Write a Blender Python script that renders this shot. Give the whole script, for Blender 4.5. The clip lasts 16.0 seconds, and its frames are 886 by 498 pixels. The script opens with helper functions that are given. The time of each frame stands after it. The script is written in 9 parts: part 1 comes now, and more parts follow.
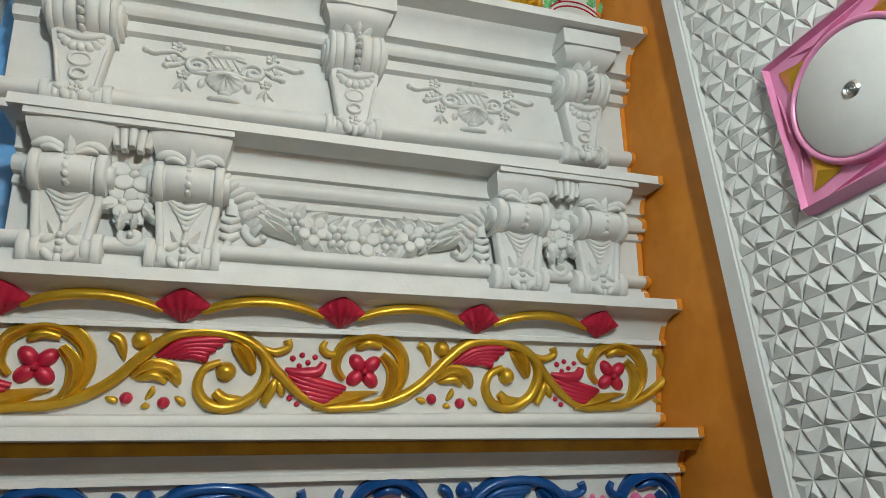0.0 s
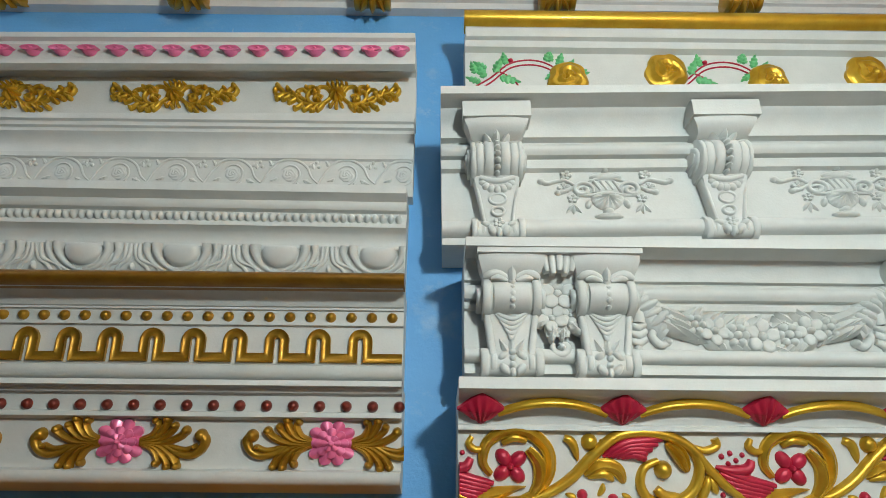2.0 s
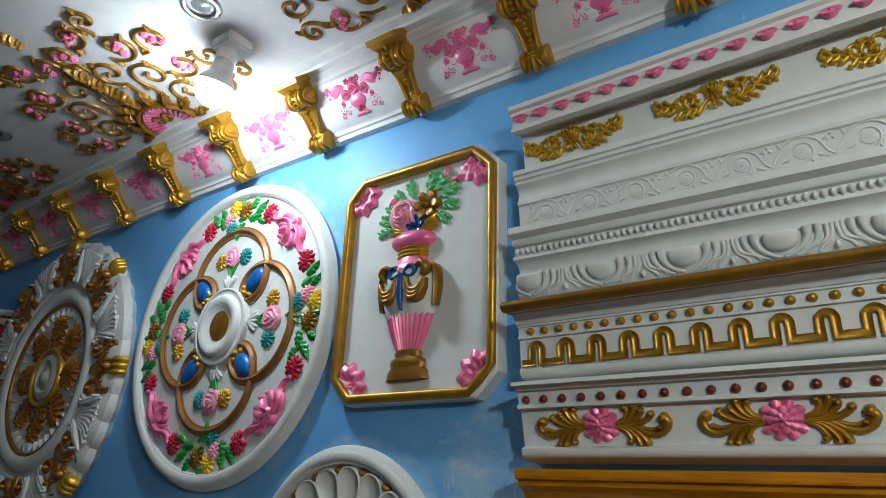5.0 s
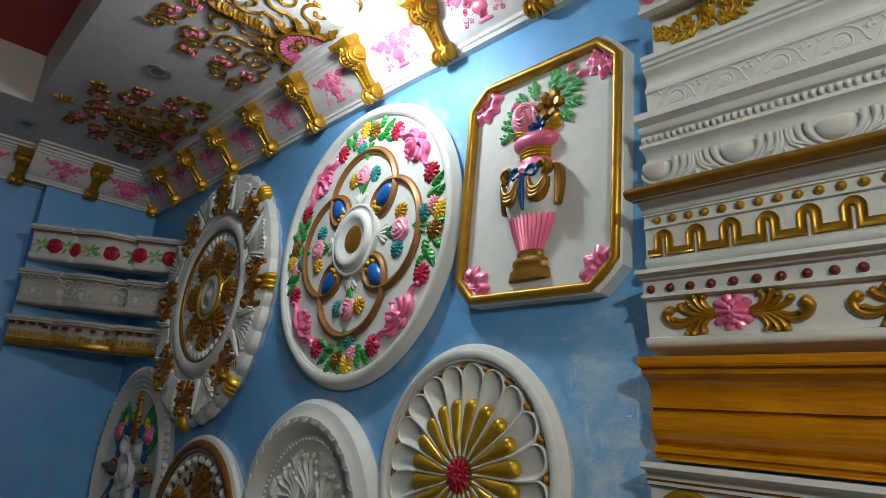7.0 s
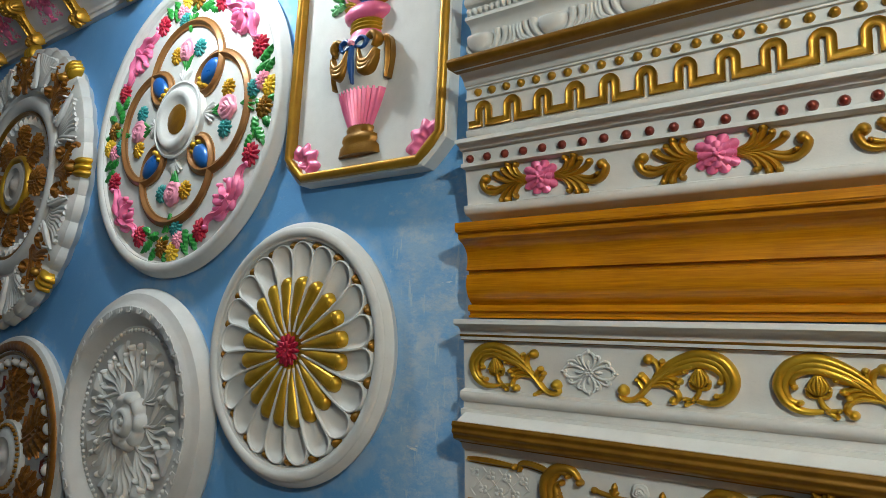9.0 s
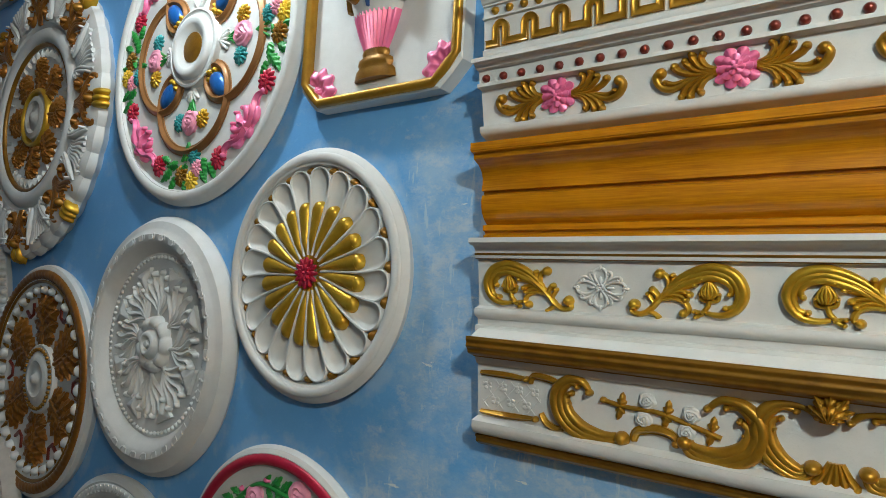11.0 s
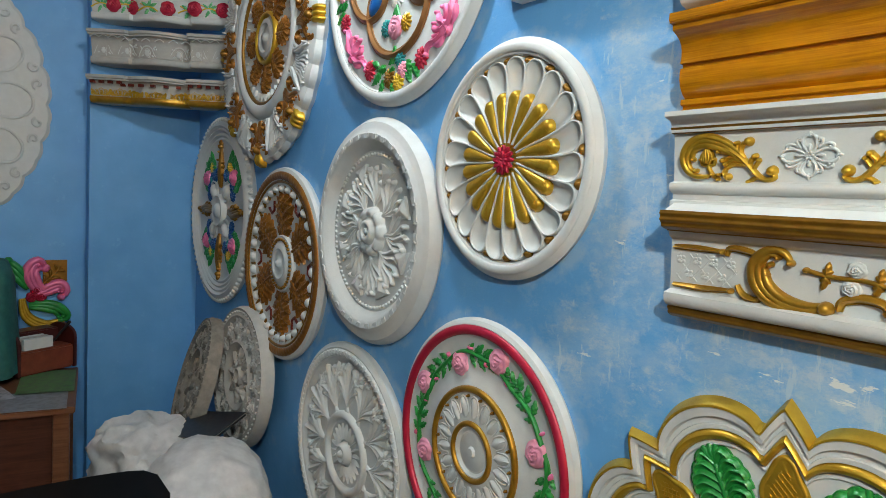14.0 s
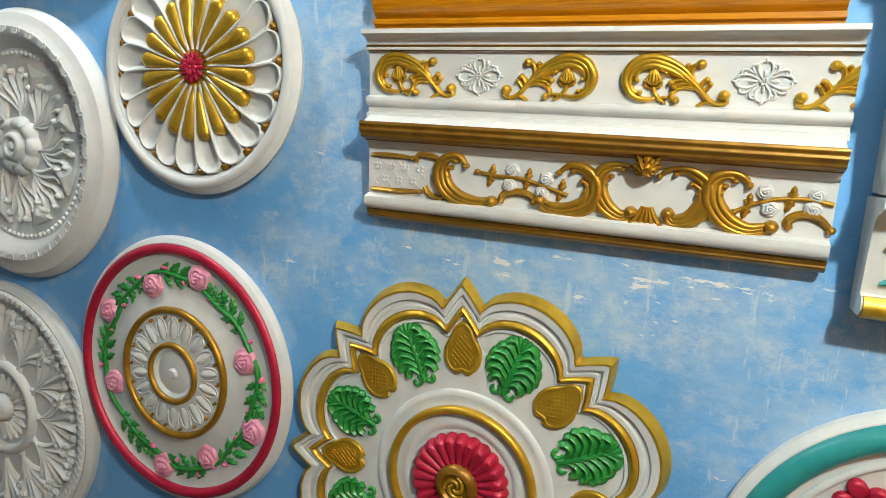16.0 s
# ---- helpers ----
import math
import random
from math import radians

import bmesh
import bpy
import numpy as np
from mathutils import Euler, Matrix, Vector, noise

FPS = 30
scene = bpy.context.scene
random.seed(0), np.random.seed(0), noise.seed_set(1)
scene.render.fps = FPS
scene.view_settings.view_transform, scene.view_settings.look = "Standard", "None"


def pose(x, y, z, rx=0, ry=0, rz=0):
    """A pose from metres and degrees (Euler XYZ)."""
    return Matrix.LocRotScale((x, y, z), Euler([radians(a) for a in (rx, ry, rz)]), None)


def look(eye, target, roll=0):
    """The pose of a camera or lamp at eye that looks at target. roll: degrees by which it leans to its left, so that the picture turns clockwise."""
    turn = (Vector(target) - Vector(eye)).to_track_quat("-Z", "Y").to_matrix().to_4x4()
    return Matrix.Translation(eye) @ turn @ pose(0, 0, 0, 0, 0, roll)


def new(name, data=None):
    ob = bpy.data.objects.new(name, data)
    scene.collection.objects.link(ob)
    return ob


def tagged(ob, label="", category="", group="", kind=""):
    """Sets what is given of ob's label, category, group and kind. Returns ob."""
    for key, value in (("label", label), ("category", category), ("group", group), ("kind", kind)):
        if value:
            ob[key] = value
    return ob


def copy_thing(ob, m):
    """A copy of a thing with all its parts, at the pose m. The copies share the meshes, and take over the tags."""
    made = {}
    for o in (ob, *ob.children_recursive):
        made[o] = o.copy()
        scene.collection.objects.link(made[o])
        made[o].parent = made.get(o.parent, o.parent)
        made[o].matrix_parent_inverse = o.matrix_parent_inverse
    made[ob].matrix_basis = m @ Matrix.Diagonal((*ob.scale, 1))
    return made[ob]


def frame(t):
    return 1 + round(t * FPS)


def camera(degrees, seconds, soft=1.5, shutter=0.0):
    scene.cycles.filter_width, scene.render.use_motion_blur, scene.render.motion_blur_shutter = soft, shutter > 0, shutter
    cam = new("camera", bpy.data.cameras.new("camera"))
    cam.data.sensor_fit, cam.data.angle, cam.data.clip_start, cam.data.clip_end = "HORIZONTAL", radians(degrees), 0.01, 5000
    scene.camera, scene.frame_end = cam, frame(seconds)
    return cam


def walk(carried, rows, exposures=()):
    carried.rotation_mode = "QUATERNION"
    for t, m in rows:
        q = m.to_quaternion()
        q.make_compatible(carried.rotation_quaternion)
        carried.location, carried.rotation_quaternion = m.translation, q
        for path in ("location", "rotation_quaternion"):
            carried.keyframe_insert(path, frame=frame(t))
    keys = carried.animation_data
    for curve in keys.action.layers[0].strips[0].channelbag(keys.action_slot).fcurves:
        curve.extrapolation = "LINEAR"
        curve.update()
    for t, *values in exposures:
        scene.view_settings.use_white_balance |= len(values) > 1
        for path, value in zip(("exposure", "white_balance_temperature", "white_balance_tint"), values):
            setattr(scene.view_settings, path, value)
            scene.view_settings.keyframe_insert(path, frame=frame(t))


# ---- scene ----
# camera
cam = camera(69.4, 16.0, soft=0.55)
PATH = [
    (0, (0.687, -0.864, 1.984), (1.306, 0.931, 2.613), -1.6),
    (0.5, (0.652, -0.864, 1.990), (1.144, 0.959, 2.650), -0.7),
    (1, (0.573, -0.870, 2.009), (0.986, 0.953, 2.720), -1.3),
    (1.5, (0.488, -0.898, 2.019), (0.747, 0.933, 2.782), -0.7),
    (2, (0.415, -0.921, 2.018), (0.421, 0.912, 2.819), 0.5),
    (2.5, (0.359, -0.943, 2.026), (0.126, 0.879, 2.819), 1.6),
    (3, (0.312, -0.961, 2.020), (-0.103, 0.826, 2.817), 3.4),
    (3.5, (0.267, -0.992, 2.023), (-0.326, 0.744, 2.819), 4.5),
    (4, (0.222, -1.024, 2.017), (-0.491, 0.667, 2.811), 4.5),
    (4.5, (0.175, -1.067, 2.009), (-0.739, 0.543, 2.765), 2.2),
    (5, (0.153, -1.088, 2.007), (-0.954, 0.419, 2.716), 2.1),
    (5.2, (0.152, -1.099, 2.006), (-1.013, 0.371, 2.699), 2.8),
    (7.3, (0.156, -1.027, 1.890), (-1.310, 0.237, 2.396), 4.9),
    (7.5, (0.157, -1.028, 1.884), (-1.290, 0.281, 2.326), 4.1),
    (8, (0.164, -1.005, 1.858), (-1.214, 0.392, 2.241), 3.6),
    (8.5, (0.179, -0.987, 1.842), (-1.075, 0.533, 2.184), 3.2),
    (9, (0.193, -0.973, 1.836), (-0.954, 0.637, 2.141), 2.6),
    (9.2, (0.199, -0.967, 1.836), (-0.922, 0.665, 2.124), 2.7),
    (11.3, (0.202, -0.983, 1.784), (-1.022, 0.596, 1.897), 3.6),
    (11.5, (0.203, -0.985, 1.786), (-1.063, 0.560, 1.891), 3.5),
    (12, (0.204, -0.994, 1.781), (-1.173, 0.454, 1.863), 3.4),
    (12.5, (0.207, -1.003, 1.777), (-1.260, 0.355, 1.828), 3.3),
    (13, (0.213, -1.013, 1.773), (-1.338, 0.249, 1.801), 3.2),
    (13.5, (0.235, -1.028, 1.752), (-1.410, 0.107, 1.696), 4.0),
    (14, (0.252, -1.036, 1.715), (-1.344, 0.159, 1.564), 3.0),
    (14.5, (0.215, -1.100, 1.699), (-1.148, 0.347, 1.480), 2.2),
    (15, (0.201, -1.152, 1.680), (-0.896, 0.500, 1.417), 3.1),
    (15.5, (0.214, -1.154, 1.677), (-0.654, 0.622, 1.376), 4.0),
    (16, (0.230, -1.144, 1.677), (-0.541, 0.675, 1.367), 3.9),
]
walk(cam, [(t, look(eye, target, roll)) for t, eye, target, roll in PATH], exposures=[(0, 0.0, 6700, 14), (1, 0.03, 6700, 13), (2, 0.18, 6450, 10), (3, 0.36, 6200, 10), (4, 0.10, 6100, 10), (5, 0.0, 6250, 10), (7.5, 0.22, 6800, 11), (9, 0.55, 6700, 11), (11.5, 0.82, 6400, 10), (12.5, 0.95, 6150, 11), (13.5, 1.2, 6150, 10), (14.5, 1.54, 6750, 11), (15, 1.66, 6800, 12), (16, 1.60, 6750, 11)])

# the room: north wall at y = 0, floor at z = 0
X_WEST, X_EAST, Y_SOUTH, Z_CEIL = -3.43, 1.272, -2.75, 3.06

# light: two bare bulbs under the ceiling, the sky plays no part in the closed room
world = bpy.data.worlds.new("world")
scene.world = world
world.use_nodes = True
world.node_tree.nodes["Background"].inputs[0].default_value = (0.9, 0.95, 1.0, 1)
world.node_tree.nodes["Background"].inputs[1].default_value = 0.0


# bare bulbs: place and power; each glowing globe is built with its fixture
LAMP_COLOUR = (0.86, 1.0, 1.06)
SIDE_LAMP_COLOUR = (0.86, 1.0, 0.98)
BULBS = [((-1.13, -0.335, 2.93), 18.0), ((0.82, -1.25, 2.52), 40.0)]


# ---- materials ----
def nodes_of(name):
    m = bpy.data.materials.new(name)
    m.use_nodes = True
    tree = m.node_tree
    return m, tree, tree.nodes["Principled BSDF"]


def add(tree, kind, **values):
    n = tree.nodes.new("ShaderNode" + kind)
    for key, value in values.items():
        n.inputs[key.replace("_", " ")].default_value = value
    return n


def noise_node(tree, pos, scale, detail=4.0, rough=0.6):
    n = add(tree, "TexNoise", Scale=scale, Detail=detail, Roughness=rough)
    tree.links.new(pos, n.inputs["Vector"])
    return n.outputs["Fac"]


def ramp(tree, fac, low, high):
    n = add(tree, "MapRange", From_Min=low, From_Max=high)
    n.clamp = True
    tree.links.new(fac, n.inputs["Value"])
    return n.outputs["Result"]


def mix(tree, fac, a, b):
    n = tree.nodes.new("ShaderNodeMix")
    n.data_type = "RGBA"
    for socket, value in ((n.inputs["Factor"], fac), (n.inputs["A"], a), (n.inputs["B"], b)):
        if isinstance(value, bpy.types.NodeSocket):
            tree.links.new(value, socket)
        elif isinstance(value, (tuple, list)):
            socket.default_value = (*value, 1.0)
        else:
            socket.default_value = value
    return n.outputs["Result"]


def bump(tree, shader, height, strength, distance):
    n = add(tree, "Bump", Strength=strength, Distance=distance)
    tree.links.new(height, n.inputs["Height"])
    tree.links.new(n.outputs["Normal"], shader.inputs["Normal"])


def paint(name, colour, rough=0.45, metal=0.0, second=None, spread=0.5, fine=260.0, relief=0.35, depth=0.0012, coat=0.0, worn=None):
    """Brushed paint on plaster: blotches, fine grain, brush relief, and worn spots where the plaster shows."""
    m, tree, shader = nodes_of(name)
    pos = add(tree, "NewGeometry").outputs["Position"]
    second = second or tuple(c * 0.72 for c in colour)
    blotch = ramp(tree, noise_node(tree, pos, 26.0, 5), 0.5 - spread / 2, 0.5 + spread / 2)
    col = mix(tree, blotch, second, colour)
    grain = noise_node(tree, pos, fine, 3)
    dark = tuple(c * 0.80 for c in colour)
    col = mix(tree, ramp(tree, grain, 0.60, 0.90), col, dark)
    if worn:
        spots = ramp(tree, noise_node(tree, pos, 55.0, 6, 0.7), worn, worn + 0.05)
        col = mix(tree, spots, col, (0.72, 0.71, 0.67))
    tree.links.new(col, shader.inputs["Base Color"])
    shader.inputs["Metallic"].default_value = metal
    tree.links.new(ramp(tree, blotch, -1.2 * rough / 0.45, 1.6), shader.inputs["Roughness"])
    r = add(tree, "MapRange", To_Min=rough * 0.8, To_Max=min(1.0, rough * 1.3))
    tree.links.new(noise_node(tree, pos, 40.0, 4), r.inputs["Value"])
    tree.links.new(r.outputs["Result"], shader.inputs["Roughness"])
    shader.inputs["Coat Weight"].default_value = coat
    bump(tree, shader, grain, relief, depth)
    return m


def blue_wall(name, patched):
    """Blue distemper with roller texture; where it was filled, grey-white scraped putty."""
    m, tree, shader = nodes_of(name)
    pos = add(tree, "NewGeometry").outputs["Position"]
    cloud = noise_node(tree, pos, 3.2, 6)
    col = mix(tree, ramp(tree, cloud, 0.3, 0.7), (0.095, 0.310, 0.62), (0.150, 0.405, 0.73))
    smear = noise_node(tree, pos, 16.0, 8, 0.7)
    col = mix(tree, ramp(tree, smear, 0.6, 0.75), col, (0.19, 0.47, 0.75))
    if patched:
        sep = add(tree, "SeparateXYZ")
        tree.links.new(pos, sep.inputs[0])

        def near(socket, centre, half):
            d = tree.nodes.new("ShaderNodeMath")
            d.operation, d.inputs[1].default_value = "SUBTRACT", centre
            tree.links.new(socket, d.inputs[0])
            a = tree.nodes.new("ShaderNodeMath")
            a.operation = "ABSOLUTE"
            tree.links.new(d.outputs[0], a.inputs[0])
            n = add(tree, "MapRange", From_Min=half, From_Max=half * 0.35)
            tree.links.new(a.outputs[0], n.inputs["Value"])
            return n.outputs["Result"]

        def product(a, b, op="MULTIPLY"):
            n = tree.nodes.new("ShaderNodeMath")
            n.operation = op
            tree.links.new(a, n.inputs[0])
            if isinstance(b, float):
                n.inputs[1].default_value = b
            else:
                tree.links.new(b, n.inputs[1])
            return n.outputs[0]

        def either(*zones):
            out = zones[0]
            for z in zones[1:]:
                out = product(out, z, "MAXIMUM")
            return out

        def area(x, half_x, z, half_z):
            return product(near(sep.outputs["X"], x, half_x), near(sep.outputs["Z"], z, half_z))

        beside = area(-0.50, 0.20, 1.80, 0.55)
        under = area(-0.02, 0.80, 1.44, 0.20)
        right = area(0.42, 0.36, 1.30, 0.36)
        filled = either(beside, under, product(right, 0.8), product(area(-0.60, 0.22, 1.42, 0.16), 0.9))
        # trowelled filler: pale ragged skins, dragged along the stroke
        drag = tree.nodes.new("ShaderNodeMapping")
        drag.inputs["Scale"].default_value, drag.inputs["Rotation"].default_value = (0.8, 1, 1.25), (0, 0.35, 0)
        tree.links.new(pos, drag.inputs["Vector"])
        ragged = noise_node(tree, drag.outputs["Vector"], 10.0, 14, 0.80)
        skin = product(ragged, product(filled, 0.20), "ADD")
        col = mix(tree, product(ramp(tree, skin, 0.56, 0.78), 0.68), col, (0.38, 0.53, 0.66))
        crust = product(noise_node(tree, drag.outputs["Vector"], 17.0, 14, 0.76), product(filled, 0.15), "ADD")
        col = mix(tree, product(ramp(tree, crust, 0.62, 0.75), 0.60), col, (0.56, 0.61, 0.64))
        # plaster smeared on the wall round the edges of the hung medallions
        flat = add(tree, "CombineXYZ")
        tree.links.new(sep.outputs["X"], flat.inputs["X"])
        tree.links.new(sep.outputs["Z"], flat.inputs["Z"])
        ring = None
        for x, z, r in ((-0.868, 1.816, 0.281), (-1.386, 2.42, 0.436), (-1.478, 1.608, 0.358), (-2.170, 1.430, 0.385), (-1.582, 0.859, 0.377), (-0.920, 1.100, 0.333), (0.63, 1.01, 0.35)):
            far = tree.nodes.new("ShaderNodeVectorMath")
            far.operation = "DISTANCE"
            far.inputs[1].default_value = (x, 0, z)
            tree.links.new(flat.outputs[0], far.inputs[0])
            one = near(far.outputs["Value"], r + 0.004, 0.030)
            ring = one if ring is None else product(ring, one, "MAXIMUM")
        smeared = product(noise_node(tree, pos, 11.0, 8, 0.65), product(ring, 0.16), "ADD")
        col = mix(tree, product(ramp(tree, smeared, 0.58, 0.76), 0.5), col, (0.40, 0.52, 0.62))
        # scratches running mostly upright, and bare chips
        lines = tree.nodes.new("ShaderNodeMapping")
        lines.inputs["Scale"].default_value, lines.inputs["Rotation"].default_value = (5.5, 1, 1.0), (0, 0.12, 0)
        tree.links.new(pos, lines.inputs["Vector"])
        scratch = product(noise_node(tree, lines.outputs["Vector"], 9.0, 9, 0.7), product(filled, 0.09), "ADD")
        col = mix(tree, product(ramp(tree, scratch, 0.665, 0.70), 0.6), col, (0.50, 0.60, 0.66))
        level = tree.nodes.new("ShaderNodeMapping")
        level.inputs["Scale"].default_value = (0.45, 1, 1.6)
        tree.links.new(pos, level.inputs["Vector"])
        edge = area(0.05, 0.75, 1.478, 0.05)
        chip = product(noise_node(tree, level.outputs["Vector"], 26.0, 8, 0.66), product(either(edge, product(filled, 0.55)), 0.15), "ADD")
        col = mix(tree, ramp(tree, chip, 0.72, 0.74), col, (0.70, 0.71, 0.69))
    tree.links.new(col, shader.inputs["Base Color"])
    shader.inputs["Roughness"].default_value = 0.5
    bump(tree, shader, noise_node(tree, pos, 140.0, 5), 0.3, 0.002)
    return m


def grained(name, light, dark, rough=0.32, across=(1, 14, 60)):
    """Brush-grained wood-effect paint, streaked along the length."""
    m, tree, shader = nodes_of(name)
    pos = add(tree, "NewGeometry").outputs["Position"]
    stretch = tree.nodes.new("ShaderNodeMapping")
    stretch.inputs["Scale"].default_value = across
    tree.links.new(pos, stretch.inputs["Vector"])
    streak = noise_node(tree, stretch.outputs["Vector"], 3.0, 6, 0.65)
    blot = noise_node(tree, pos, 6.0, 4)
    col = mix(tree, ramp(tree, streak, 0.36, 0.66), dark, light)
    col = mix(tree, ramp(tree, blot, 0.5, 0.85), col, tuple(min(1, c * 1.12) for c in light))
    tree.links.new(col, shader.inputs["Base Color"])
    shader.inputs["Roughness"].default_value = rough
    bump(tree, shader, streak, 0.25, 0.001)
    return m


WHITE = paint("white_plaster", (0.62, 0.625, 0.605), 0.6, second=(0.55, 0.555, 0.535), fine=320, relief=0.3, depth=0.0008)
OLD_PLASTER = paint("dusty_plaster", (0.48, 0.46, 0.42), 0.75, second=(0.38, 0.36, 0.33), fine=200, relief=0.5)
DUSTY = paint("brown_dusty_plaster", (0.30, 0.265, 0.22), 0.8, second=(0.16, 0.135, 0.11), fine=180, relief=0.6)
GOLD = paint("gold_paint", (0.66, 0.41, 0.035), 0.34, 0.62, second=(0.46, 0.25, 0.016), fine=300, relief=0.3, coat=0.1)
BRONZE = paint("bronze_paint", (0.33, 0.158, 0.012), 0.36, 0.5, second=(0.18, 0.076, 0.006), fine=260, relief=0.3, coat=0.1)
OLD_GOLD = paint("old_gold_paint", (0.50, 0.270, 0.022), 0.34, 0.6, second=(0.30, 0.140, 0.010), fine=280, relief=0.3, coat=0.1)
BROWN_GILT = paint("brown_gilt_paint", (0.33, 0.155, 0.050), 0.40, 0.30, second=(0.24, 0.100, 0.028), fine=280, relief=0.25, coat=0.1)
RUSSET = paint("russet_bronze_paint", (0.37, 0.150, 0.018), 0.36, 0.45, second=(0.21, 0.074, 0.008), fine=260, relief=0.3, coat=0.1)
PINK = paint("pink_pearl_paint", (0.82, 0.20, 0.38), 0.30, 0.15, second=(0.70, 0.12, 0.26), relief=0.2, coat=0.3)
ROSE = paint("rose_pearl_paint", (0.72, 0.27, 0.45), 0.34, 0.12, second=(0.60, 0.20, 0.36), relief=0.2, coat=0.2)
PALE_PINK = paint("pale_pink_paint", (0.84, 0.36, 0.47), 0.35, 0.12, second=(0.78, 0.27, 0.39), relief=0.2, coat=0.3)
RED = paint("red_pearl_paint", (0.50, 0.014, 0.050), 0.40, 0.20, second=(0.36, 0.007, 0.030), relief=0.25, coat=0.1)
DARK_RED = paint("dark_copper_paint", (0.22, 0.030, 0.016), 0.30, 0.4, second=(0.14, 0.018, 0.010), coat=0.3)
GREEN = paint("green_paint", (0.025, 0.30, 0.05), 0.35, 0.05, second=(0.010, 0.17, 0.025), relief=0.2, coat=0.3)
MINT = paint("light_green_paint", (0.16, 0.52, 0.22), 0.38, 0.05, second=(0.08, 0.38, 0.13), relief=0.2, coat=0.2, worn=0.66)
TEAL = paint("teal_paint", (0.02, 0.28, 0.27), 0.35, 0.05, second=(0.012, 0.20, 0.21), coat=0.3)
BLUE = paint("blue_pearl_paint", (0.006, 0.085, 0.29), 0.30, 0.15, second=(0.003, 0.045, 0.18), relief=0.2, coat=0.2)
SKY_BLUE = paint("bright_blue_pearl_paint", (0.015, 0.135, 0.44), 0.28, 0.15, second=(0.008, 0.085, 0.31), relief=0.2, coat=0.3)
YELLOW = paint("yellow_paint", (0.75, 0.52, 0.03), 0.35, 0.1, second=(0.66, 0.40, 0.02), coat=0.2)
ORANGE_GRAIN = grained("orange_wood_grain_paint", (0.53, 0.208, 0.002), (0.34, 0.115, 0.001), 0.26, (4, 14, 120))
ORANGE_WALL = grained("orange_wall_paint", (0.64, 0.235, 0.02), (0.56, 0.185, 0.012), 0.55, (8, 8, 8))
BLUE_WALL = blue_wall("blue_distemper_patched", True)
BLUE_PLAIN = blue_wall("blue_distemper", False)
CEILING_WHITE = paint("ceiling_paint", (0.62, 0.60, 0.59), 0.65, second=(0.55, 0.53, 0.52), fine=160, relief=0.2)
# floor and unseen south wall: tones kept dark to limit bounced light
FLOOR_TILE = paint("floor_tile", (0.13, 0.12, 0.11), 0.25, second=(0.10, 0.095, 0.085), fine=90, relief=0.05)
SOUTH_BOUNCE_TONE = paint("south_bounce_tone", (0.11, 0.16, 0.22), 0.6, second=(0.09, 0.13, 0.18))


# ---- mesh tools: ornaments are drawn in (u, v) on a face, with h standing out of it ----
TAU = 2 * math.pi


def mesh_of(bm, name, material, sharp=55):
    bmesh.ops.recalc_face_normals(bm, faces=bm.faces)
    data = bpy.data.meshes.new(name)
    bm.to_mesh(data)
    bm.free()
    data.materials.append(material)
    data.polygons.foreach_set("use_smooth", [True] * len(data.polygons))
    data.set_sharp_from_angle(angle=radians(sharp))
    return data


def part(name, bm, material, parent=None, label="", m=None, sharp=50):
    data = bm if isinstance(bm, bpy.types.Mesh) else mesh_of(bm, name, material, sharp)
    ob = new(name, data)
    ob.parent = parent
    if m is not None:
        ob.matrix_basis = m
    return tagged(ob, label)


def thing(name, label, category, place=(0, 0, 0), group=""):
    ob = new(name)
    ob.empty_display_size = 0.05
    ob.matrix_basis = Matrix.Translation(place)
    return tagged(ob, label, category, group)


def face(x, z, out, lean=0.0, turn=0.0):
    """The pose of a face on the north wall: u east, v up, h out of the wall; lean tips its top outward, turn rolls it."""
    m = Matrix(((1, 0, 0, x), (0, 0, -1, -out), (0, 1, 0, z), (0, 0, 0, 1)))
    return m @ Matrix.Rotation(-radians(lean), 4, "X").inverted() @ Matrix.Rotation(radians(turn), 4, "Z")


def sweep_profile(outline, x0, x1, rough_ends=0.0):
    """A bar with the given outline of (out, z), from x0 to x1, along the north wall."""
    bm = bmesh.new()
    rings = []
    for x in (x0, x1):
        rings.append([bm.verts.new((x + random.uniform(-1, 1) * rough_ends, -o, z)) for o, z in outline])
    n = len(outline)
    for i in range(n):
        j = (i + 1) % n
        bm.faces.new((rings[0][i], rings[0][j], rings[1][j], rings[1][i]))
    bm.faces.new(rings[0])
    bm.faces.new(rings[1][::-1])
    return bm


def arc(p, q, bulge, n=6):
    """Points from p to q (q left out) on a bowed line; bulge is the rise as a share of the chord."""
    out = []
    dx, dy = q[0] - p[0], q[1] - p[1]
    for i in range(n):
        t = i / n
        b = 4 * bulge * t * (1 - t)
        out.append((p[0] + dx * t - dy * b, p[1] + dy * t + dx * b))
    return out


def outline(*pieces):
    """Points, with an arc where a number stands between two of them."""
    pts = []
    for i, piece in enumerate(pieces):
        if isinstance(piece, tuple):
            after = pieces[i + 1] if i + 1 < len(pieces) else None
            if isinstance(after, (int, float)):
                pts += arc(piece, pieces[i + 2], after)
            else:
                pts.append(piece)
    return pts


def bez(p0, p1, p2, p3, n=12):
    out = []
    for i in range(n + 1):
        t = i / n
        s = 1 - t
        out.append(tuple(s**3 * a + 3 * s * s * t * b + 3 * s * t * t * c + t**3 * d for a, b, c, d in zip(p0, p1, p2, p3)))
    return out


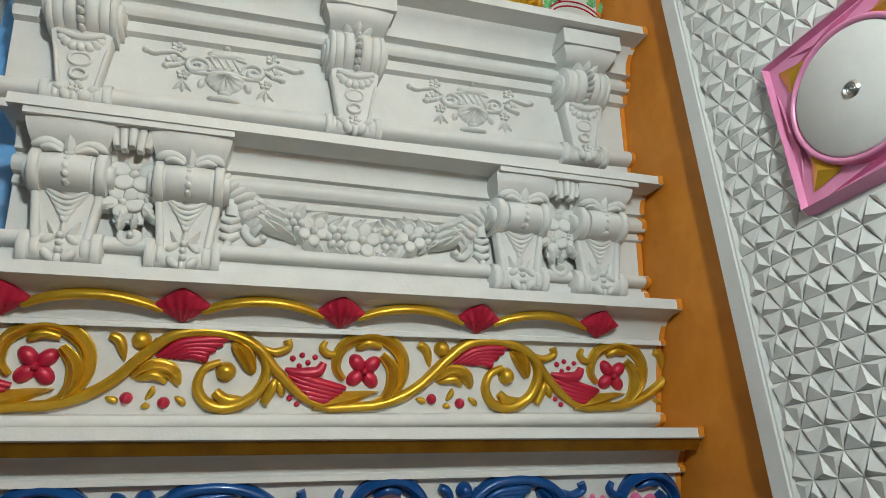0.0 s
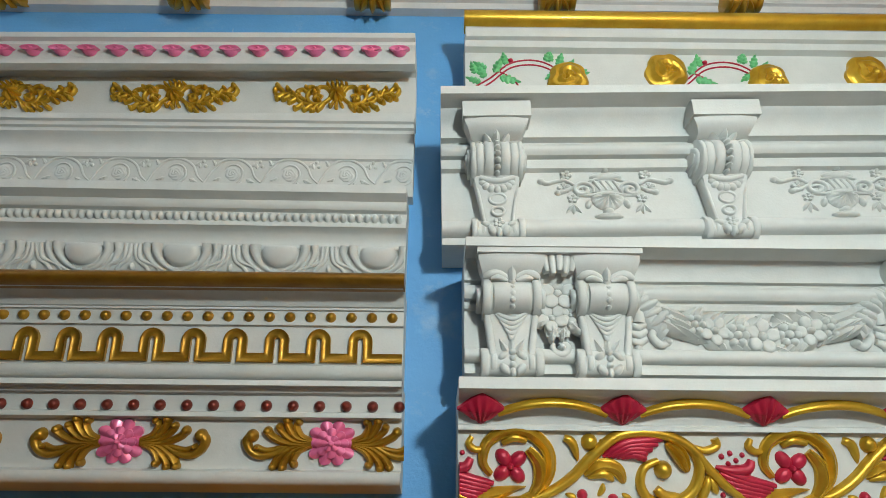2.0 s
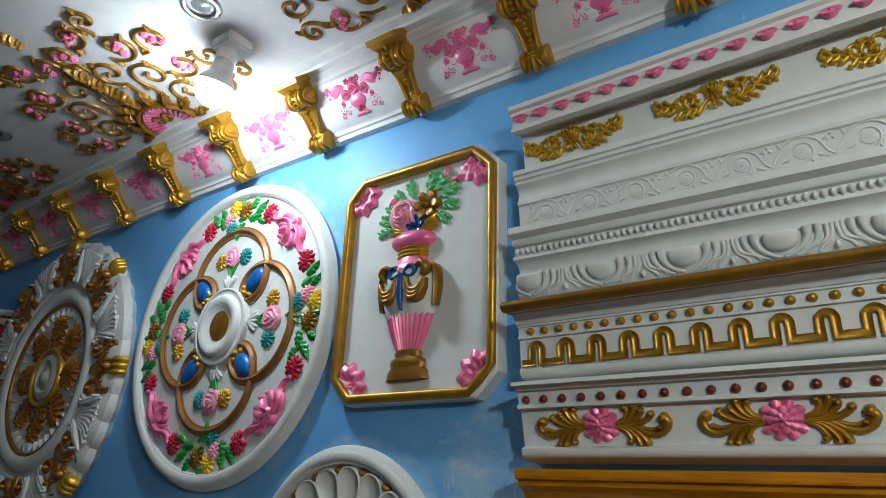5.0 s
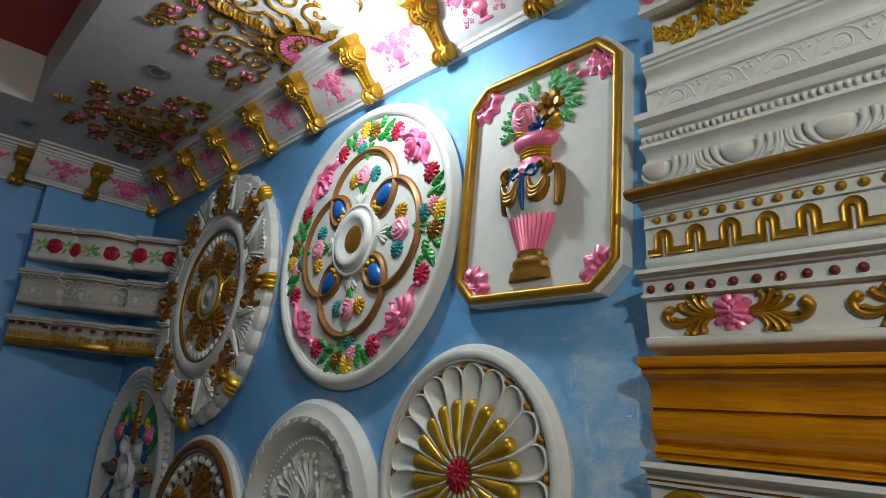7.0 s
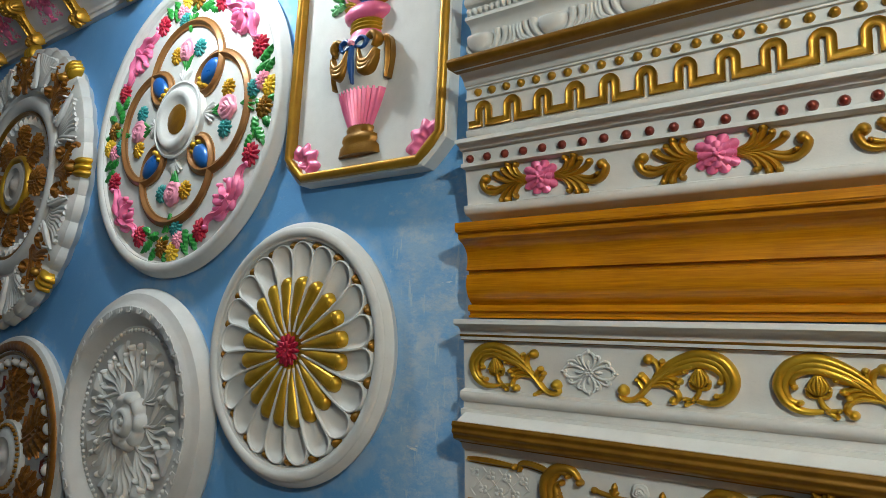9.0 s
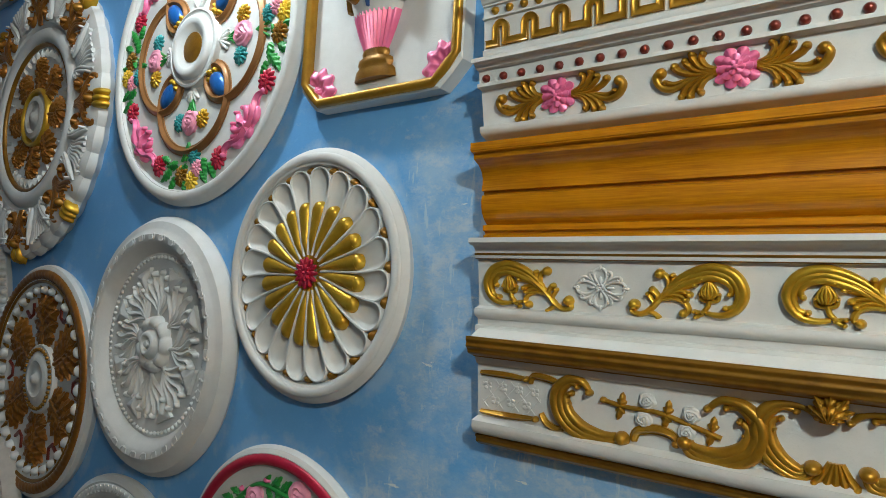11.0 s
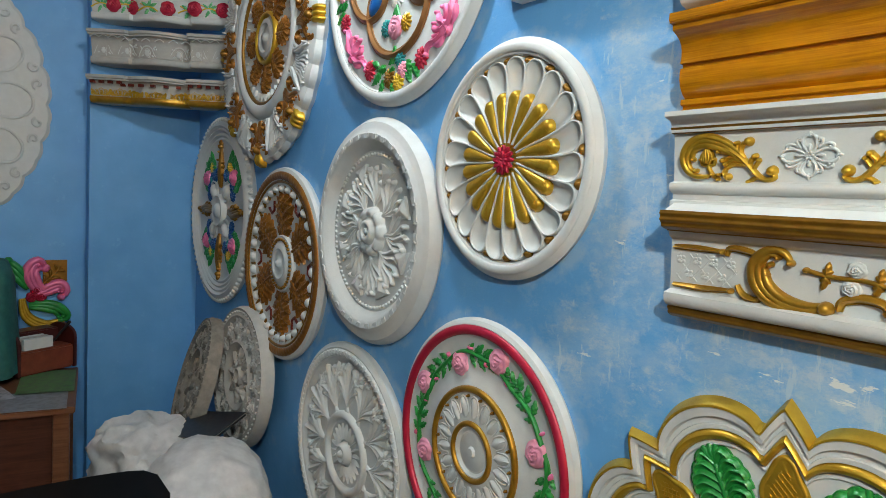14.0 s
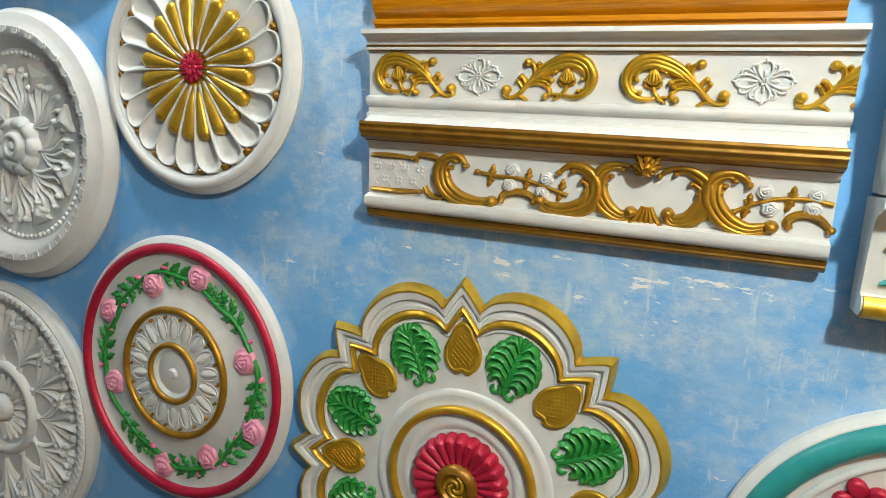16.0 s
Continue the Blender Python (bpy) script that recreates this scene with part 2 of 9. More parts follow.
def spiral(cu, cv, r0, r1, a0, a1, n=16):
    """Round (cu, cv) from radius r0 at a0 to r1 at a1, in degrees."""
    return [(cu + (r0 + (r1 - r0) * i / n) * math.cos(radians(a0 + (a1 - a0) * i / n)),
             cv + (r0 + (r1 - r0) * i / n) * math.sin(radians(a0 + (a1 - a0) * i / n))) for i in range(n + 1)]


def taper(a, b, c=None):
    """A width along a stroke: a at its start, b in the middle, c at its end."""
    c = a if c is None else c
    return lambda s: a + (b - a) * math.sin(math.pi * min(s, 0.5)) ** 1 if s < 0.5 else c + (b - c) * math.sin(math.pi * s)


def stroke(bm, pts, width, high, ridges=0, base=0.0, closed=False, sides=6):
    """A raised band along a line; ridges: grooves along it."""
    n = len(pts)
    w = width if callable(width) else (lambda s: width)
    sides = max(sides, 6 * ridges) if ridges else sides
    rings = []
    for i, (u, v) in enumerate(pts):
        if closed:
            a, b = pts[i - 1], pts[(i + 1) % n]
        else:
            a, b = pts[max(i - 1, 0)], pts[min(i + 1, n - 1)]
        du, dv = b[0] - a[0], b[1] - a[1]
        size = math.hypot(du, dv) or 1.0
        nu, nv = -dv / size, du / size
        s = i / max(n - 1, 1)
        half = max(w(s), 1e-4)
        rise = min(high, half * 1.6)
        ring = []
        for k in range(sides + 1):
            t = k / sides
            c = math.cos(math.pi * t)
            h = rise * math.sin(math.pi * t) ** 0.7
            if ridges:
                h *= 0.72 + 0.28 * math.cos(TAU * ridges * (t - 0.5))
            ring.append(bm.verts.new((u + nu * half * c, v + nv * half * c, base + h - (max(0.001, min(base, 0.010)) if k in (0, sides) else 0))))
        rings.append(ring)
    for i in range(n if closed else n - 1):
        p, q = rings[i], rings[(i + 1) % n]
        for k in range(sides):
            bm.faces.new((p[k], p[k + 1], q[k + 1], q[k]))
    if not closed:
        bm.faces.new(rings[0])
        bm.faces.new(rings[-1][::-1])


def polar(bm, cu, cv, reach, high, rings=6, around=40, base=0.0, turn=0.0):
    """A raised patch round a point: reach(angle) is its outline, high(r, angle) its height, r from 0 to 1."""
    rf = reach if callable(reach) else (lambda a: reach)
    hub = bm.verts.new((cu, cv, base + high(0, 0)))
    last = None
    for j in range(1, rings + 1):
        r = j / rings
        ring = []
        for k in range(around):
            a = TAU * k / around
            far = rf(a) * r
            ring.append(bm.verts.new((cu + far * math.cos(a + turn), cv + far * math.sin(a + turn), base + high(r, a))))
        for k in range(around):
            q = (k + 1) % around
            if last:
                bm.faces.new((last[k], ring[k], ring[q], last[q]))
            else:
                bm.faces.new((hub, ring[k], ring[q]))
        last = ring
    skirt = [bm.verts.new((v.co.x, v.co.y, -0.002)) for v in last]
    for k in range(around):
        q = (k + 1) % around
        bm.faces.new((last[k], skirt[k], skirt[q], last[q]))


def dome(bm, cu, cv, ru, rv, high, turn=0.0, around=14, rings=4, base=0.0):
    a0 = radians(turn)
    start = len(bm.verts)
    polar(bm, 0, 0, 1.0, lambda r, a: high * math.sqrt(max(0.0, 1 - r * r)), rings, around)
    bm.verts.ensure_lookup_table()
    for v in bm.verts[start:]:
        x, y = v.co.x * ru, v.co.y * rv
        v.co = (cu + x * math.cos(a0) - y * math.sin(a0), cv + x * math.sin(a0) + y * math.cos(a0), v.co.z + base)


def blossom(bm, cu, cv, radius, petals, high, cup=0.35, turn=0.0, base=0.0, deep=0.35):
    """A flower of flat round petals, each dished towards a small eye."""
    half = math.sin(math.pi / petals)
    reach = radius * 0.58
    wide = min(radius * 0.44, reach * half * 1.10)
    small = radius < 0.010
    for k in range(petals):
        a = TAU * k / petals + radians(turn)
        c, s = math.cos(a), math.sin(a)
        start = len(bm.verts)
        polar(bm, 0, 0, 1.0, lambda r, t: high * (0.66 + 0.24 * r * math.cos(t) - 0.10 * r * r * math.cos(2 * t) - 0.30 * r ** 8), 3 if small else 4, 8 if small else 14)
        bm.verts.ensure_lookup_table()
        for v in bm.verts[start:]:
            x, y = reach + v.co.x * radius * 0.44, v.co.y * wide
            v.co = (cu + x * c - y * s, cv + x * s + y * c, v.co.z + base)
    dome(bm, cu, cv, radius * 0.24, radius * 0.24, high * 0.85, 0, 10, 3, base)


def plume(bm, pts, width, high, strands=3, base=0.0, curl=True):
    """An acanthus scroll: a bundle of strands that part one by one along the line."""
    n = len(pts)
    # the strands part towards the inside of the bend
    turning = sum((b[0] - a[0]) * (c[1] - b[1]) - (b[1] - a[1]) * (c[0] - b[0]) for a, b, c in zip(pts, pts[1:], pts[2:]))
    way = 1 if turning > 0 else -1
    for j in range(strands):
        stop = max(5, int(n * (1 - 0.16 * j)))
        line = []
        for i in range(stop):
            a, b = pts[max(i - 1, 0)], pts[min(i + 1, n - 1)]
            du, dv = b[0] - a[0], b[1] - a[1]
            size = math.hypot(du, dv) or 1.0
            s = i / (n - 1)
            swell = math.sin(math.pi * min(1.0, 0.12 + 0.9 * s)) ** 0.8
            o = (j - (strands - 1) / 2) * 2 * width / strands * swell
            if j and i >= stop - 3:
                o += width * 0.17 * (i - stop + 4)
            o *= way
            line.append((pts[i][0] - dv / size * o, pts[i][1] + du / size * o))
        stroke(bm, line, taper(width * 0.30, width * 0.62 * (1.0 if j else 1.1), width * 0.30), high, base=base)
        if j:
            dome(bm, *line[-1], width * 0.40, width * 0.40, high * 0.85, base=base)
    if curl:
        dome(bm, *pts[-1], width * 0.75, width * 0.75, high * 0.95, base=base)


def scroll(bm, pts, width, high, ribs=3, foot=True):
    """A leafy C-scroll from its rolled foot to its head: ribs that part at the head, and a second leaf inside the bend."""
    line = smooth(pts)
    plume(bm, line, width, high, ribs, curl=False)
    n = len(line)
    cu, cv = sum(p[0] for p in line) / n, sum(p[1] for p in line) / n
    inner = [(u + 0.30 * width / max(width, math.hypot(cu - u, cv - v)) * (cu - u) * 2.2, v + 0.30 * width / max(width, math.hypot(cu - u, cv - v)) * (cv - v) * 2.2) for u, v in line[int(n * 0.12):int(n * 0.62)]]
    plume(bm, inner, width * 0.55, high * 0.92, 2, curl=False)
    dome(bm, *line[-1], width * 0.46, width * 0.46, high * 0.95)
    if foot:
        dome(bm, *line[0], width * 0.86, width * 0.86, high * 1.08, around=18)


def smooth(pts, n=5):
    """A rounded line through the points."""
    out = []
    ext = [pts[0]] + list(pts) + [pts[-1]]
    for a, b, c, d in zip(ext, ext[1:], ext[2:], ext[3:]):
        for i in range(n):
            t = i / n
            out.append(tuple(0.5 * (2 * q + (r - p) * t + (2 * p - 5 * q + 4 * r - s) * t * t + (3 * q - p - 3 * r + s) * t**3) for p, q, r, s in zip(a, b, c, d)))
    return out + [pts[-1]]


def tendril(bm, pts, w0, w1, high, ball=0.0, ridges=0, base=0.0):
    """A strand that swells from w0 to w1 and ends in a curled knob."""
    line = smooth(pts)
    stroke(bm, line, lambda s: w0 + (w1 - w0) * s, high, ridges, base)
    dome(bm, *line[-1], max(ball, w1), max(ball, w1), high * 1.05, base=base)


def channel(bm, pts, half, rim, deep):
    """A hollow band along a line: raised at its two edges, dished between them."""
    rings = []
    for i, (u, v) in enumerate(pts):
        a, b = pts[max(i - 1, 0)], pts[min(i + 1, len(pts) - 1)]
        before, after = Vector((u - a[0], v - a[1])), Vector((b[0] - u, b[1] - v))
        before, after = (before or after).normalized(), (after or before).normalized()
        # mitred at the corners
        across = (before + after) / (1 + before.dot(after)) * half
        nu, nv = -across.y, across.x
        rings.append([bm.verts.new((u + nu * c, v + nv * c, h)) for c, h in ((-1.0, -0.001), (-0.98, rim), (-0.93, rim), (-0.72, deep + (rim - deep) * 0.30), (0, deep), (0.72, deep + (rim - deep) * 0.30), (0.93, rim), (0.98, rim), (1.0, -0.001))])
    for p, q in zip(rings, rings[1:]):
        for k in range(8):
            bm.faces.new((p[k], p[k + 1], q[k + 1], q[k]))


def frond(bm, pts, reach, high, lobes=5, base=0.0, wide=0.26):
    """A leafy spray: a rib with lobes curling off both sides."""
    n = len(pts)
    stroke(bm, pts, taper(reach * wide * 0.7, reach * wide * 0.8, reach * wide * 0.3), high * 1.1, base=base)
    for k in range(lobes):
        s = (k + 0.4) / lobes
        i = min(n - 2, int(s * (n - 1)))
        u, v = pts[i]
        du, dv = pts[i + 1][0] - u, pts[i + 1][1] - v
        size = math.hypot(du, dv) or 1.0
        du, dv = du / size, dv / size
        far = reach * (0.55 + 0.45 * math.sin(math.pi * (0.2 + 0.7 * s)))
        for side in (-1, 1):
            nu, nv = -dv * side, du * side
            line = [(u, v), (u + far * (0.55 * du + 0.38 * nu), v + far * (0.55 * dv + 0.38 * nv)), (u + far * (0.80 * du + 0.78 * nu), v + far * (0.80 * dv + 0.78 * nv)), (u + far * (0.72 * du + 1.0 * nu), v + far * (0.72 * dv + 1.0 * nv))]
            stroke(bm, bez(*line, n=6), taper(far * wide * 0.5, far * wide, far * wide * 0.45), high, base=base, sides=5)


def rose(bm, cu, cv, radius, high, turn=0.0, base=0.0):
    """A full rose: spiralling folds under a ragged outline."""
    def reach(a):
        return radius * (0.9 + 0.1 * abs(math.cos(2.5 * a + 0.6)) - 0.03 * math.sin(7 * a))

    def rise(r, a):
        fold = 0.5 + 0.5 * math.cos(TAU * 2.6 * r + a * 2 + 1.3 * math.sin(3 * a))
        return high * math.sqrt(max(0.06, 1 - 0.85 * r * r)) * (0.72 + 0.28 * fold)

    polar(bm, cu, cv, reach, rise, 11, 36, base, radians(turn))


def leaf(bm, u, v, angle, length, width, high, teeth=4, bend=0.0, base=0.0, cols=6):
    """A toothed leaf with a midrib and veins, from its foot at (u, v)."""
    rows = max(10, teeth * 4)
    a0 = radians(angle)
    grid = []
    for i in range(rows + 1):
        s = i / rows
        w = width * 0.5 * math.sin(math.pi * min(1.0, 0.06 + 0.94 * s) ** 0.75) ** 0.8
        w *= 1 + 0.46 * (((s * teeth) % 1.0) - 0.6) * (1 if teeth else 0)
        w = max(w, width * 0.02)
        ang = a0 + radians(bend) * (s - 0.3)
        cx, cy = u + s * length * math.cos(ang), v + s * length * math.sin(ang)
        row = []
        for k in range(cols + 1):
            t = 2 * k / cols - 1
            h = high * (1 - 0.75 * t * t) * (0.55 + 0.45 * math.sin(math.pi * min(1, s + 0.08)))
            h *= 0.74 + 0.26 * math.cos(TAU * (teeth * s - abs(t) * 0.8)) * min(1, abs(t) * 3)
            h += high * 0.18 * (k == cols // 2)
            if k in (0, cols):
                h = -max(0.001, min(base, 0.012))
            row.append(bm.verts.new((cx - w * t * math.sin(ang), cy + w * t * math.cos(ang), base + h)))
        grid.append(row)
    for p, q in zip(grid, grid[1:]):
        for k in range(cols):
            bm.faces.new((p[k], p[k + 1], q[k + 1], q[k]))


def lathe(bm, outline_rh, around=96, wave=None, close=True):
    """Turned work: an outline of (radius, height) from the hub outward."""
    last = None
    for r, h in outline_rh:
        ring = []
        for k in range(around):
            a = TAU * k / around
            rr, hh = wave(r, h, a) if wave else (r, h)
            ring.append(bm.verts.new((rr * math.cos(a), rr * math.sin(a), hh)))
        if last:
            for k in range(around):
                q = (k + 1) % around
                bm.faces.new((last[k], ring[k], ring[q], last[q]))
        elif close:
            bm.faces.new(ring)
        last = ring
    return bm


def block(x0, x1, y0, y1, z0, z1, bevel=0.0):
    bm = bmesh.new()
    bmesh.ops.create_cube(bm, size=1.0)
    for v in bm.verts:
        v.co = ((x0 + x1) / 2 + v.co.x * (x1 - x0), (y0 + y1) / 2 + v.co.y * (y1 - y0), (z0 + z1) / 2 + v.co.z * (z1 - z0))
    if bevel:
        bmesh.ops.bevel(bm, geom=bm.edges[:], offset=bevel, segments=2, affect="EDGES")
    return bm


# ---- the room ----
def structure(name, bm, material, label):
    ob = part(name, bm, material)
    return tagged(ob, label, "wall" if "wall" in name else name, kind="structure")


structure("wall_north", block(-4.2, 1.45, 0, 0.2, 0, Z_CEIL), BLUE_WALL, "sky-blue distempered wall with scraped grey putty patches")
structure("wall_east", block(X_EAST, X_EAST + 0.2, Y_SOUTH, 0, 0, Z_CEIL), ORANGE_WALL, "orange painted side wall")
structure("wall_west", block(X_WEST - 0.3, X_WEST - 0.1, Y_SOUTH, -0.535, 0, Z_CEIL), BLUE_PLAIN, "blue painted end wall behind the table")
structure("wall_pilaster", block(X_WEST - 0.3, X_WEST, -0.535, 0, 0, Z_CEIL), BLUE_PLAIN, "blue painted pier standing out of the end wall")
# added out of view, to close the room and set its bounce
structure("unseen_wall_south", block(-3.8, 1.45, Y_SOUTH - 0.2, Y_SOUTH, 0, Z_CEIL), SOUTH_BOUNCE_TONE, "unseen wall added to close the room, dark to limit bounced light")
structure("floor", block(-4.2, 1.45, Y_SOUTH - 0.2, 0.2, -0.1, 0), FLOOR_TILE, "dark brown tiled floor")

# the ceiling has a sunk coffer; its red light is put in as red colour
CX0, CX1, CY0, CY1 = -2.84, -0.90, -2.10, -0.745
bm = bmesh.new()
for x0, x1, y0, y1 in ((-4.2, CX0, Y_SOUTH - 0.2, 0.2), (CX1, 1.5, Y_SOUTH - 0.2, 0.2), (CX0, CX1, Y_SOUTH - 0.2, CY0), (CX0, CX1, CY1, 0.2)):
    piece = block(x0, x1, y0, y1, Z_CEIL, Z_CEIL + 0.22)
    data = bpy.data.meshes.new("piece")
    piece.to_mesh(data)
    piece.free()
    bm.from_mesh(data)
    bpy.data.meshes.remove(data)
structure("ceiling", bm, CEILING_WHITE, "white painted ceiling with gilded plaster ornament and a sunk coffer")
RED_LIGHT_TONE = paint("red_light_tone", (0.42, 0.008, 0.008), 0.4, second=(0.34, 0.005, 0.006), relief=0.1)
structure("ceiling_coffer", block(CX0 - 0.05, CX1 + 0.05, CY0 - 0.05, CY1 + 0.05, Z_CEIL + 0.22, Z_CEIL + 0.30), RED_LIGHT_TONE, "top of the ceiling coffer, coloured red for the red light in it")


# ---- cornice samples on the north wall ----
B0, B1 = -0.415, 0.366
A0, A1 = 0.440, X_EAST - 0.003


def cornice(name, label, pts, x0, x1, material=WHITE, group="cornice samples"):
    ob = thing(name, label, "plaster sample", ((x0 + x1) / 2, 0, pts[0][1]), group)
    bm = sweep_profile(pts, x0, x1)
    bmesh.ops.translate(bm, verts=bm.verts, vec=(-(x0 + x1) / 2, 0, -pts[0][1]))
    part("body", bm, material, ob, sharp=28)
    return ob


def on(ob, m):
    """A pose in the room, told from the thing's own base."""
    return ob.matrix_basis.inverted() @ m


# outlines run from the top of the wall face outward and down: (out, z)
P_B1 = outline((0, 2.765), (0.090, 2.765), (0.090, 2.755), (0.083, 2.752), (0.083, 2.746), -0.10, (0.074, 2.722), (0.080, 2.718), (0.080, 2.710), (0.066, 2.708), -0.25, (0.034, 2.692 + 0.030), (0.028, 2.650), (0.036, 2.647), (0.036, 2.636), (0.030, 2.632), (0, 2.632))
P_B2 = outline((0, 2.630), (0.056, 2.630), (0.056, 2.620), (0.051, 2.618), (0.051, 2.611), (0.046, 2.609), (0.046, 2.603), -0.22, (0.034, 2.570), (0.038, 2.568), (0.038, 2.560), (0.033, 2.558), (0.024, 2.500), (0, 2.498))
P_B3 = outline((0, 2.498), (0.078, 2.498), (0.078, 2.484), (0.062, 2.478), 0.15, (0.060, 2.464), (0.052, 2.462), (0.052, 2.444), (0.058, 2.442), (0.058, 2.435), (0.046, 2.432), -0.15, (0.036, 2.412), (0.046, 2.408), 0.18, (0.022, 2.348), (0, 2.346))
P_B4 = outline((0, 2.3345), (0.108, 2.3345), 0.30, (0.108, 2.3205), (0.098, 2.318), -0.22, (0.066, 2.304), (0.063, 2.303), (0.063, 2.300), (0.059, 2.299), (0.059, 2.282), (0.062, 2.281), (0.062, 2.278), (0.056, 2.277), (0.052, 2.226), (0.057, 2.223), 0.2, (0.040, 2.206), (0, 2.205))
P_B5 = outline((0, 2.191), (0.100, 2.191), (0.100, 2.184), -0.2, (0.083, 2.178), (0.074, 2.176), (0.070, 2.156), (0.077, 2.154), (0.077, 2.148), (0.062, 2.146), (0.050, 2.086), (0.062, 2.082), 0.25, (0.048, 2.066), (0.030, 2.060), (0, 2.060))
P_B6 = outline((0, 2.050), (0.086, 2.050), (0.086, 2.036), (0.077, 2.034), (0.076, 2.026), (0.073, 2.024), -0.24, (0.047, 1.975), (0.039, 1.974), (0.038, 1.969), (0.045, 1.967), 0.17, (0.025, 1.918), (0.037, 1.915), (0.037, 1.906), (0.029, 1.904), (0.029, 1.899), (0.034, 1.898), (0.034, 1.894), (0, 1.894))
P_B7 = outline((0, 1.885), (0.080, 1.885), (0.080, 1.877), (0.074, 1.874), -0.2, (0.056, 1.860), (0.056, 1.852), (0.046, 1.850), (0.037, 1.770), (0.050, 1.766), 0.25, (0.042, 1.750), (0.038, 1.748), (0.038, 1.738), (0.046, 1.736), (0.046, 1.7265), (0, 1.7265))
P_B8 = outline((0, 1.722), (0.085, 1.722), (0.085, 1.714), 0.2, (0.060, 1.690), (0.056, 1.686), (0.052, 1.678), (0.044, 1.674), (0.036, 1.584), (0.056, 1.578), 0.28, (0.034, 1.553), (0.036, 1.551), 0.2, (0.020, 1.532), (0, 1.532))
P_A1 = outline((0, 2.800), (0.110, 2.800), 0.2, (0.104, 2.782), (0.096, 2.780), (0.090, 2.768), (0.082, 2.766), (0.078, 2.756), (0.066, 2.753), (0.052, 2.600), (0, 2.600))
P_A2 = outline((0, 2.612), (0.176, 2.612), (0.176, 2.598), (0.142, 2.597), (0.140, 2.594), -0.14, (0.120, 2.558), (0.106, 2.557), (0.106, 2.553), (0.110, 2.552), 0.34, (0.110, 2.532), (0.099, 2.531), (0.099, 2.527), (0.104, 2.526), (0.101, 2.514), (0.091, 2.512), (0.086, 2.428), (0.100, 2.424), 0.34, (0.094, 2.402), (0.088, 2.401), (0.088, 2.390), (0, 2.390))
P_A3 = outline((0, 2.374), (0.172, 2.374), (0.172, 2.361), (0.130, 2.360), (0.128, 2.357), -0.14, (0.117, 2.332), (0.108, 2.331), (0.108, 2.327), (0.113, 2.326), 0.34, (0.113, 2.306), (0.103, 2.305), (0.103, 2.301), (0.106, 2.300), (0.104, 2.294), (0.098, 2.292), (0.094, 2.240), (0.108, 2.236), 0.35, (0.104, 2.220), (0.096, 2.219), (0.096, 2.214), (0.102, 2.213), (0.102, 2.204), (0, 2.204))
P_A4 = outline((0, 2.196), (0.168, 2.196), (0.168, 2.182), (0.160, 2.180), -0.18, (0.118, 2.148), (0.122, 2.146), (0.122, 2.140), (0.112, 2.142), (0.090, 2.051), (0.099, 2.048), 0.25, (0.090, 2.034), (0.084, 2.031), (0, 2.031))
P_A6 = outline((0, 1.852), (0.16, 1.852), (0.16, 1.84), -0.18, (0.10, 1.80), (0.08, 1.69), (0.09, 1.688), 0.3, (0.085, 1.655), (0, 1.655))
P_A7 = outline((0, 1.650), (0.12, 1.650), (0.12, 1.636), (0.110, 1.630), -0.2, (0.075, 1.598), (0.060, 1.510), (0.074, 1.506), 0.35, (0.066, 1.478), (0, 1.476))
P_A5 = outline((0, 2.026), (0.172, 2.026), (0.172, 2.014), (0.164, 2.012), -0.18, (0.122, 1.980), (0.126, 1.978), (0.126, 1.972), (0.116, 1.972), (0.094, 1.880), (0.104, 1.876), 0.25, (0.094, 1.856), (0, 1.856))

swag_cornice = cornice("plaster_sample", "white plaster cornice with pink drops and gilt swags", P_B1, B0 - 0.005, B1 + 0.003)
scroll_cornice = cornice("plaster_sample", "plain white plaster cornice with shallow scroll relief", P_B2, B0 - 0.018, B1 + 0.003)
egg_cornice = cornice("plaster_sample", "white plaster cornice with bead row and egg-and-dart", P_B3, B0 - 0.013, B1 - 0.003)
arch_cornice = cornice("plaster_sample", "white plaster cornice with gilt lip, studs and arches", P_B4, B0 - 0.003, B1 - 0.002)
rosette_cornice = cornice("plaster_sample", "white plaster cornice with pink rosettes and gilt leaves", P_B5, B0, B1)
wood_cornice = cornice("plaster_sample", "plain cornice grained in glossy orange wood effect", P_B6, B0, B1, ORANGE_GRAIN)
acanthus_cornice = cornice("plaster_sample", "white plaster cornice with gilt scrolls and white rosettes", P_B7, B0, 0.392)
rococo_cornice = cornice("plaster_sample", "white plaster cornice with bronze edges and gilt rococo scrolls", P_B8, B0 + 0.007, 0.39)
rose_cornice = cornice("plaster_sample", "white cornice with gilt lip and golden roses on green vines", P_A1, A0 + 0.012, A1)
urn_cornice = cornice("plaster_sample", "white plaster cornice with scroll brackets and urn reliefs", P_A2, A0 - 0.028, A1)
garland_cornice = cornice("plaster_sample", "white plaster cornice with paired brackets and a flower garland", P_A3, A0 + 0.007, A1)
vine_cornice = cornice("plaster_sample", "white cornice with gold scrolling vine and red flowers", P_A4, A0 - 0.002, A1)
blue_vine_cornice = cornice("plaster_sample", "white cornice with blue scrolling vine and pink flowers", P_A5, A0, A1)
lower_cornice = cornice("plaster_sample", "white cornice with gilt lower edge", P_A6, A0 - 0.002, A1)
teal_cornice = cornice("plaster_sample", "grey-white cornice with teal leaves and gilt lower edge", P_A7, A0 - 0.006, A1)
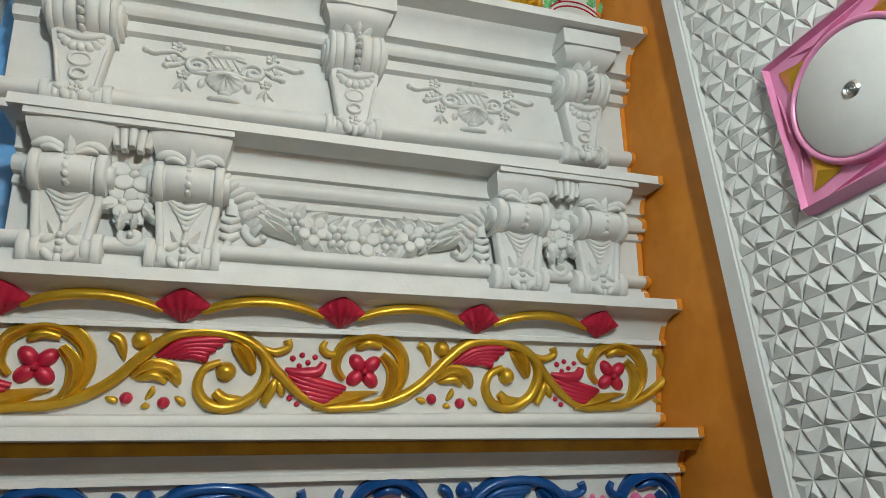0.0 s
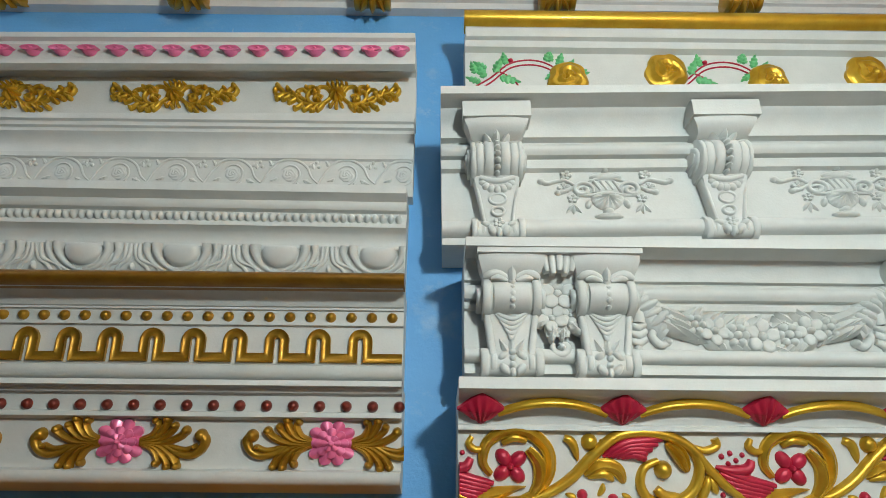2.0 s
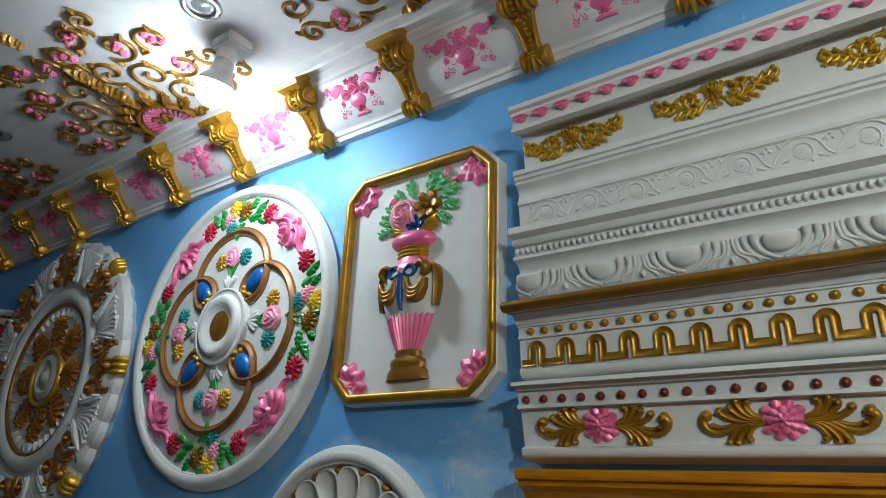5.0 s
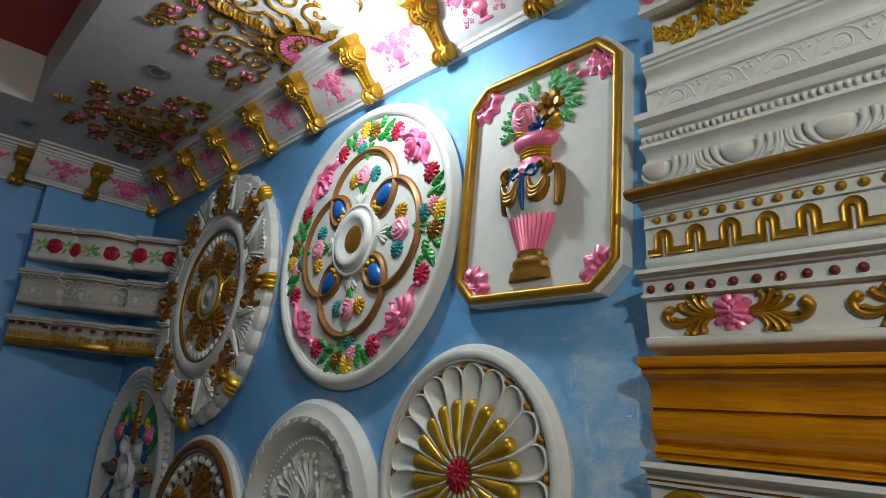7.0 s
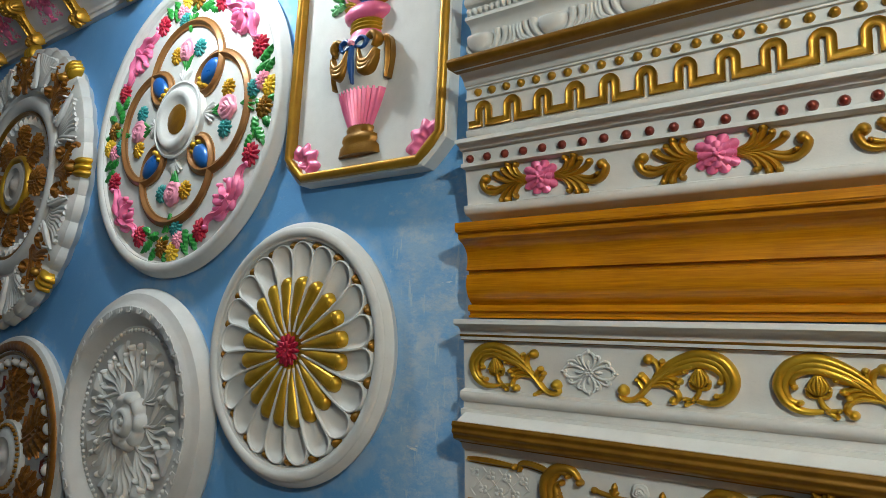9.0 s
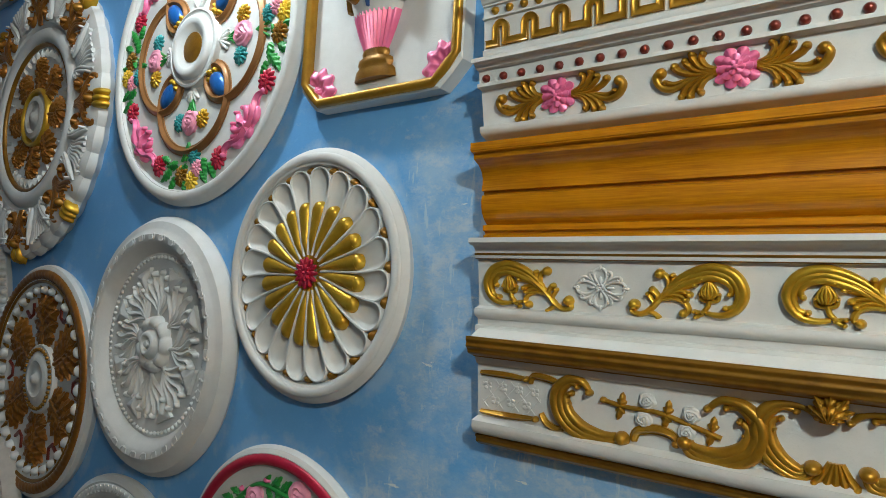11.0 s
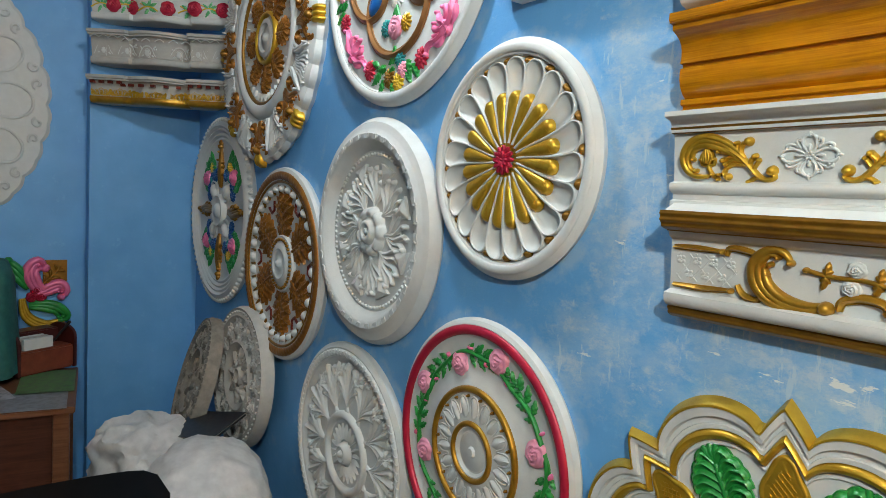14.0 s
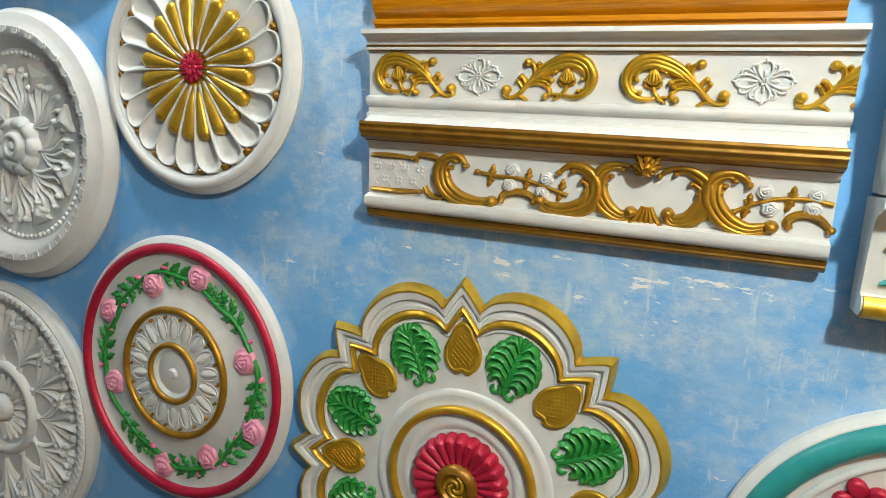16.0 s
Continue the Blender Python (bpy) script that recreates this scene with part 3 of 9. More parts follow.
part("fillet", sweep_profile([(0.06, 2.0515), (0.0875, 2.0515), (0.0875, 2.0385), (0.06, 2.0385)], (B0 - B1) / 2 - 0.0005, (B1 - B0) / 2 + 0.0005), ORANGE_GRAIN, wood_cornice, m=Matrix.Translation((0, 0, -P_B6[0][1])), sharp=28)
for ob, pts in ((rose_cornice, P_A1), (urn_cornice, P_A2), (garland_cornice, P_A3), (vine_cornice, P_A4), (blue_vine_cornice, P_A5), (lower_cornice, P_A6), (teal_cornice, P_A7)):
    # wall paint brushed over the end that meets the side wall
    mid = (pts[0][1] + pts[-1][1]) / 2
    end = A1 - ob.location.x
    grown = [(o + 0.0012 if o else 0.0, z + (0.0012 if z > mid else -0.0012)) for o, z in pts]
    bm = sweep_profile(grown, end - 0.007, end + 0.001, 0.0)
    part("painted_end", bm, ORANGE_WALL, ob, "orange wall paint smeared over the sawn end", Matrix.Translation((0, 0, -pts[0][1])), 28)


# ---- ornament on the cornice samples ----
def field(ob, top, bottom, x, lift=0.0):
    """The pose, in the thing's own terms, of the middle of a sloping band between two points (out, z)."""
    lean = math.degrees(math.atan2(top[0] - bottom[0], top[1] - bottom[1]))
    return on(ob, face(x, (top[1] + bottom[1]) / 2, (top[0] + bottom[0]) / 2 + lift, lean))


def plan(scale, ou, ov):
    """Turns points of a drawing, y down, into metres about (ou, ov)."""
    return lambda *xy: [((xy[i] - ou) / scale, (ov - xy[i + 1]) / scale) for i in range(0, len(xy), 2)]


def meshes(*drawn):
    """Meshes from (name, material, function that draws into a bmesh)."""
    out = []
    for name, material, draw in drawn:
        bm = bmesh.new()
        draw(bm)
        out.append((name, mesh_of(bm, name, material)))
    return out


def stamp(parts, parent, m):
    for name, data in parts:
        part(name, data, None, parent, m=m)


def cut_stamp(drawn, parent, m, low, high):
    """Stamps pieces, sawn off where the sample ends."""
    for name, material, draw in drawn:
        bm = bmesh.new()
        draw(bm)
        for at, way in ((low, -1), (high, 1)):
            bmesh.ops.bisect_plane(bm, geom=bm.verts[:] + bm.edges[:] + bm.faces[:], plane_co=(at, 0, 0), plane_no=(way, 0, 0), clear_outer=True)
        if bm.faces:
            part(name, bm, material, parent, m=m)
        else:
            bm.free()


# swags of gilt leaves with a shell, as on the top sample
def draw_swag(bm):
    polar(bm, 0, 0.002, lambda a: 0.017 * (0.8 + 0.2 * abs(math.cos(3.5 * a))), lambda r, a: 0.015 * math.sqrt(max(0.05, 1 - r * r)) * (0.75 + 0.25 * math.cos(7 * a)), 5, 42)
    for k in range(5):
        tendril(bm, [((k - 2) * 0.004, 0.008), ((k - 2) * 0.0065, 0.017), ((k - 2) * 0.0085, 0.025 - 0.002 * abs(k - 2))], 0.0022, 0.0036, 0.012)
    for k in range(3):
        tendril(bm, [((k - 1) * 0.004, -0.008), ((k - 1) * 0.008, -0.018), ((k - 1) * 0.011, -0.026 + 0.003 * abs(k - 1))], 0.0022, 0.0036, 0.012)
    for s in (-1, 1):
        f = lambda *pts: [(s * u, v) for u, v in pts]
        # S-shaped scrolls with frilled backs
        tendril(bm, f((0.012, -0.006), (0.026, -0.018), (0.044, -0.018), (0.054, -0.006), (0.050, 0.006), (0.041, 0.005)), 0.0036, 0.0046, 0.013, 0.0058)
        tendril(bm, f((0.046, -0.019), (0.062, -0.016), (0.078, -0.004), (0.094, 0.003), (0.108, 0.000), (0.114, 0.010), (0.108, 0.017)), 0.0034, 0.0046, 0.013, 0.0062)
        tendril(bm, f((0.012, 0.006), (0.020, 0.016), (0.032, 0.017), (0.036, 0.009)), 0.0034, 0.0042, 0.013, 0.0056)
        for k, (u, v, a) in enumerate(((0.024, -0.018, -75), (0.034, -0.021, -70), (0.045, -0.020, -55), (0.056, -0.012, 40), (0.062, -0.017, -60), (0.070, -0.010, 75), (0.074, -0.007, -55), (0.082, 0.000, 80), (0.086, -0.001, -55), (0.096, 0.003, 70), (0.098, 0.001, -60))):
            c, d = math.cos(radians(a)), math.sin(radians(a))
            n = 0.014 if v < -0.015 or a > 0 else 0.011
            tendril(bm, f((u, v), (u + n * 0.55 * c + 0.002, v + n * 0.55 * d), (u + n * 0.92 * c + 0.006, v + n * 0.92 * d)), 0.0042, 0.0048, 0.011)
        # fill between the scrolls
        tendril(bm, f((0.026, -0.004), (0.036, 0.000), (0.040, -0.008), (0.033, -0.011)), 0.0040, 0.0046, 0.012, 0.0056)
        tendril(bm, f((0.054, 0.004), (0.062, 0.012), (0.072, 0.008), (0.070, 0.001)), 0.0036, 0.0042, 0.012, 0.0052)
        tendril(bm, f((0.036, 0.012), (0.046, 0.018), (0.056, 0.014)), 0.0036, 0.0040, 0.012, 0.0050)


def draw_drop(bm):
    # a small bowl under a wide pointed rim
    polar(bm, 0, 0.004, lambda a: 0.0135 if math.sin(a) > 0 else 0.0135 - 0.0020 * math.sin(-a), lambda r, a: 0.0095 * (1 - 0.8 * r ** 3), 5, 28)
    for v in bm.verts:
        v.co.y = min(v.co.y, 0.0045)
    polar(bm, 0, 0.0052, lambda a: 0.0050 / math.sqrt((0.0050 / 0.0190 * math.cos(a)) ** 2 + math.sin(a) ** 2), lambda r, a: 0.0075 + 0.0040 * r ** 3 - 0.002 * (r > 0.9), 5, 28)
    dome(bm, 0, 0.0055, 0.0045, 0.0028, 0.0125)


swag = meshes(("gilt_swag", GOLD, draw_swag))
drop = meshes(("pink_drop", PINK, draw_drop))
for x in (-0.310, -0.037, 0.236):
    stamp(swag, swag_cornice, field(swag_cornice, (0.034, 2.722), (0.028, 2.650), x) @ Matrix.Diagonal((0.92, 0.92, 1, 1)))
for k in range(17):
    stamp(drop, swag_cornice, field(swag_cornice, (0.083, 2.746), (0.074, 2.722), -0.396 + 0.0462 * k) @ Matrix.Diagonal((0.88, 0.88, 1, 1)))


# shallow vine of the plain scroll sample: one bend of it
def draw_curl(bm):
    # a low bow over a rose, with a leafy tail running on to the next
    stroke(bm, smooth([(-0.047, -0.018), (-0.036, 0.002), (-0.018, 0.019), (0.006, 0.021), (0.024, 0.010), (0.033, -0.008), (0.044, -0.018)]), taper(0.0014, 0.0024, 0.0014), 0.0030)
    rose(bm, -0.002, -0.003, 0.0125, 0.0042)
    stroke(bm, spiral(-0.002, -0.003, 0.0165, 0.0150, -80, 150, 12), taper(0.0008, 0.0018, 0.0008), 0.0026)
    for u, v, a, n in ((0.020, -0.012, -25, 0.016), (-0.020, -0.010, 200, 0.014), (0.028, 0.010, 40, 0.015), (0.036, 0.006, 100, 0.012), (-0.030, 0.010, 120, 0.014), (0.010, -0.016, -70, 0.010)):
        leaf(bm, u, v, a, n, n * 0.55, 0.0032, 2)
    for u, v in ((0.040, 0.018), (0.044, 0.010)):
        dome(bm, u, v, 0.0032, 0.0032, 0.0030)


curl = meshes(("scroll_relief", WHITE, draw_curl))
for k in range(9):
    x = -0.371 + 0.0908 * k
    cut_stamp([("scroll_relief", WHITE, draw_curl)], scroll_cornice, field(scroll_cornice, (0.033, 2.558), (0.024, 2.500), x) @ Matrix.Translation((0, 0.009, 0)), B0 - 0.016 - x, B1 - x)


# bead row and egg-and-dart
def draw_bead(bm):
    dome(bm, 0, 0, 0.0055, 0.0085, 0.008, 0, 10, 3)


def draw_egg(bm):
    # a cup cut off flat above, in a rolled cradle
    polar(bm, 0, 0.012, lambda a: 0.0275 if math.sin(a) > 0 else 0.0275 + 0.009 * math.sin(-a) ** 2, lambda r, a: 0.016 * math.sqrt(max(0.0, 1 - r * r)) ** 0.7, 7, 36)
    for v in bm.verts:
        v.co.y = min(v.co.y, 0.024)
    for s in (-1, 1):
        f = lambda pts: [(s * u, v) for u, v in pts]
        stroke(bm, f(smooth([(0.0365, 0.028), (0.0365, 0.010), (0.0285, -0.013), (0.014, -0.029), (0.002, -0.034)])), lambda t: 0.0072 - 0.0030 * t, 0.017)
        stroke(bm, f(smooth([(0.0505, 0.028), (0.0510, 0.008), (0.0440, -0.013), (0.030, -0.029), (0.020, -0.035)])), lambda t: 0.0058 - 0.0026 * t, 0.013)


def draw_dart(bm):
    # folded leaf between two eggs: pinched above, splayed and wavy below
    for s in (-1, 1):
        for top, mid, foot, w in ((0.0100, 0.0110, 0.0400, 0.0046), (0.0034, 0.0050, 0.0240, 0.0044)):
            stroke(bm, [(s * u, v) for u, v in smooth([(top, 0.026), (mid - 0.001, 0.008), (mid + 0.003, -0.010), (foot - 0.006, -0.022), (foot, -0.034)])], taper(0.0030, w, 0.0034), 0.015)
    dome(bm, 0, -0.024, 0.0040, 0.011, 0.011)


bead = meshes(("bead", WHITE, draw_bead))
for k in range(66):
    stamp(bead, egg_cornice, field(egg_cornice, (0.052, 2.462), (0.052, 2.444), B0 - 0.007 + 0.0119 * k))
for k in range(6):
    x = -0.398 + 0.1443 * k
    cut_stamp([("egg", WHITE, draw_egg)], egg_cornice, field(egg_cornice, (0.046, 2.408), (0.026, 2.350), x, 0.0065) @ Matrix.Translation((0, 0.008, 0)) @ Matrix.Diagonal((1, 0.70, 1, 1)), B0 - 0.012 - x, B1 - 0.004 - x)
    x += 0.0722
    cut_stamp([("dart", WHITE, draw_dart)], egg_cornice, field(egg_cornice, (0.046, 2.408), (0.026, 2.350), x, 0.0065) @ Matrix.Translation((0, 0.008, 0)) @ Matrix.Diagonal((1, 0.70, 1, 1)), B0 - 0.012 - x, B1 - 0.004 - x)


# gilt lip, studs and arches
def draw_arches(bm):
    pitch, x = 0.0573, -0.395
    pts = [(B0 + 0.002, -0.0165)]
    while x < 0.345:
        pts += [(x + 0.003, -0.0165), (x + 0.003, -0.006)] + [(x + 0.013 - 0.0100 * math.cos(math.pi * i / 12), 0.007 + 0.0100 * math.sin(math.pi * i / 12)) for i in range(13)] + [(x + 0.023, -0.006), (x + 0.023, -0.0165)]
        x += pitch
    pts = [p for p in pts if p[0] < B1 - 0.004] + [(B1 - 0.003, -0.0165)]
    channel(bm, [(u - B0 - 0.3975, v) for u, v in pts], 0.0063, 0.0050, 0.0022)


part("gilt_arcade", meshes(("gilt_arcade", OLD_GOLD, draw_arches))[0][1], None, arch_cornice, "bronze-gold square-wave arches", field(arch_cornice, (0.056, 2.275), (0.052, 2.226), B0 + 0.3975))
part("gilt_lip", sweep_profile(outline((0.085, 2.3370), (0.110, 2.3365), 0.42, (0.110, 2.3180), (0.085, 2.3190)), (B0 - B1) / 2 - 0.004, (B1 - B0) / 2 + 0.003), BRONZE, arch_cornice, "bronze-gold lip", Matrix.Translation((0, 0, -P_B4[0][1])))


def draw_stud(bm):
    dome(bm, 0, 0, 0.0075, 0.0075, 0.008, 0, 14, 4)


stud, dark_stud = meshes(("gilt_stud", OLD_GOLD, draw_stud)), meshes(("dark_stud", DARK_RED, draw_stud))
for k in range(27):
    stamp(stud, arch_cornice, field(arch_cornice, (0.059, 2.300), (0.059, 2.281), -0.393 + 0.0285 * k))
for k in range(23):
    stamp(dark_stud, rosette_cornice, field(rosette_cornice, (0.0735, 2.173), (0.0695, 2.153), -0.400 + 0.03465 * k))


# pink rosettes between gilt acanthus sprays
def draw_rosette(bm):
    # two rings of flat grooved petals and a button
    for petals, reach, high, base in ((10, 0.0340, 0.0075, 0.0), (8, 0.0225, 0.0050, 0.0052), (6, 0.0125, 0.0042, 0.0086)):
        polar(bm, 0, 0, lambda a: reach * (0.80 + 0.20 * abs(math.cos(petals * a / 2)) ** 0.7), lambda r, a: high * (1 - 0.35 * r ** 4) * (1 - 0.55 * min(1, 1.6 * r) * abs(math.sin(petals * a / 2)) ** 3), 7, 8 * petals, base)
    dome(bm, 0, 0, 0.0045, 0.0045, 0.0050, base=0.0115)
    for v in bm.verts:
        v.co.y *= 0.84


def draw_spray(bm, sides=(-1, 1)):
    for s in sides:
        f = lambda *pts: [(s * u, v) for u, v in pts]
        # lobes that fan upward and downward from the foot, each with a rolled tip
        for pts, w, ball in ((f((0.026, 0.002), (0.040, 0.008), (0.047, 0.020), (0.044, 0.026)), 0.0048, 0.0052),
                             (f((0.026, 0.001), (0.046, 0.006), (0.057, 0.020), (0.059, 0.028)), 0.0055, 0.0066),
                             (f((0.026, 0.000), (0.050, 0.002), (0.066, 0.014), (0.069, 0.020)), 0.0048, 0.0052),
                             (f((0.026, -0.001), (0.054, -0.002), (0.076, 0.006), (0.084, 0.014)), 0.0055, 0.0066),
                             (f((0.026, -0.003), (0.042, -0.010), (0.050, -0.022), (0.048, -0.027)), 0.0050, 0.0056),
                             (f((0.026, -0.002), (0.046, -0.008), (0.060, -0.022), (0.063, -0.031)), 0.0055, 0.0060),
                             (f((0.026, -0.002), (0.050, -0.006), (0.068, -0.018), (0.075, -0.030)), 0.0052, 0.0056)):
            tendril(bm, pts, 0.0042, w * 1.12, 0.0105, ball, 1)
        tendril(bm, f((0.026, 0.000), (0.052, -0.003), (0.074, -0.014), (0.092, -0.017), (0.105, -0.010), (0.110, 0.002), (0.104, 0.008)), 0.0030, 0.0072, 0.012, 0.0088)
        tendril(bm, f((0.040, -0.002), (0.064, -0.006), (0.084, -0.010), (0.097, -0.006)), 0.0030, 0.0042, 0.013)


rosette = [("pink_rosette", PINK, draw_rosette), ("gilt_spray", OLD_GOLD, lambda bm: draw_spray(bm, (-1,))), ("gilt_spray", OLD_GOLD, lambda bm: draw_spray(bm, (1,)))]
for x in (-0.269, 0.002, 0.276):
    cut_stamp(rosette, rosette_cornice, field(rosette_cornice, (0.062, 2.146), (0.050, 2.086), x) @ Matrix.Translation((0, 0.003, 0)), B0 - x, B1 + 0.004 - x)


# gilt acanthus scrolls and white rosettes
def draw_acanthus(bm, sides):
    for s in sides:
        f = lambda *pts: [(s * u, v) for u, v in pts]
        stroke(bm, smooth(f((0.054, -0.026), (0.049, -0.034), (0.060, -0.039), (0.074, -0.033), (0.090, -0.014), (0.108, 0.003), (0.132, 0.018))), lambda t: 0.0046 + 0.0012 * t, 0.0110, 1)
        plume(bm, smooth(f((0.100, -0.004), (0.118, 0.012), (0.140, 0.024), (0.164, 0.030), (0.187, 0.022), (0.198, 0.001), (0.192, -0.020), (0.176, -0.031), (0.155, -0.032))), 0.0112, 0.0130, 3, curl=False)
        dome(bm, s * 0.053, -0.024, 0.0095, 0.0095, 0.0125)
        # leaves that part from the stem, above and below
        for pts, w, ball in ((f((0.100, -0.004), (0.104, 0.010), (0.101, 0.022), (0.091, 0.026)), 0.0052, 0.0085),
                             (f((0.108, 0.004), (0.110, 0.014), (0.110, 0.024)), 0.0046, 0.0046),
                             (f((0.088, -0.018), (0.088, -0.008), (0.080, 0.001)), 0.0056, 0.0056),
                             (f((0.084, -0.022), (0.078, -0.012), (0.074, -0.006)), 0.0042, 0.0042),
                             (f((0.070, -0.036), (0.080, -0.036), (0.089, -0.042)), 0.0044, 0.0038),
                             (f((0.092, -0.014), (0.112, -0.012), (0.127, -0.018), (0.131, -0.029), (0.124, -0.034)), 0.0050, 0.0068),
                             (f((0.098, -0.008), (0.116, -0.006), (0.128, -0.012)), 0.0044, 0.0050),
                             (f((0.104, -0.002), (0.120, 0.000), (0.133, -0.005)), 0.0046, 0.0056),
                             (f((0.116, 0.008), (0.134, 0.014), (0.151, 0.019)), 0.0046, 0.0044),
                             (f((0.112, 0.004), (0.128, 0.007), (0.141, 0.010)), 0.0042, 0.0042)):
            tendril(bm, pts, 0.0040, w, 0.0110, ball, 1)
        # closed bud inside the scroll
        dome(bm, s * 0.160, 0.001, 0.0110, 0.0140, 0.010)
        for k in (-2, -1, 0, 1, 2):
            stroke(bm, smooth([(s * 0.160 + 0.0020 * k, -0.010), (s * 0.160 + 0.0050 * k, 0.001), (s * 0.160 + 0.0012 * k, 0.016)]), taper(0.0012, 0.0022, 0.0010), 0.0034, base=0.0095 - 0.0016 * abs(k))
        for u in (0.150, 0.170):
            tendril(bm, f((0.159, -0.014), (u, -0.012), (0.160 + (u - 0.160) * 1.2, -0.003)), 0.0030, 0.0032, 0.010)
        tendril(bm, f((0.159, -0.012), (0.157, -0.022), (0.151, -0.030)), 0.0036, 0.0038, 0.010)
        for u, v in ((0.141, -0.038), (0.139, -0.030)):
            tendril(bm, f((0.152, -0.032), (u, v)), 0.0032, 0.0036, 0.010)


def draw_white_rosette(bm):
    # a pierced cross: wide looped arms, heart-shaped curls between them, a small flower in the middle
    for k in range(4):
        a = 90 * k
        m = Matrix.Rotation(radians(a), 2)
        f = lambda pts: [tuple(m @ Vector((u * (1.18 if k % 2 == 0 else 0.92), v))) for u, v in pts]
        for s in (-1, 1):
            stroke(bm, f(smooth([(0.007, s * 0.003), (0.018, s * 0.010), (0.030, s * 0.010), (0.036, s * 0.004), (0.033, 0.0)])), taper(0.0016, 0.0028, 0.0016), 0.0052)
            stroke(bm, f(smooth([(0.013, s * 0.013), (0.022, s * 0.019), (0.029, s * 0.018), (0.030, s * 0.013), (0.026, s * 0.012)])), taper(0.0016, 0.0026, 0.0018), 0.0050)
            dome(bm, *f([(0.026, s * 0.0135)])[0], 0.0030, 0.0030, 0.0048)
        dome(bm, *f([(0.014, 0)])[0], 0.0075, 0.0030, 0.0050, a)
        dome(bm, *f([(0.038, 0)])[0], 0.0050, 0.0030, 0.0046, a)
    blossom(bm, 0, 0, 0.0080, 6, 0.007)


acanthus = meshes(("gilt_scroll", GOLD, lambda bm: draw_acanthus(bm, (-1,))), ("gilt_scroll", GOLD, lambda bm: draw_acanthus(bm, (1,))))
white_rosette = meshes(("white_rosette", WHITE, draw_white_rosette))
for x in (-0.190, 0.270):
    m = field(acanthus_cornice, (0.046, 1.850), (0.037, 1.770), x) @ Matrix.Translation((0, -0.001, 0)) @ Matrix.Diagonal((1, 0.93, 1, 1))
    stamp(white_rosette, acanthus_cornice, m @ Matrix.Diagonal((0.92, 0.96, 1, 1)))
    if x < 0:
        stamp(acanthus, acanthus_cornice, m)
    else:
        cut_stamp([("gilt_scroll", GOLD, lambda bm: draw_acanthus(bm, (-1,))), ("gilt_scroll", GOLD, lambda bm: draw_acanthus(bm, (1,)))], acanthus_cornice, m, -0.3, 0.121)
part("bronze_fillet", sweep_profile([(0.04, 1.8605), (0.0585, 1.8605), (0.0575, 1.8575), (0.055, 1.8565), (0.0550, 1.8535), (0.0535, 1.8505), (0.04, 1.8505)], -0.404, 0.404), BRONZE, acanthus_cornice, m=Matrix.Translation((0, 0, -P_B7[0][1])))


# bronze edges and gilt rococo scrolls
def proud(body, high, low, out, ridge=0.0, waves=1):
    """A skin over the part of a profile between two heights."""
    face_line = []
    for (d0, z0), (d1, z1) in zip(body, body[1:]):
        for i in range(4):
            face_line.append((d0 + (d1 - d0) * i / 4, z0 + (z1 - z0) * i / 4))
    run = [(d, z) for d, z in face_line if d > 0.015 and low <= z <= high]
    edge = max(d for d, z in run if z > high - 0.0005)
    run = [(d, z) for d, z in run if z < high - 0.0005 or d > edge - 0.0005]
    skin = [(d + out + ridge * math.sin(TAU * waves * (high - z) / (high - low)), z) for d, z in run]
    back = min(d for d, z in run) - 0.006
    return [(edge - 0.006, high - 0.0005), (edge - 0.006, high + 0.0022), (skin[0][0], high + 0.0022)] + skin + [(back, run[-1][1]), (back, high - 0.012)]


part("plaster_bed", sweep_profile([(0.02, 1.7224), (0.0785, 1.7224), (0.0740, 1.7262), (0.050, 1.7372), (0.02, 1.7380)], -0.397, 0.397), WHITE, rococo_cornice, m=Matrix.Translation((0, 0, -P_B8[0][1])))
part("bronze_top", sweep_profile(proud(P_B8, 1.722, 1.687, 0.003, 0.0016, 3), -0.400, 0.400), BRONZE, rococo_cornice, "bronze top moulding", Matrix.Translation((0, 0, -P_B8[0][1])))
part("bronze_foot", sweep_profile(proud(P_B8, 1.5525, 1.532, 0.003, 0.0012, 2), -0.400, 0.400), BRONZE, rococo_cornice, "bronze lower moulding", Matrix.Translation((0, 0, -P_B8[0][1])))


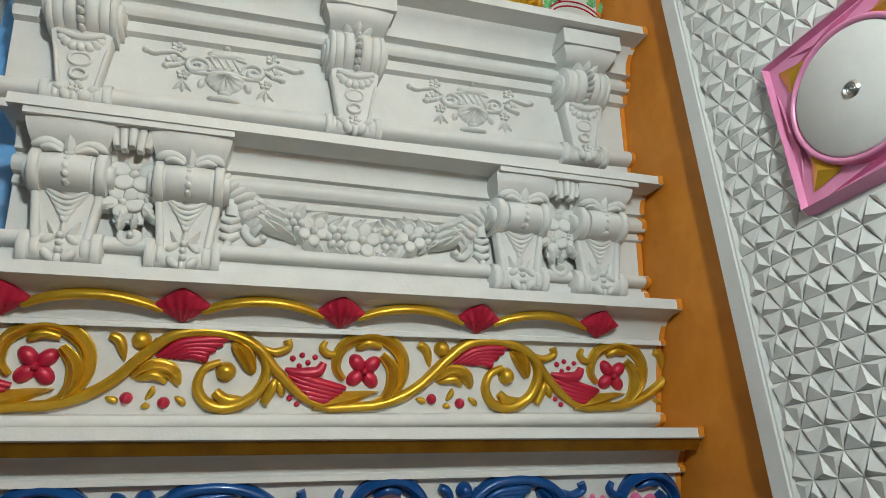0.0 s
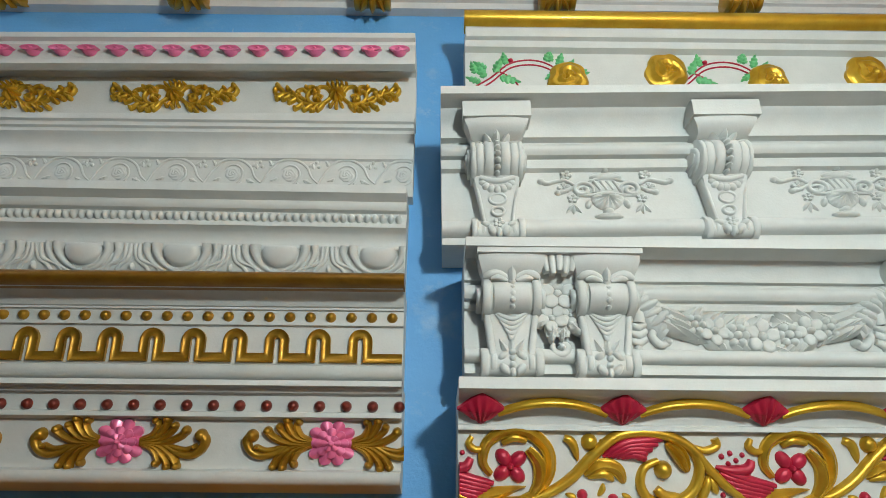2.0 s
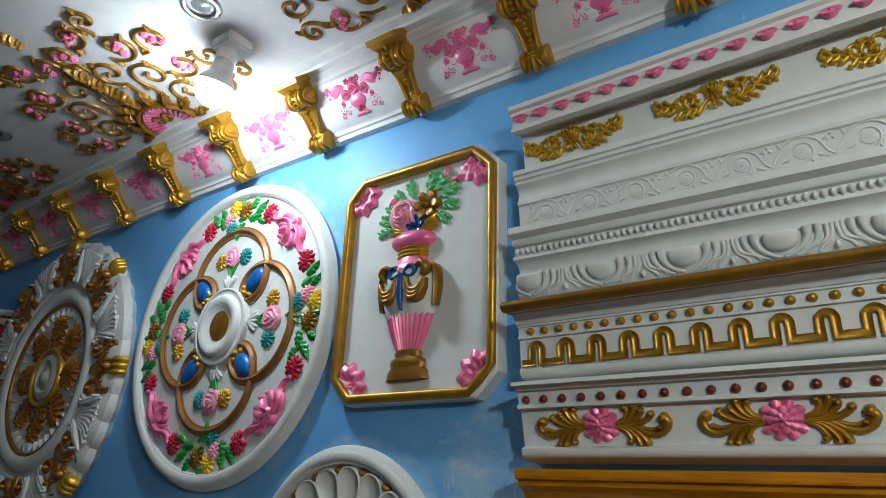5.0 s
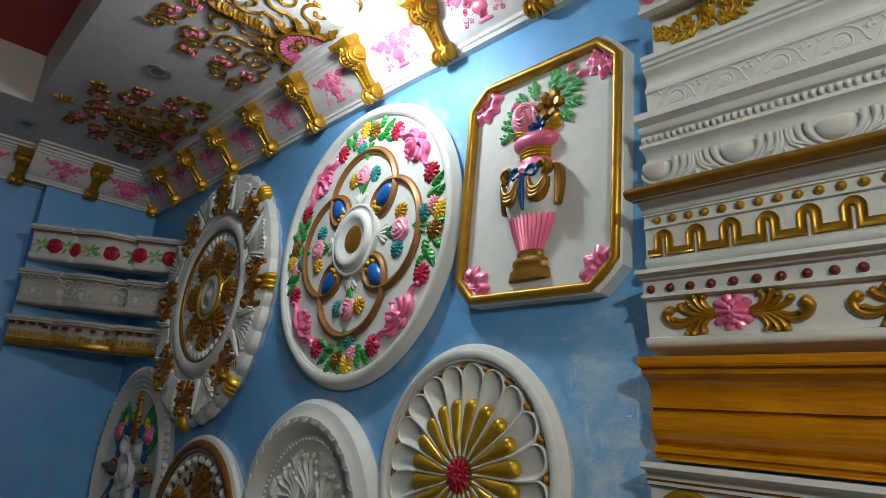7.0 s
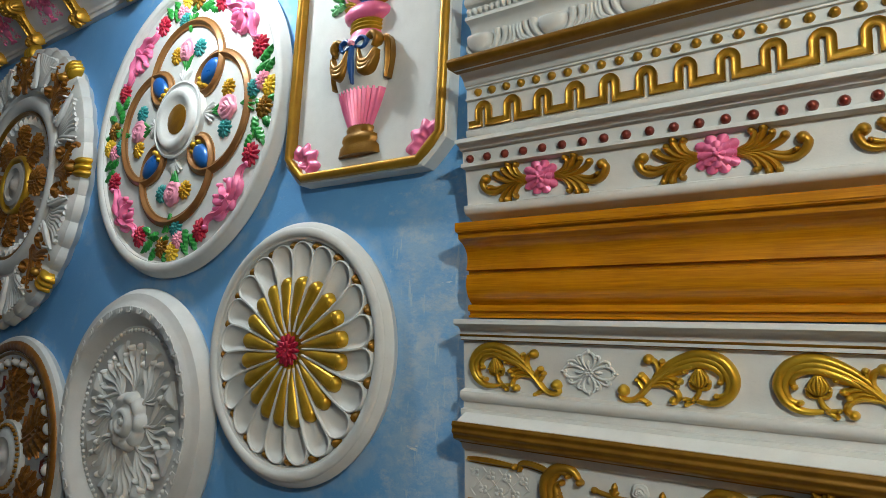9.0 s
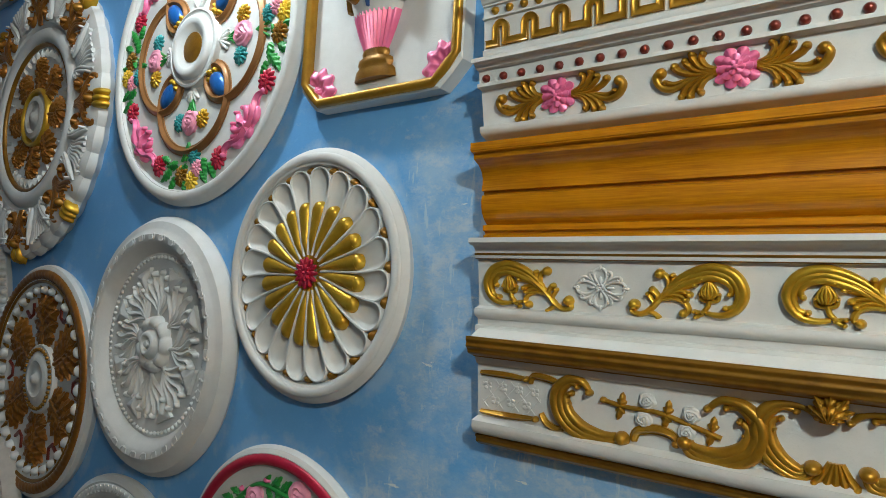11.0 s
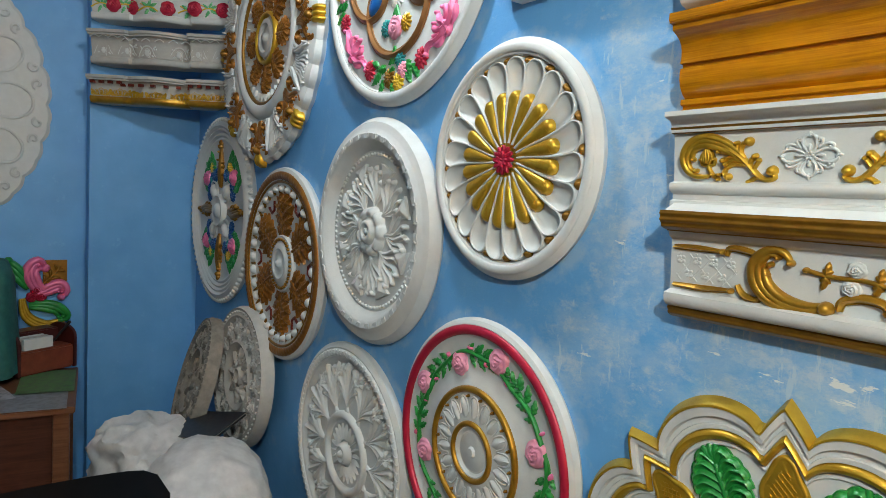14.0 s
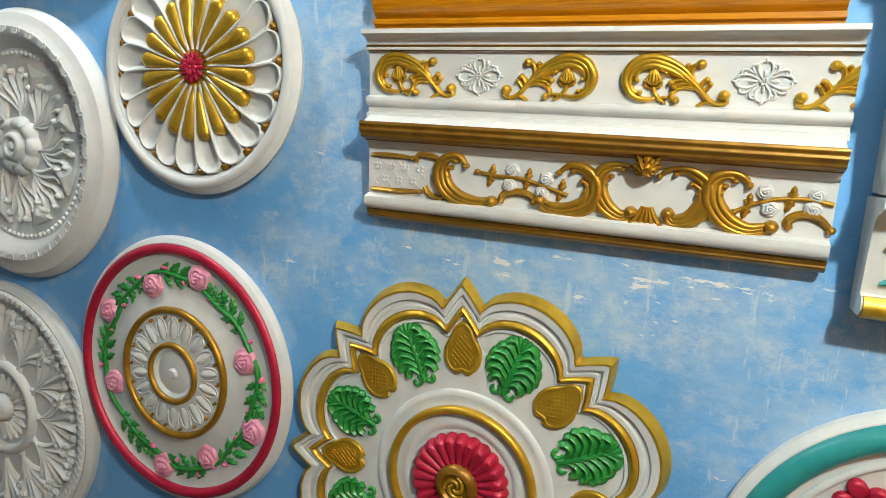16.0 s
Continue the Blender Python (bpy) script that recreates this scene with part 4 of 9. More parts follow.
def draw_rococo(bm):
    # ribbed C-scrolls, each with a leafy head and a rolled foot
    for pts, w in (((-0.187, 0.029, -0.202, 0.043, -0.222, 0.039, -0.235, 0.018, -0.228, -0.014, -0.202, -0.037, -0.165, -0.045, -0.135, -0.038), 0.0115),
                   ((-0.014, 0.031, 0.006, 0.043, 0.031, 0.036, 0.047, 0.011, 0.039, -0.022, 0.006, -0.041, -0.029, -0.039, -0.044, -0.026), 0.0115),
                   ((0.117, 0.042, 0.098, 0.052, 0.074, 0.048, 0.058, 0.030, 0.056, 0.002, 0.071, -0.026, 0.096, -0.041, 0.112, -0.030), 0.0105),
                   ((0.152, 0.040, 0.172, 0.052, 0.200, 0.048, 0.223, 0.026, 0.223, -0.004, 0.205, -0.033, 0.180, -0.040, 0.171, -0.026), 0.0105),
                   ((0.286, 0.036, 0.271, 0.048, 0.249, 0.047, 0.235, 0.032, 0.237, 0.001, 0.259, -0.029, 0.291, -0.042, 0.323, -0.032), 0.0115)):
        scroll(bm, list(zip(pts[::2], pts[1::2]))[::-1], w * 1.22, 0.016)
    # smaller rails and curls
    for pts, w in (((-0.386, 0.037, -0.347, 0.038, -0.297, 0.036), 0.0062), ((-0.290, 0.030, -0.284, 0.043, -0.263, 0.043, -0.245, 0.038, -0.237, 0.028), 0.0066),
                   ((-0.386, -0.036, -0.330, -0.036, -0.280, -0.033), 0.0062), ((-0.270, -0.020, -0.260, -0.036, -0.240, -0.043, -0.224, -0.032), 0.0066),
                   ((-0.118, -0.038, -0.112, -0.022, -0.086, -0.014, -0.062, -0.019, -0.056, -0.031), 0.0080), ((0.349, -0.032, 0.345, -0.019, 0.360, -0.007, 0.384, -0.009, 0.404, -0.028), 0.0080)):
        line = smooth(list(zip(pts[::2], pts[1::2])))
        stroke(bm, line, taper(w * 0.7, w, w * 0.6), 0.012, 2)
        dome(bm, *line[-1], w * 0.95, w * 0.95, 0.0125)
    for p, q in (((0.040, -0.026), (0.074, -0.041)), ((0.208, -0.036), (0.240, -0.026))):
        stroke(bm, [p, ((p[0] + q[0]) / 2, (p[1] + q[1]) / 2), q], 0.0042, 0.010)
    # shell between the two middle scrolls
    for k in range(5):
        d = k - 2
        tendril(bm, [(0.137 + 0.003 * d, -0.018), (0.137 + 0.007 * d, -0.036), (0.137 + 0.0115 * d, -0.056 + 0.0016 * d * d)], 0.0040, 0.0062, 0.015, 0.0, 1)


def draw_rose_stem(pts, leaves):
    def draw(bm):
        line = smooth(pts)
        stroke(bm, line, 0.0040, 0.008)
        dome(bm, *line[0], 0.0064, 0.0056, 0.009)
        for u, v in leaves:
            for a in (84, -104):
                leaf(bm, u, v, a, 0.024, 0.0165, 0.008, 2)
    return draw


def draw_crest(bm):
    # leaf that climbs over the bronze moulding
    for a, n, w in ((128, 0.030, 0.018), (44, 0.034, 0.018), (108, 0.044, 0.019), (64, 0.046, 0.020), (86, 0.050, 0.019)):
        leaf(bm, 0.130, 0.040, a, n, w, 0.013 + 0.003 * (n > 0.04), 4, bend=-(90 - a) * 0.3, cols=8)


def draw_lattice(bm):
    for i in range(4):
        for j in range(2):
            u = -0.372 + 0.030 * i + 0.015 * j
            if u < -0.275:
                blossom(bm, u, 0.014 - 0.026 * j, 0.0088, 4, 0.0034, turn=45)
    for i in range(-1, 4):
        for way in (-1, 1):
            line = [(-0.387 + 0.030 * i + 0.045 * t / 9, 0.026 * way * (2 * t / 9 - 1)) for t in range(10)]
            line = [p for p in line if -0.385 < p[0] < -0.268]
            if len(line) > 2:
                stroke(bm, line, 0.0013, 0.0028, sides=3)


white_bloom = meshes(("white_rose", WHITE, lambda bm: rose(bm, 0, 0, 0.0135, 0.010)))
m = field(rococo_cornice, (0.044, 1.676), (0.036, 1.584), -0.015) @ Matrix.Translation((0, -0.004, 0)) @ Matrix.Diagonal((1, 0.93, 1, 1))
part("gilt_rococo", meshes(("gilt_rococo", OLD_GOLD, draw_rococo))[0][1], None, rococo_cornice, "gilt rococo scrolls", m)
part("crest_leaf", meshes(("crest_leaf", OLD_GOLD, draw_crest))[0][1], None, rococo_cornice, "gilt crest leaf", m @ Matrix.Translation((0, 0, 0.022)))
part("lattice_panel", meshes(("lattice_panel", WHITE, draw_lattice))[0][1], None, rococo_cornice, "small white lattice with florets", m)
part("rose_stem", meshes(("rose_stem", OLD_GOLD, draw_rose_stem([(-0.165, 0.020), (-0.131, 0.014), (-0.083, 0.013), (-0.040, 0.002), (0.004, -0.011)], ((-0.137, 0.014), (-0.069, 0.012), (-0.008, -0.003)))))[0][1], None, rococo_cornice, "gilt rose stem", m)
part("rose_stem", meshes(("rose_stem", OLD_GOLD, draw_rose_stem([(0.268, -0.012), (0.298, 0.006), (0.330, 0.017), (0.362, 0.020), (0.392, 0.017), (0.402, 0.014)], ((0.287, 0.000), (0.346, 0.018)))))[0][1], None, rococo_cornice, "gilt rose stem", m)
for k, (u, v) in enumerate(((-0.098, 0.029), (-0.103, -0.001), (-0.036, 0.017), (-0.042, -0.010), (0.309, 0.027), (0.318, -0.001), (0.380, 0.029), (0.376, 0.005))):
    stamp(white_bloom, rococo_cornice, m @ Matrix.Translation((u, v, 0)) @ Matrix.Rotation(1.3 * k, 4, "Z"))


# golden roses on red and green vines
def draw_gold_rose(bm):
    rose(bm, 0, 0, 0.034, 0.020)


def draw_vine_red(bm):
    for d in (0.001, -0.008):
        stroke(bm, smooth([(-0.078, -0.030 + d), (-0.045, -0.008 + d), (-0.012, 0.020 + d), (0.028, 0.026 + d), (0.062, 0.012 + d), (0.095, -0.024 + d)]), 0.0015, 0.0035)
    stroke(bm, smooth([(-0.030, 0.004), (-0.008, -0.010), (0.004, -0.030)]), 0.0016, 0.004)
    stroke(bm, smooth([(0.060, 0.004), (0.085, -0.010), (0.100, -0.030)]), 0.0016, 0.004)
    dome(bm, -0.012, 0.026, 0.005, 0.004, 0.006)


def draw_vine_green(bm):
    for u, v, a, s in ((-0.055, -0.014, 115, 0.036), (-0.038, -0.004, 70, 0.036), (-0.062, -0.022, 160, 0.03), (-0.030, -0.012, -15, 0.040), (0.068, 0.010, 75, 0.032), (0.085, -0.010, 25, 0.038), (0.066, 0.000, 215, 0.030), (0.078, -0.020, 240, 0.026)):
        leaf(bm, u, v + 0.006, a, s * 0.9, s * 0.52, 0.006, 4)
    for u, v, a in ((-0.070, -0.004, 110), (-0.052, 0.006, 150), (-0.020, 0.014, 100), (0.046, 0.022, 60), (0.082, 0.004, 60), (0.094, -0.004, 10), (0.056, 0.020, 100)):
        leaf(bm, u, v + 0.004, a, 0.026, 0.016, 0.006, 4)


vine = meshes(("red_stem", RED, draw_vine_red), ("leaf_sprig", MINT, draw_vine_green))
full_rose, open_rose = meshes(("golden_rose", GOLD, draw_gold_rose)), meshes(("golden_rose", GOLD, lambda bm: rose(bm, 0, 0.002, 0.036, 0.021, 140)))
for x in (0.540, 0.866, 1.200):
    stamp(vine, rose_cornice, field(rose_cornice, (0.0655, 2.752), (0.058, 2.672), x))
for k, x in enumerate((0.622, 0.786, 0.954, 1.120)):
    stamp(full_rose if k % 2 == 0 else open_rose, rose_cornice, field(rose_cornice, (0.0655, 2.752), (0.058, 2.672), x) @ Matrix.Translation((0, -0.012 if k % 2 == 0 else 0.002, 0)))
part("gilt_lip", sweep_profile(outline((0.08, 2.8025), (0.1125, 2.8025), 0.25, (0.106, 2.7805), (0.08, 2.7805)), -0.411, 0.411), GOLD, rose_cornice, "gilt lip", Matrix.Translation((0, 0, -P_A1[0][1])))


# scroll brackets, built in (u, v, h): stations of (v, height, half width)
def console(bm, stations, ridges=3, cu=0.0):
    rings = []
    cols = 24 if ridges else 4
    for v, h, w in stations:
        ring = [bm.verts.new((cu - w, v, -0.002))]
        for k in range(cols + 1):
            t = k / cols
            lift = h * (0.95 + 0.05 * math.cos(TAU * ridges * (t - 0.5))) if 0 < k < cols else h * 0.94
            ring.append(bm.verts.new((cu - w + 2 * w * t, v, lift)))
        ring.append(bm.verts.new((cu + w, v, -0.002)))
        rings.append(ring)
    for p, q in zip(rings, rings[1:]):
        for k in range(cols + 2):
            bm.faces.new((p[k], p[k + 1], q[k + 1], q[k]))
    bm.faces.new(rings[0])
    bm.faces.new(rings[-1][::-1])


def drum(bm, v0, v1, low, high, w, cu=0.0, ridges=0):
    """A roll lying across the bracket, between v0 and v1."""
    console(bm, [(v1 + (v0 - v1) * (0.5 - 0.5 * math.cos(math.pi * i / 8)), low + (high - low) * math.sin(math.pi * i / 8), w) for i in range(9)], ridges, cu)


def slab(bm, u0, u1, v0, v1, h0, h1):
    vs = [bm.verts.new((u, v, h)) for h in (h0, h1) for u, v in ((u0, v0), (u1, v0), (u1, v1), (u0, v1))]
    for f in ((0, 1, 2, 3), (4, 5, 6, 7), (0, 1, 5, 4), (1, 2, 6, 5), (2, 3, 7, 6), (3, 0, 4, 7)):
        bm.faces.new([vs[i] for i in f])


def draw_urn_bracket(bm):
    slab(bm, -0.049, 0.049, 0.076, 0.102, -0.02, 0.068)
    console(bm, [(0.077, 0.064, 0.0465), (0.070, 0.063, 0.0445), (0.063, 0.059, 0.041), (0.056, 0.050, 0.038), (0.053, 0.036, 0.036)], 0)
    # the roll: flat side bands, two swelling lobes each side and a rope down the middle
    drum(bm, -0.006, 0.056, 0.016, 0.048, 0.0350)
    for s in (-1, 1):
        drum(bm, -0.006, 0.056, 0.018, 0.055, 0.0068, s * 0.0115)
        drum(bm, -0.006, 0.056, 0.018, 0.052, 0.0060, s * 0.0245)
        drum(bm, -0.008, 0.058, 0.017, 0.0515, 0.0036, s * 0.0335)
        # volute seen on the side of the roll
        drum(bm, 0.004, 0.046, 0.010, 0.040, 0.0034, s * 0.0385)
        drum(bm, 0.014, 0.036, 0.012, 0.035, 0.0022, s * 0.0425)
    for k in range(10):
        a = math.pi * (k + 0.5) / 10
        dome(bm, 0, 0.025 + 0.031 * math.cos(a), 0.0046, 0.0036, 0.009, base=0.015 + 0.038 * math.sin(a))
    # a crown of pointed leaves over the roll
    for k in range(5):
        d = k - 2
        leaf(bm, d * 0.0085, 0.046 - 0.003 * abs(d), 90 - d * 33, 0.026 - 0.0025 * abs(d), 0.0125, 0.009, 0, base=0.047 - 0.004 * abs(d))
    # tapering leg with raised edges, frilled apron, two oval links
    console(bm, [(-0.002, 0.030, 0.0335), (-0.028, 0.024, 0.0285), (-0.060, 0.019, 0.0235), (-0.082, 0.018, 0.0205)], 0)
    for s in (-1, 1):
        stroke(bm, [(s * 0.0310, -0.008), (s * 0.0258, -0.038), (s * 0.0200, -0.076)], 0.0026, 0.006, base=0.020)
    for k in range(7):
        a = radians(-90 + (k - 3) * 25)
        dome(bm, 0.021 * math.cos(a), -0.010 + 0.015 * math.sin(a), 0.0070, 0.0060, 0.007, math.degrees(a), base=0.023)
    stroke(bm, smooth([(-0.025, -0.007), (0, -0.013), (0.025, -0.007)]), 0.0042, 0.008, base=0.026)
    for v, ru, rv in ((-0.040, 0.0120, 0.0085), (-0.060, 0.0088, 0.0068)):
        stroke(bm, [(ru * math.cos(TAU * i / 18), v + rv * math.sin(TAU * i / 18)) for i in range(18)], 0.0022, 0.005, base=0.0215, closed=True)
    # foot: a small roll with curled ends, a flower and leaves on its front
    drum(bm, -0.103, -0.073, 0.010, 0.026, 0.0300)
    for s in (-1, 1):
        drum(bm, -0.106, -0.068, 0.010, 0.029, 0.0045, s * 0.0330)
        drum(bm, -0.100, -0.076, 0.010, 0.027, 0.0030, s * 0.0215)
        dome(bm, s * 0.010, -0.092, 0.0095, 0.0060, 0.008, s * 62, base=0.024)
        dome(bm, s * 0.018, -0.082, 0.0075, 0.0050, 0.007, s * 30, base=0.023)
    blossom(bm, 0, -0.080, 0.0085, 5, 0.006, base=0.024)
    dome(bm, 0, -0.096, 0.0050, 0.0090, 0.008, base=0.024)


def draw_urn(bm):
    # lidded urn between two spirals, with flower sprays and hanging drops, in low relief
    dome(bm, 0, 0.047, 0.0062, 0.0058, 0.007)
    dome(bm, 0, 0.033, 0.024, 0.0085, 0.006, 0, 24, 4)
    stroke(bm, smooth([(-0.026, 0.025), (0, 0.030), (0.026, 0.025)]), taper(0.0016, 0.0026, 0.0016), 0.0058)
    dome(bm, 0, 0.011, 0.027, 0.017, 0.0055, 0, 24, 4)
    for k in range(4):
        stroke(bm, [(-0.019 + 0.0095 * k, 0.022), (-0.010 + 0.0095 * k, 0.004)], 0.0022, 0.0030, base=0.0042)
    stroke(bm, smooth([(-0.044, -0.004), (-0.022, -0.004), (0, 0.000), (0.022, -0.004), (0.044, -0.004)]), taper(0.0020, 0.0036, 0.0020), 0.0070)
    polar(bm, 0, -0.010, lambda a: 0.0240 if math.sin(a) < 0 else 0.0066 / max(0.28, abs(math.sin(a))), lambda r, a: 0.0110 * math.sqrt(max(0.05, 1 - r * r)) * (0.84 + 0.16 * math.cos(14 * a)), 5, 56)
    dome(bm, 0, -0.036, 0.0085, 0.0070, 0.0085)
    dome(bm, 0, -0.045, 0.0215, 0.0065, 0.0085, 0, 20, 4)
    for s in (-1, 1):
        f = lambda *pts: [(s * u, v) for u, v in pts]
        stroke(bm, [(s * u, v) for u, v in spiral(0.0355, 0.007, 0.0165, 0.003, 200, -330, 26)], taper(0.0026, 0.0036, 0.0026), 0.0065)
        tendril(bm, f((0.048, 0.016), (0.062, 0.026), (0.078, 0.023), (0.088, 0.020), (0.096, 0.025)), 0.0030, 0.0040, 0.0060, 0.0060)
        tendril(bm, f((0.050, 0.012), (0.062, 0.004), (0.072, 0.002)), 0.0030, 0.0038, 0.0055, 0.0055)
        blossom(bm, s * 0.059, 0.036, 0.0095, 5, 0.0055)
        blossom(bm, s * 0.063, 0.011, 0.0105, 5, 0.0058, turn=25)
        blossom(bm, s * 0.051, -0.010, 0.0088, 5, 0.0055, turn=12)
        for a in (-125, -90, -55):
            leaf(bm, s * 0.051, -0.022, a, 0.019, 0.0085, 0.0050, 0)
        dome(bm, s * 0.0285, -0.021, 0.0050, 0.0090, 0.0055, s * 12)


urn_bracket, urn = meshes(("scroll_bracket", WHITE, draw_urn_bracket)), meshes(("urn_relief", WHITE, draw_urn))
for x in (0.492, 0.823, 1.178):
    stamp(urn_bracket, urn_cornice, on(urn_cornice, face(x, 2.496, 0.090, 3)))
for x in (0.656, 1.004):
    stamp(urn, urn_cornice, field(urn_cornice, (0.092, 2.515), (0.086, 2.428), x) @ Matrix.Translation((0, 0.003, 0)) @ Matrix.Diagonal((1.0, 0.86, 1.15, 1)))


def draw_pair_bracket(bm):
    console(bm, [(0.074, 0.062, 0.0440), (0.066, 0.061, 0.0435), (0.056, 0.056, 0.0410), (0.046, 0.046, 0.0375), (0.042, 0.034, 0.0360)], 0)
    # bulging body between two flat bands that run on down as the edges of the leg
    drum(bm, -0.004, 0.046, 0.018, 0.048, 0.0370)
    drum(bm, -0.003, 0.043, 0.020, 0.056, 0.0235)
    for s in (-1, 1):
        drum(bm, -0.006, 0.048, 0.019, 0.053, 0.0055, s * 0.0325)
        drum(bm, 0.004, 0.036, 0.010, 0.040, 0.0040, s * 0.0410)
        stroke(bm, [(s * 0.0325, 0.006), (s * 0.0290, -0.024), (s * 0.0250, -0.058)], 0.0048, 0.006, base=0.021)
    for k, r in enumerate((0.0060, 0.0052, 0.0068, 0.0052, 0.0040)):
        dome(bm, 0, 0.036 - 0.0085 * k, r, r * 0.9, 0.009, base=0.048 - 0.0013 * (k - 2) ** 2)
    # a bow of three leaves over the body
    leaf(bm, 0, 0.036, 90, 0.030, 0.0145, 0.009, 0, base=0.048)
    for s in (-1, 1):
        stroke(bm, [(s * u, v) for u, v in smooth([(0.004, 0.040), (0.018, 0.049), (0.030, 0.046), (0.037, 0.042)])], taper(0.0030, 0.0062, 0.0022), 0.010, base=0.043)
        stroke(bm, [(s * u, v) for u, v in smooth([(0.006, 0.037), (0.018, 0.042), (0.028, 0.040)])], taper(0.0020, 0.0040, 0.0016), 0.008, base=0.046)
    console(bm, [(0.000, 0.026, 0.0300), (-0.020, 0.022, 0.0265), (-0.050, 0.018, 0.0225), (-0.066, 0.019, 0.0215)], 0)
    # hanging folds
    for k in range(5):
        w = 0.0215 - 0.0018 * k * k * 0.55
        stroke(bm, smooth([(-w, 0.000 - 0.0035 * k), (-w * 0.5, -0.007 - 0.0058 * k), (0, -0.010 - 0.0064 * k), (w * 0.5, -0.007 - 0.0058 * k), (w, 0.000 - 0.0035 * k)]), taper(0.0020, 0.0034, 0.0020), 0.008, base=0.025 - 0.0012 * k)
    for k in (-1, 0, 1):
        leaf(bm, k * 0.004, -0.058, 90 - k * 30, 0.030 - 0.005 * abs(k), 0.0125, 0.009, 0, base=0.017)
    # foot: a roll with fluted ends, a string of beads and petals on its front
    drum(bm, -0.084, -0.050, 0.012, 0.028, 0.0300)
    for s in (-1, 1):
        drum(bm, -0.087, -0.047, 0.012, 0.031, 0.0050, s * 0.0350)
        drum(bm, -0.082, -0.052, 0.012, 0.030, 0.0040, s * 0.0240)
        dome(bm, s * 0.010, -0.078, 0.0095, 0.0055, 0.008, s * 50, base=0.026)
        dome(bm, s * 0.012, -0.060, 0.0085, 0.0050, 0.007, -s * 40, base=0.026)
    for k in range(3):
        dome(bm, 0, -0.055 - 0.0085 * k, 0.0046, 0.0044, 0.008, base=0.027)
    dome(bm, 0, -0.082, 0.0046, 0.0075, 0.008, base=0.025)


def draw_breakfront(bm):
    # the block under the lip that spans a pair of brackets
    slab(bm, -0.112, 0.112, 0.072, 0.089, -0.02, 0.066)


def draw_flower_drop(bm):
    # fluted leaf tucked under the lip, then two flowers, leaves and a curled bud on a low bed
    console(bm, [(0.088, 0.042, 0.024), (0.056, 0.036, 0.023), (0.034, 0.012, 0.020), (-0.030, 0.005, 0.014)], 0)
    for k in range(5):
        d = k - 2
        stroke(bm, smooth([(d * 0.0088, 0.086), (d * 0.0086, 0.066), (d * 0.0070, 0.048 - 0.004 * (d % 2))]), taper(0.0050, 0.0048, 0.0030), 0.008, base=0.044 - 0.002 * abs(d))
        stroke(bm, [(d * 0.0088, 0.084), (d * 0.0086, 0.066), (d * 0.0076, 0.054)], 0.0046, 0.050)
    blossom(bm, 0.001, 0.027, 0.0235, 5, 0.008, base=0.012, turn=18)
    blossom(bm, -0.007, -0.006, 0.0195, 5, 0.007, base=0.009, turn=50)
    blossom(bm, 0.015, -0.002, 0.0125, 5, 0.007, base=0.008)
    for a, u, v, n in ((205, -0.014, -0.010, 0.022), (265, -0.006, -0.016, 0.024), (-50, 0.012, -0.010, 0.026), (15, 0.014, 0.008, 0.018), (165, -0.014, 0.012, 0.018), (-95, 0.006, -0.020, 0.018)):
        leaf(bm, u, v, a, n, n * 0.58, 0.012, 2, base=0.006)
    stroke(bm, spiral(0.004, -0.044, 0.011, 0.004, 150, 480, 16), taper(0.003, 0.0052, 0.003), 0.014)
    dome(bm, 0.004, -0.044, 0.0048, 0.0048, 0.013)


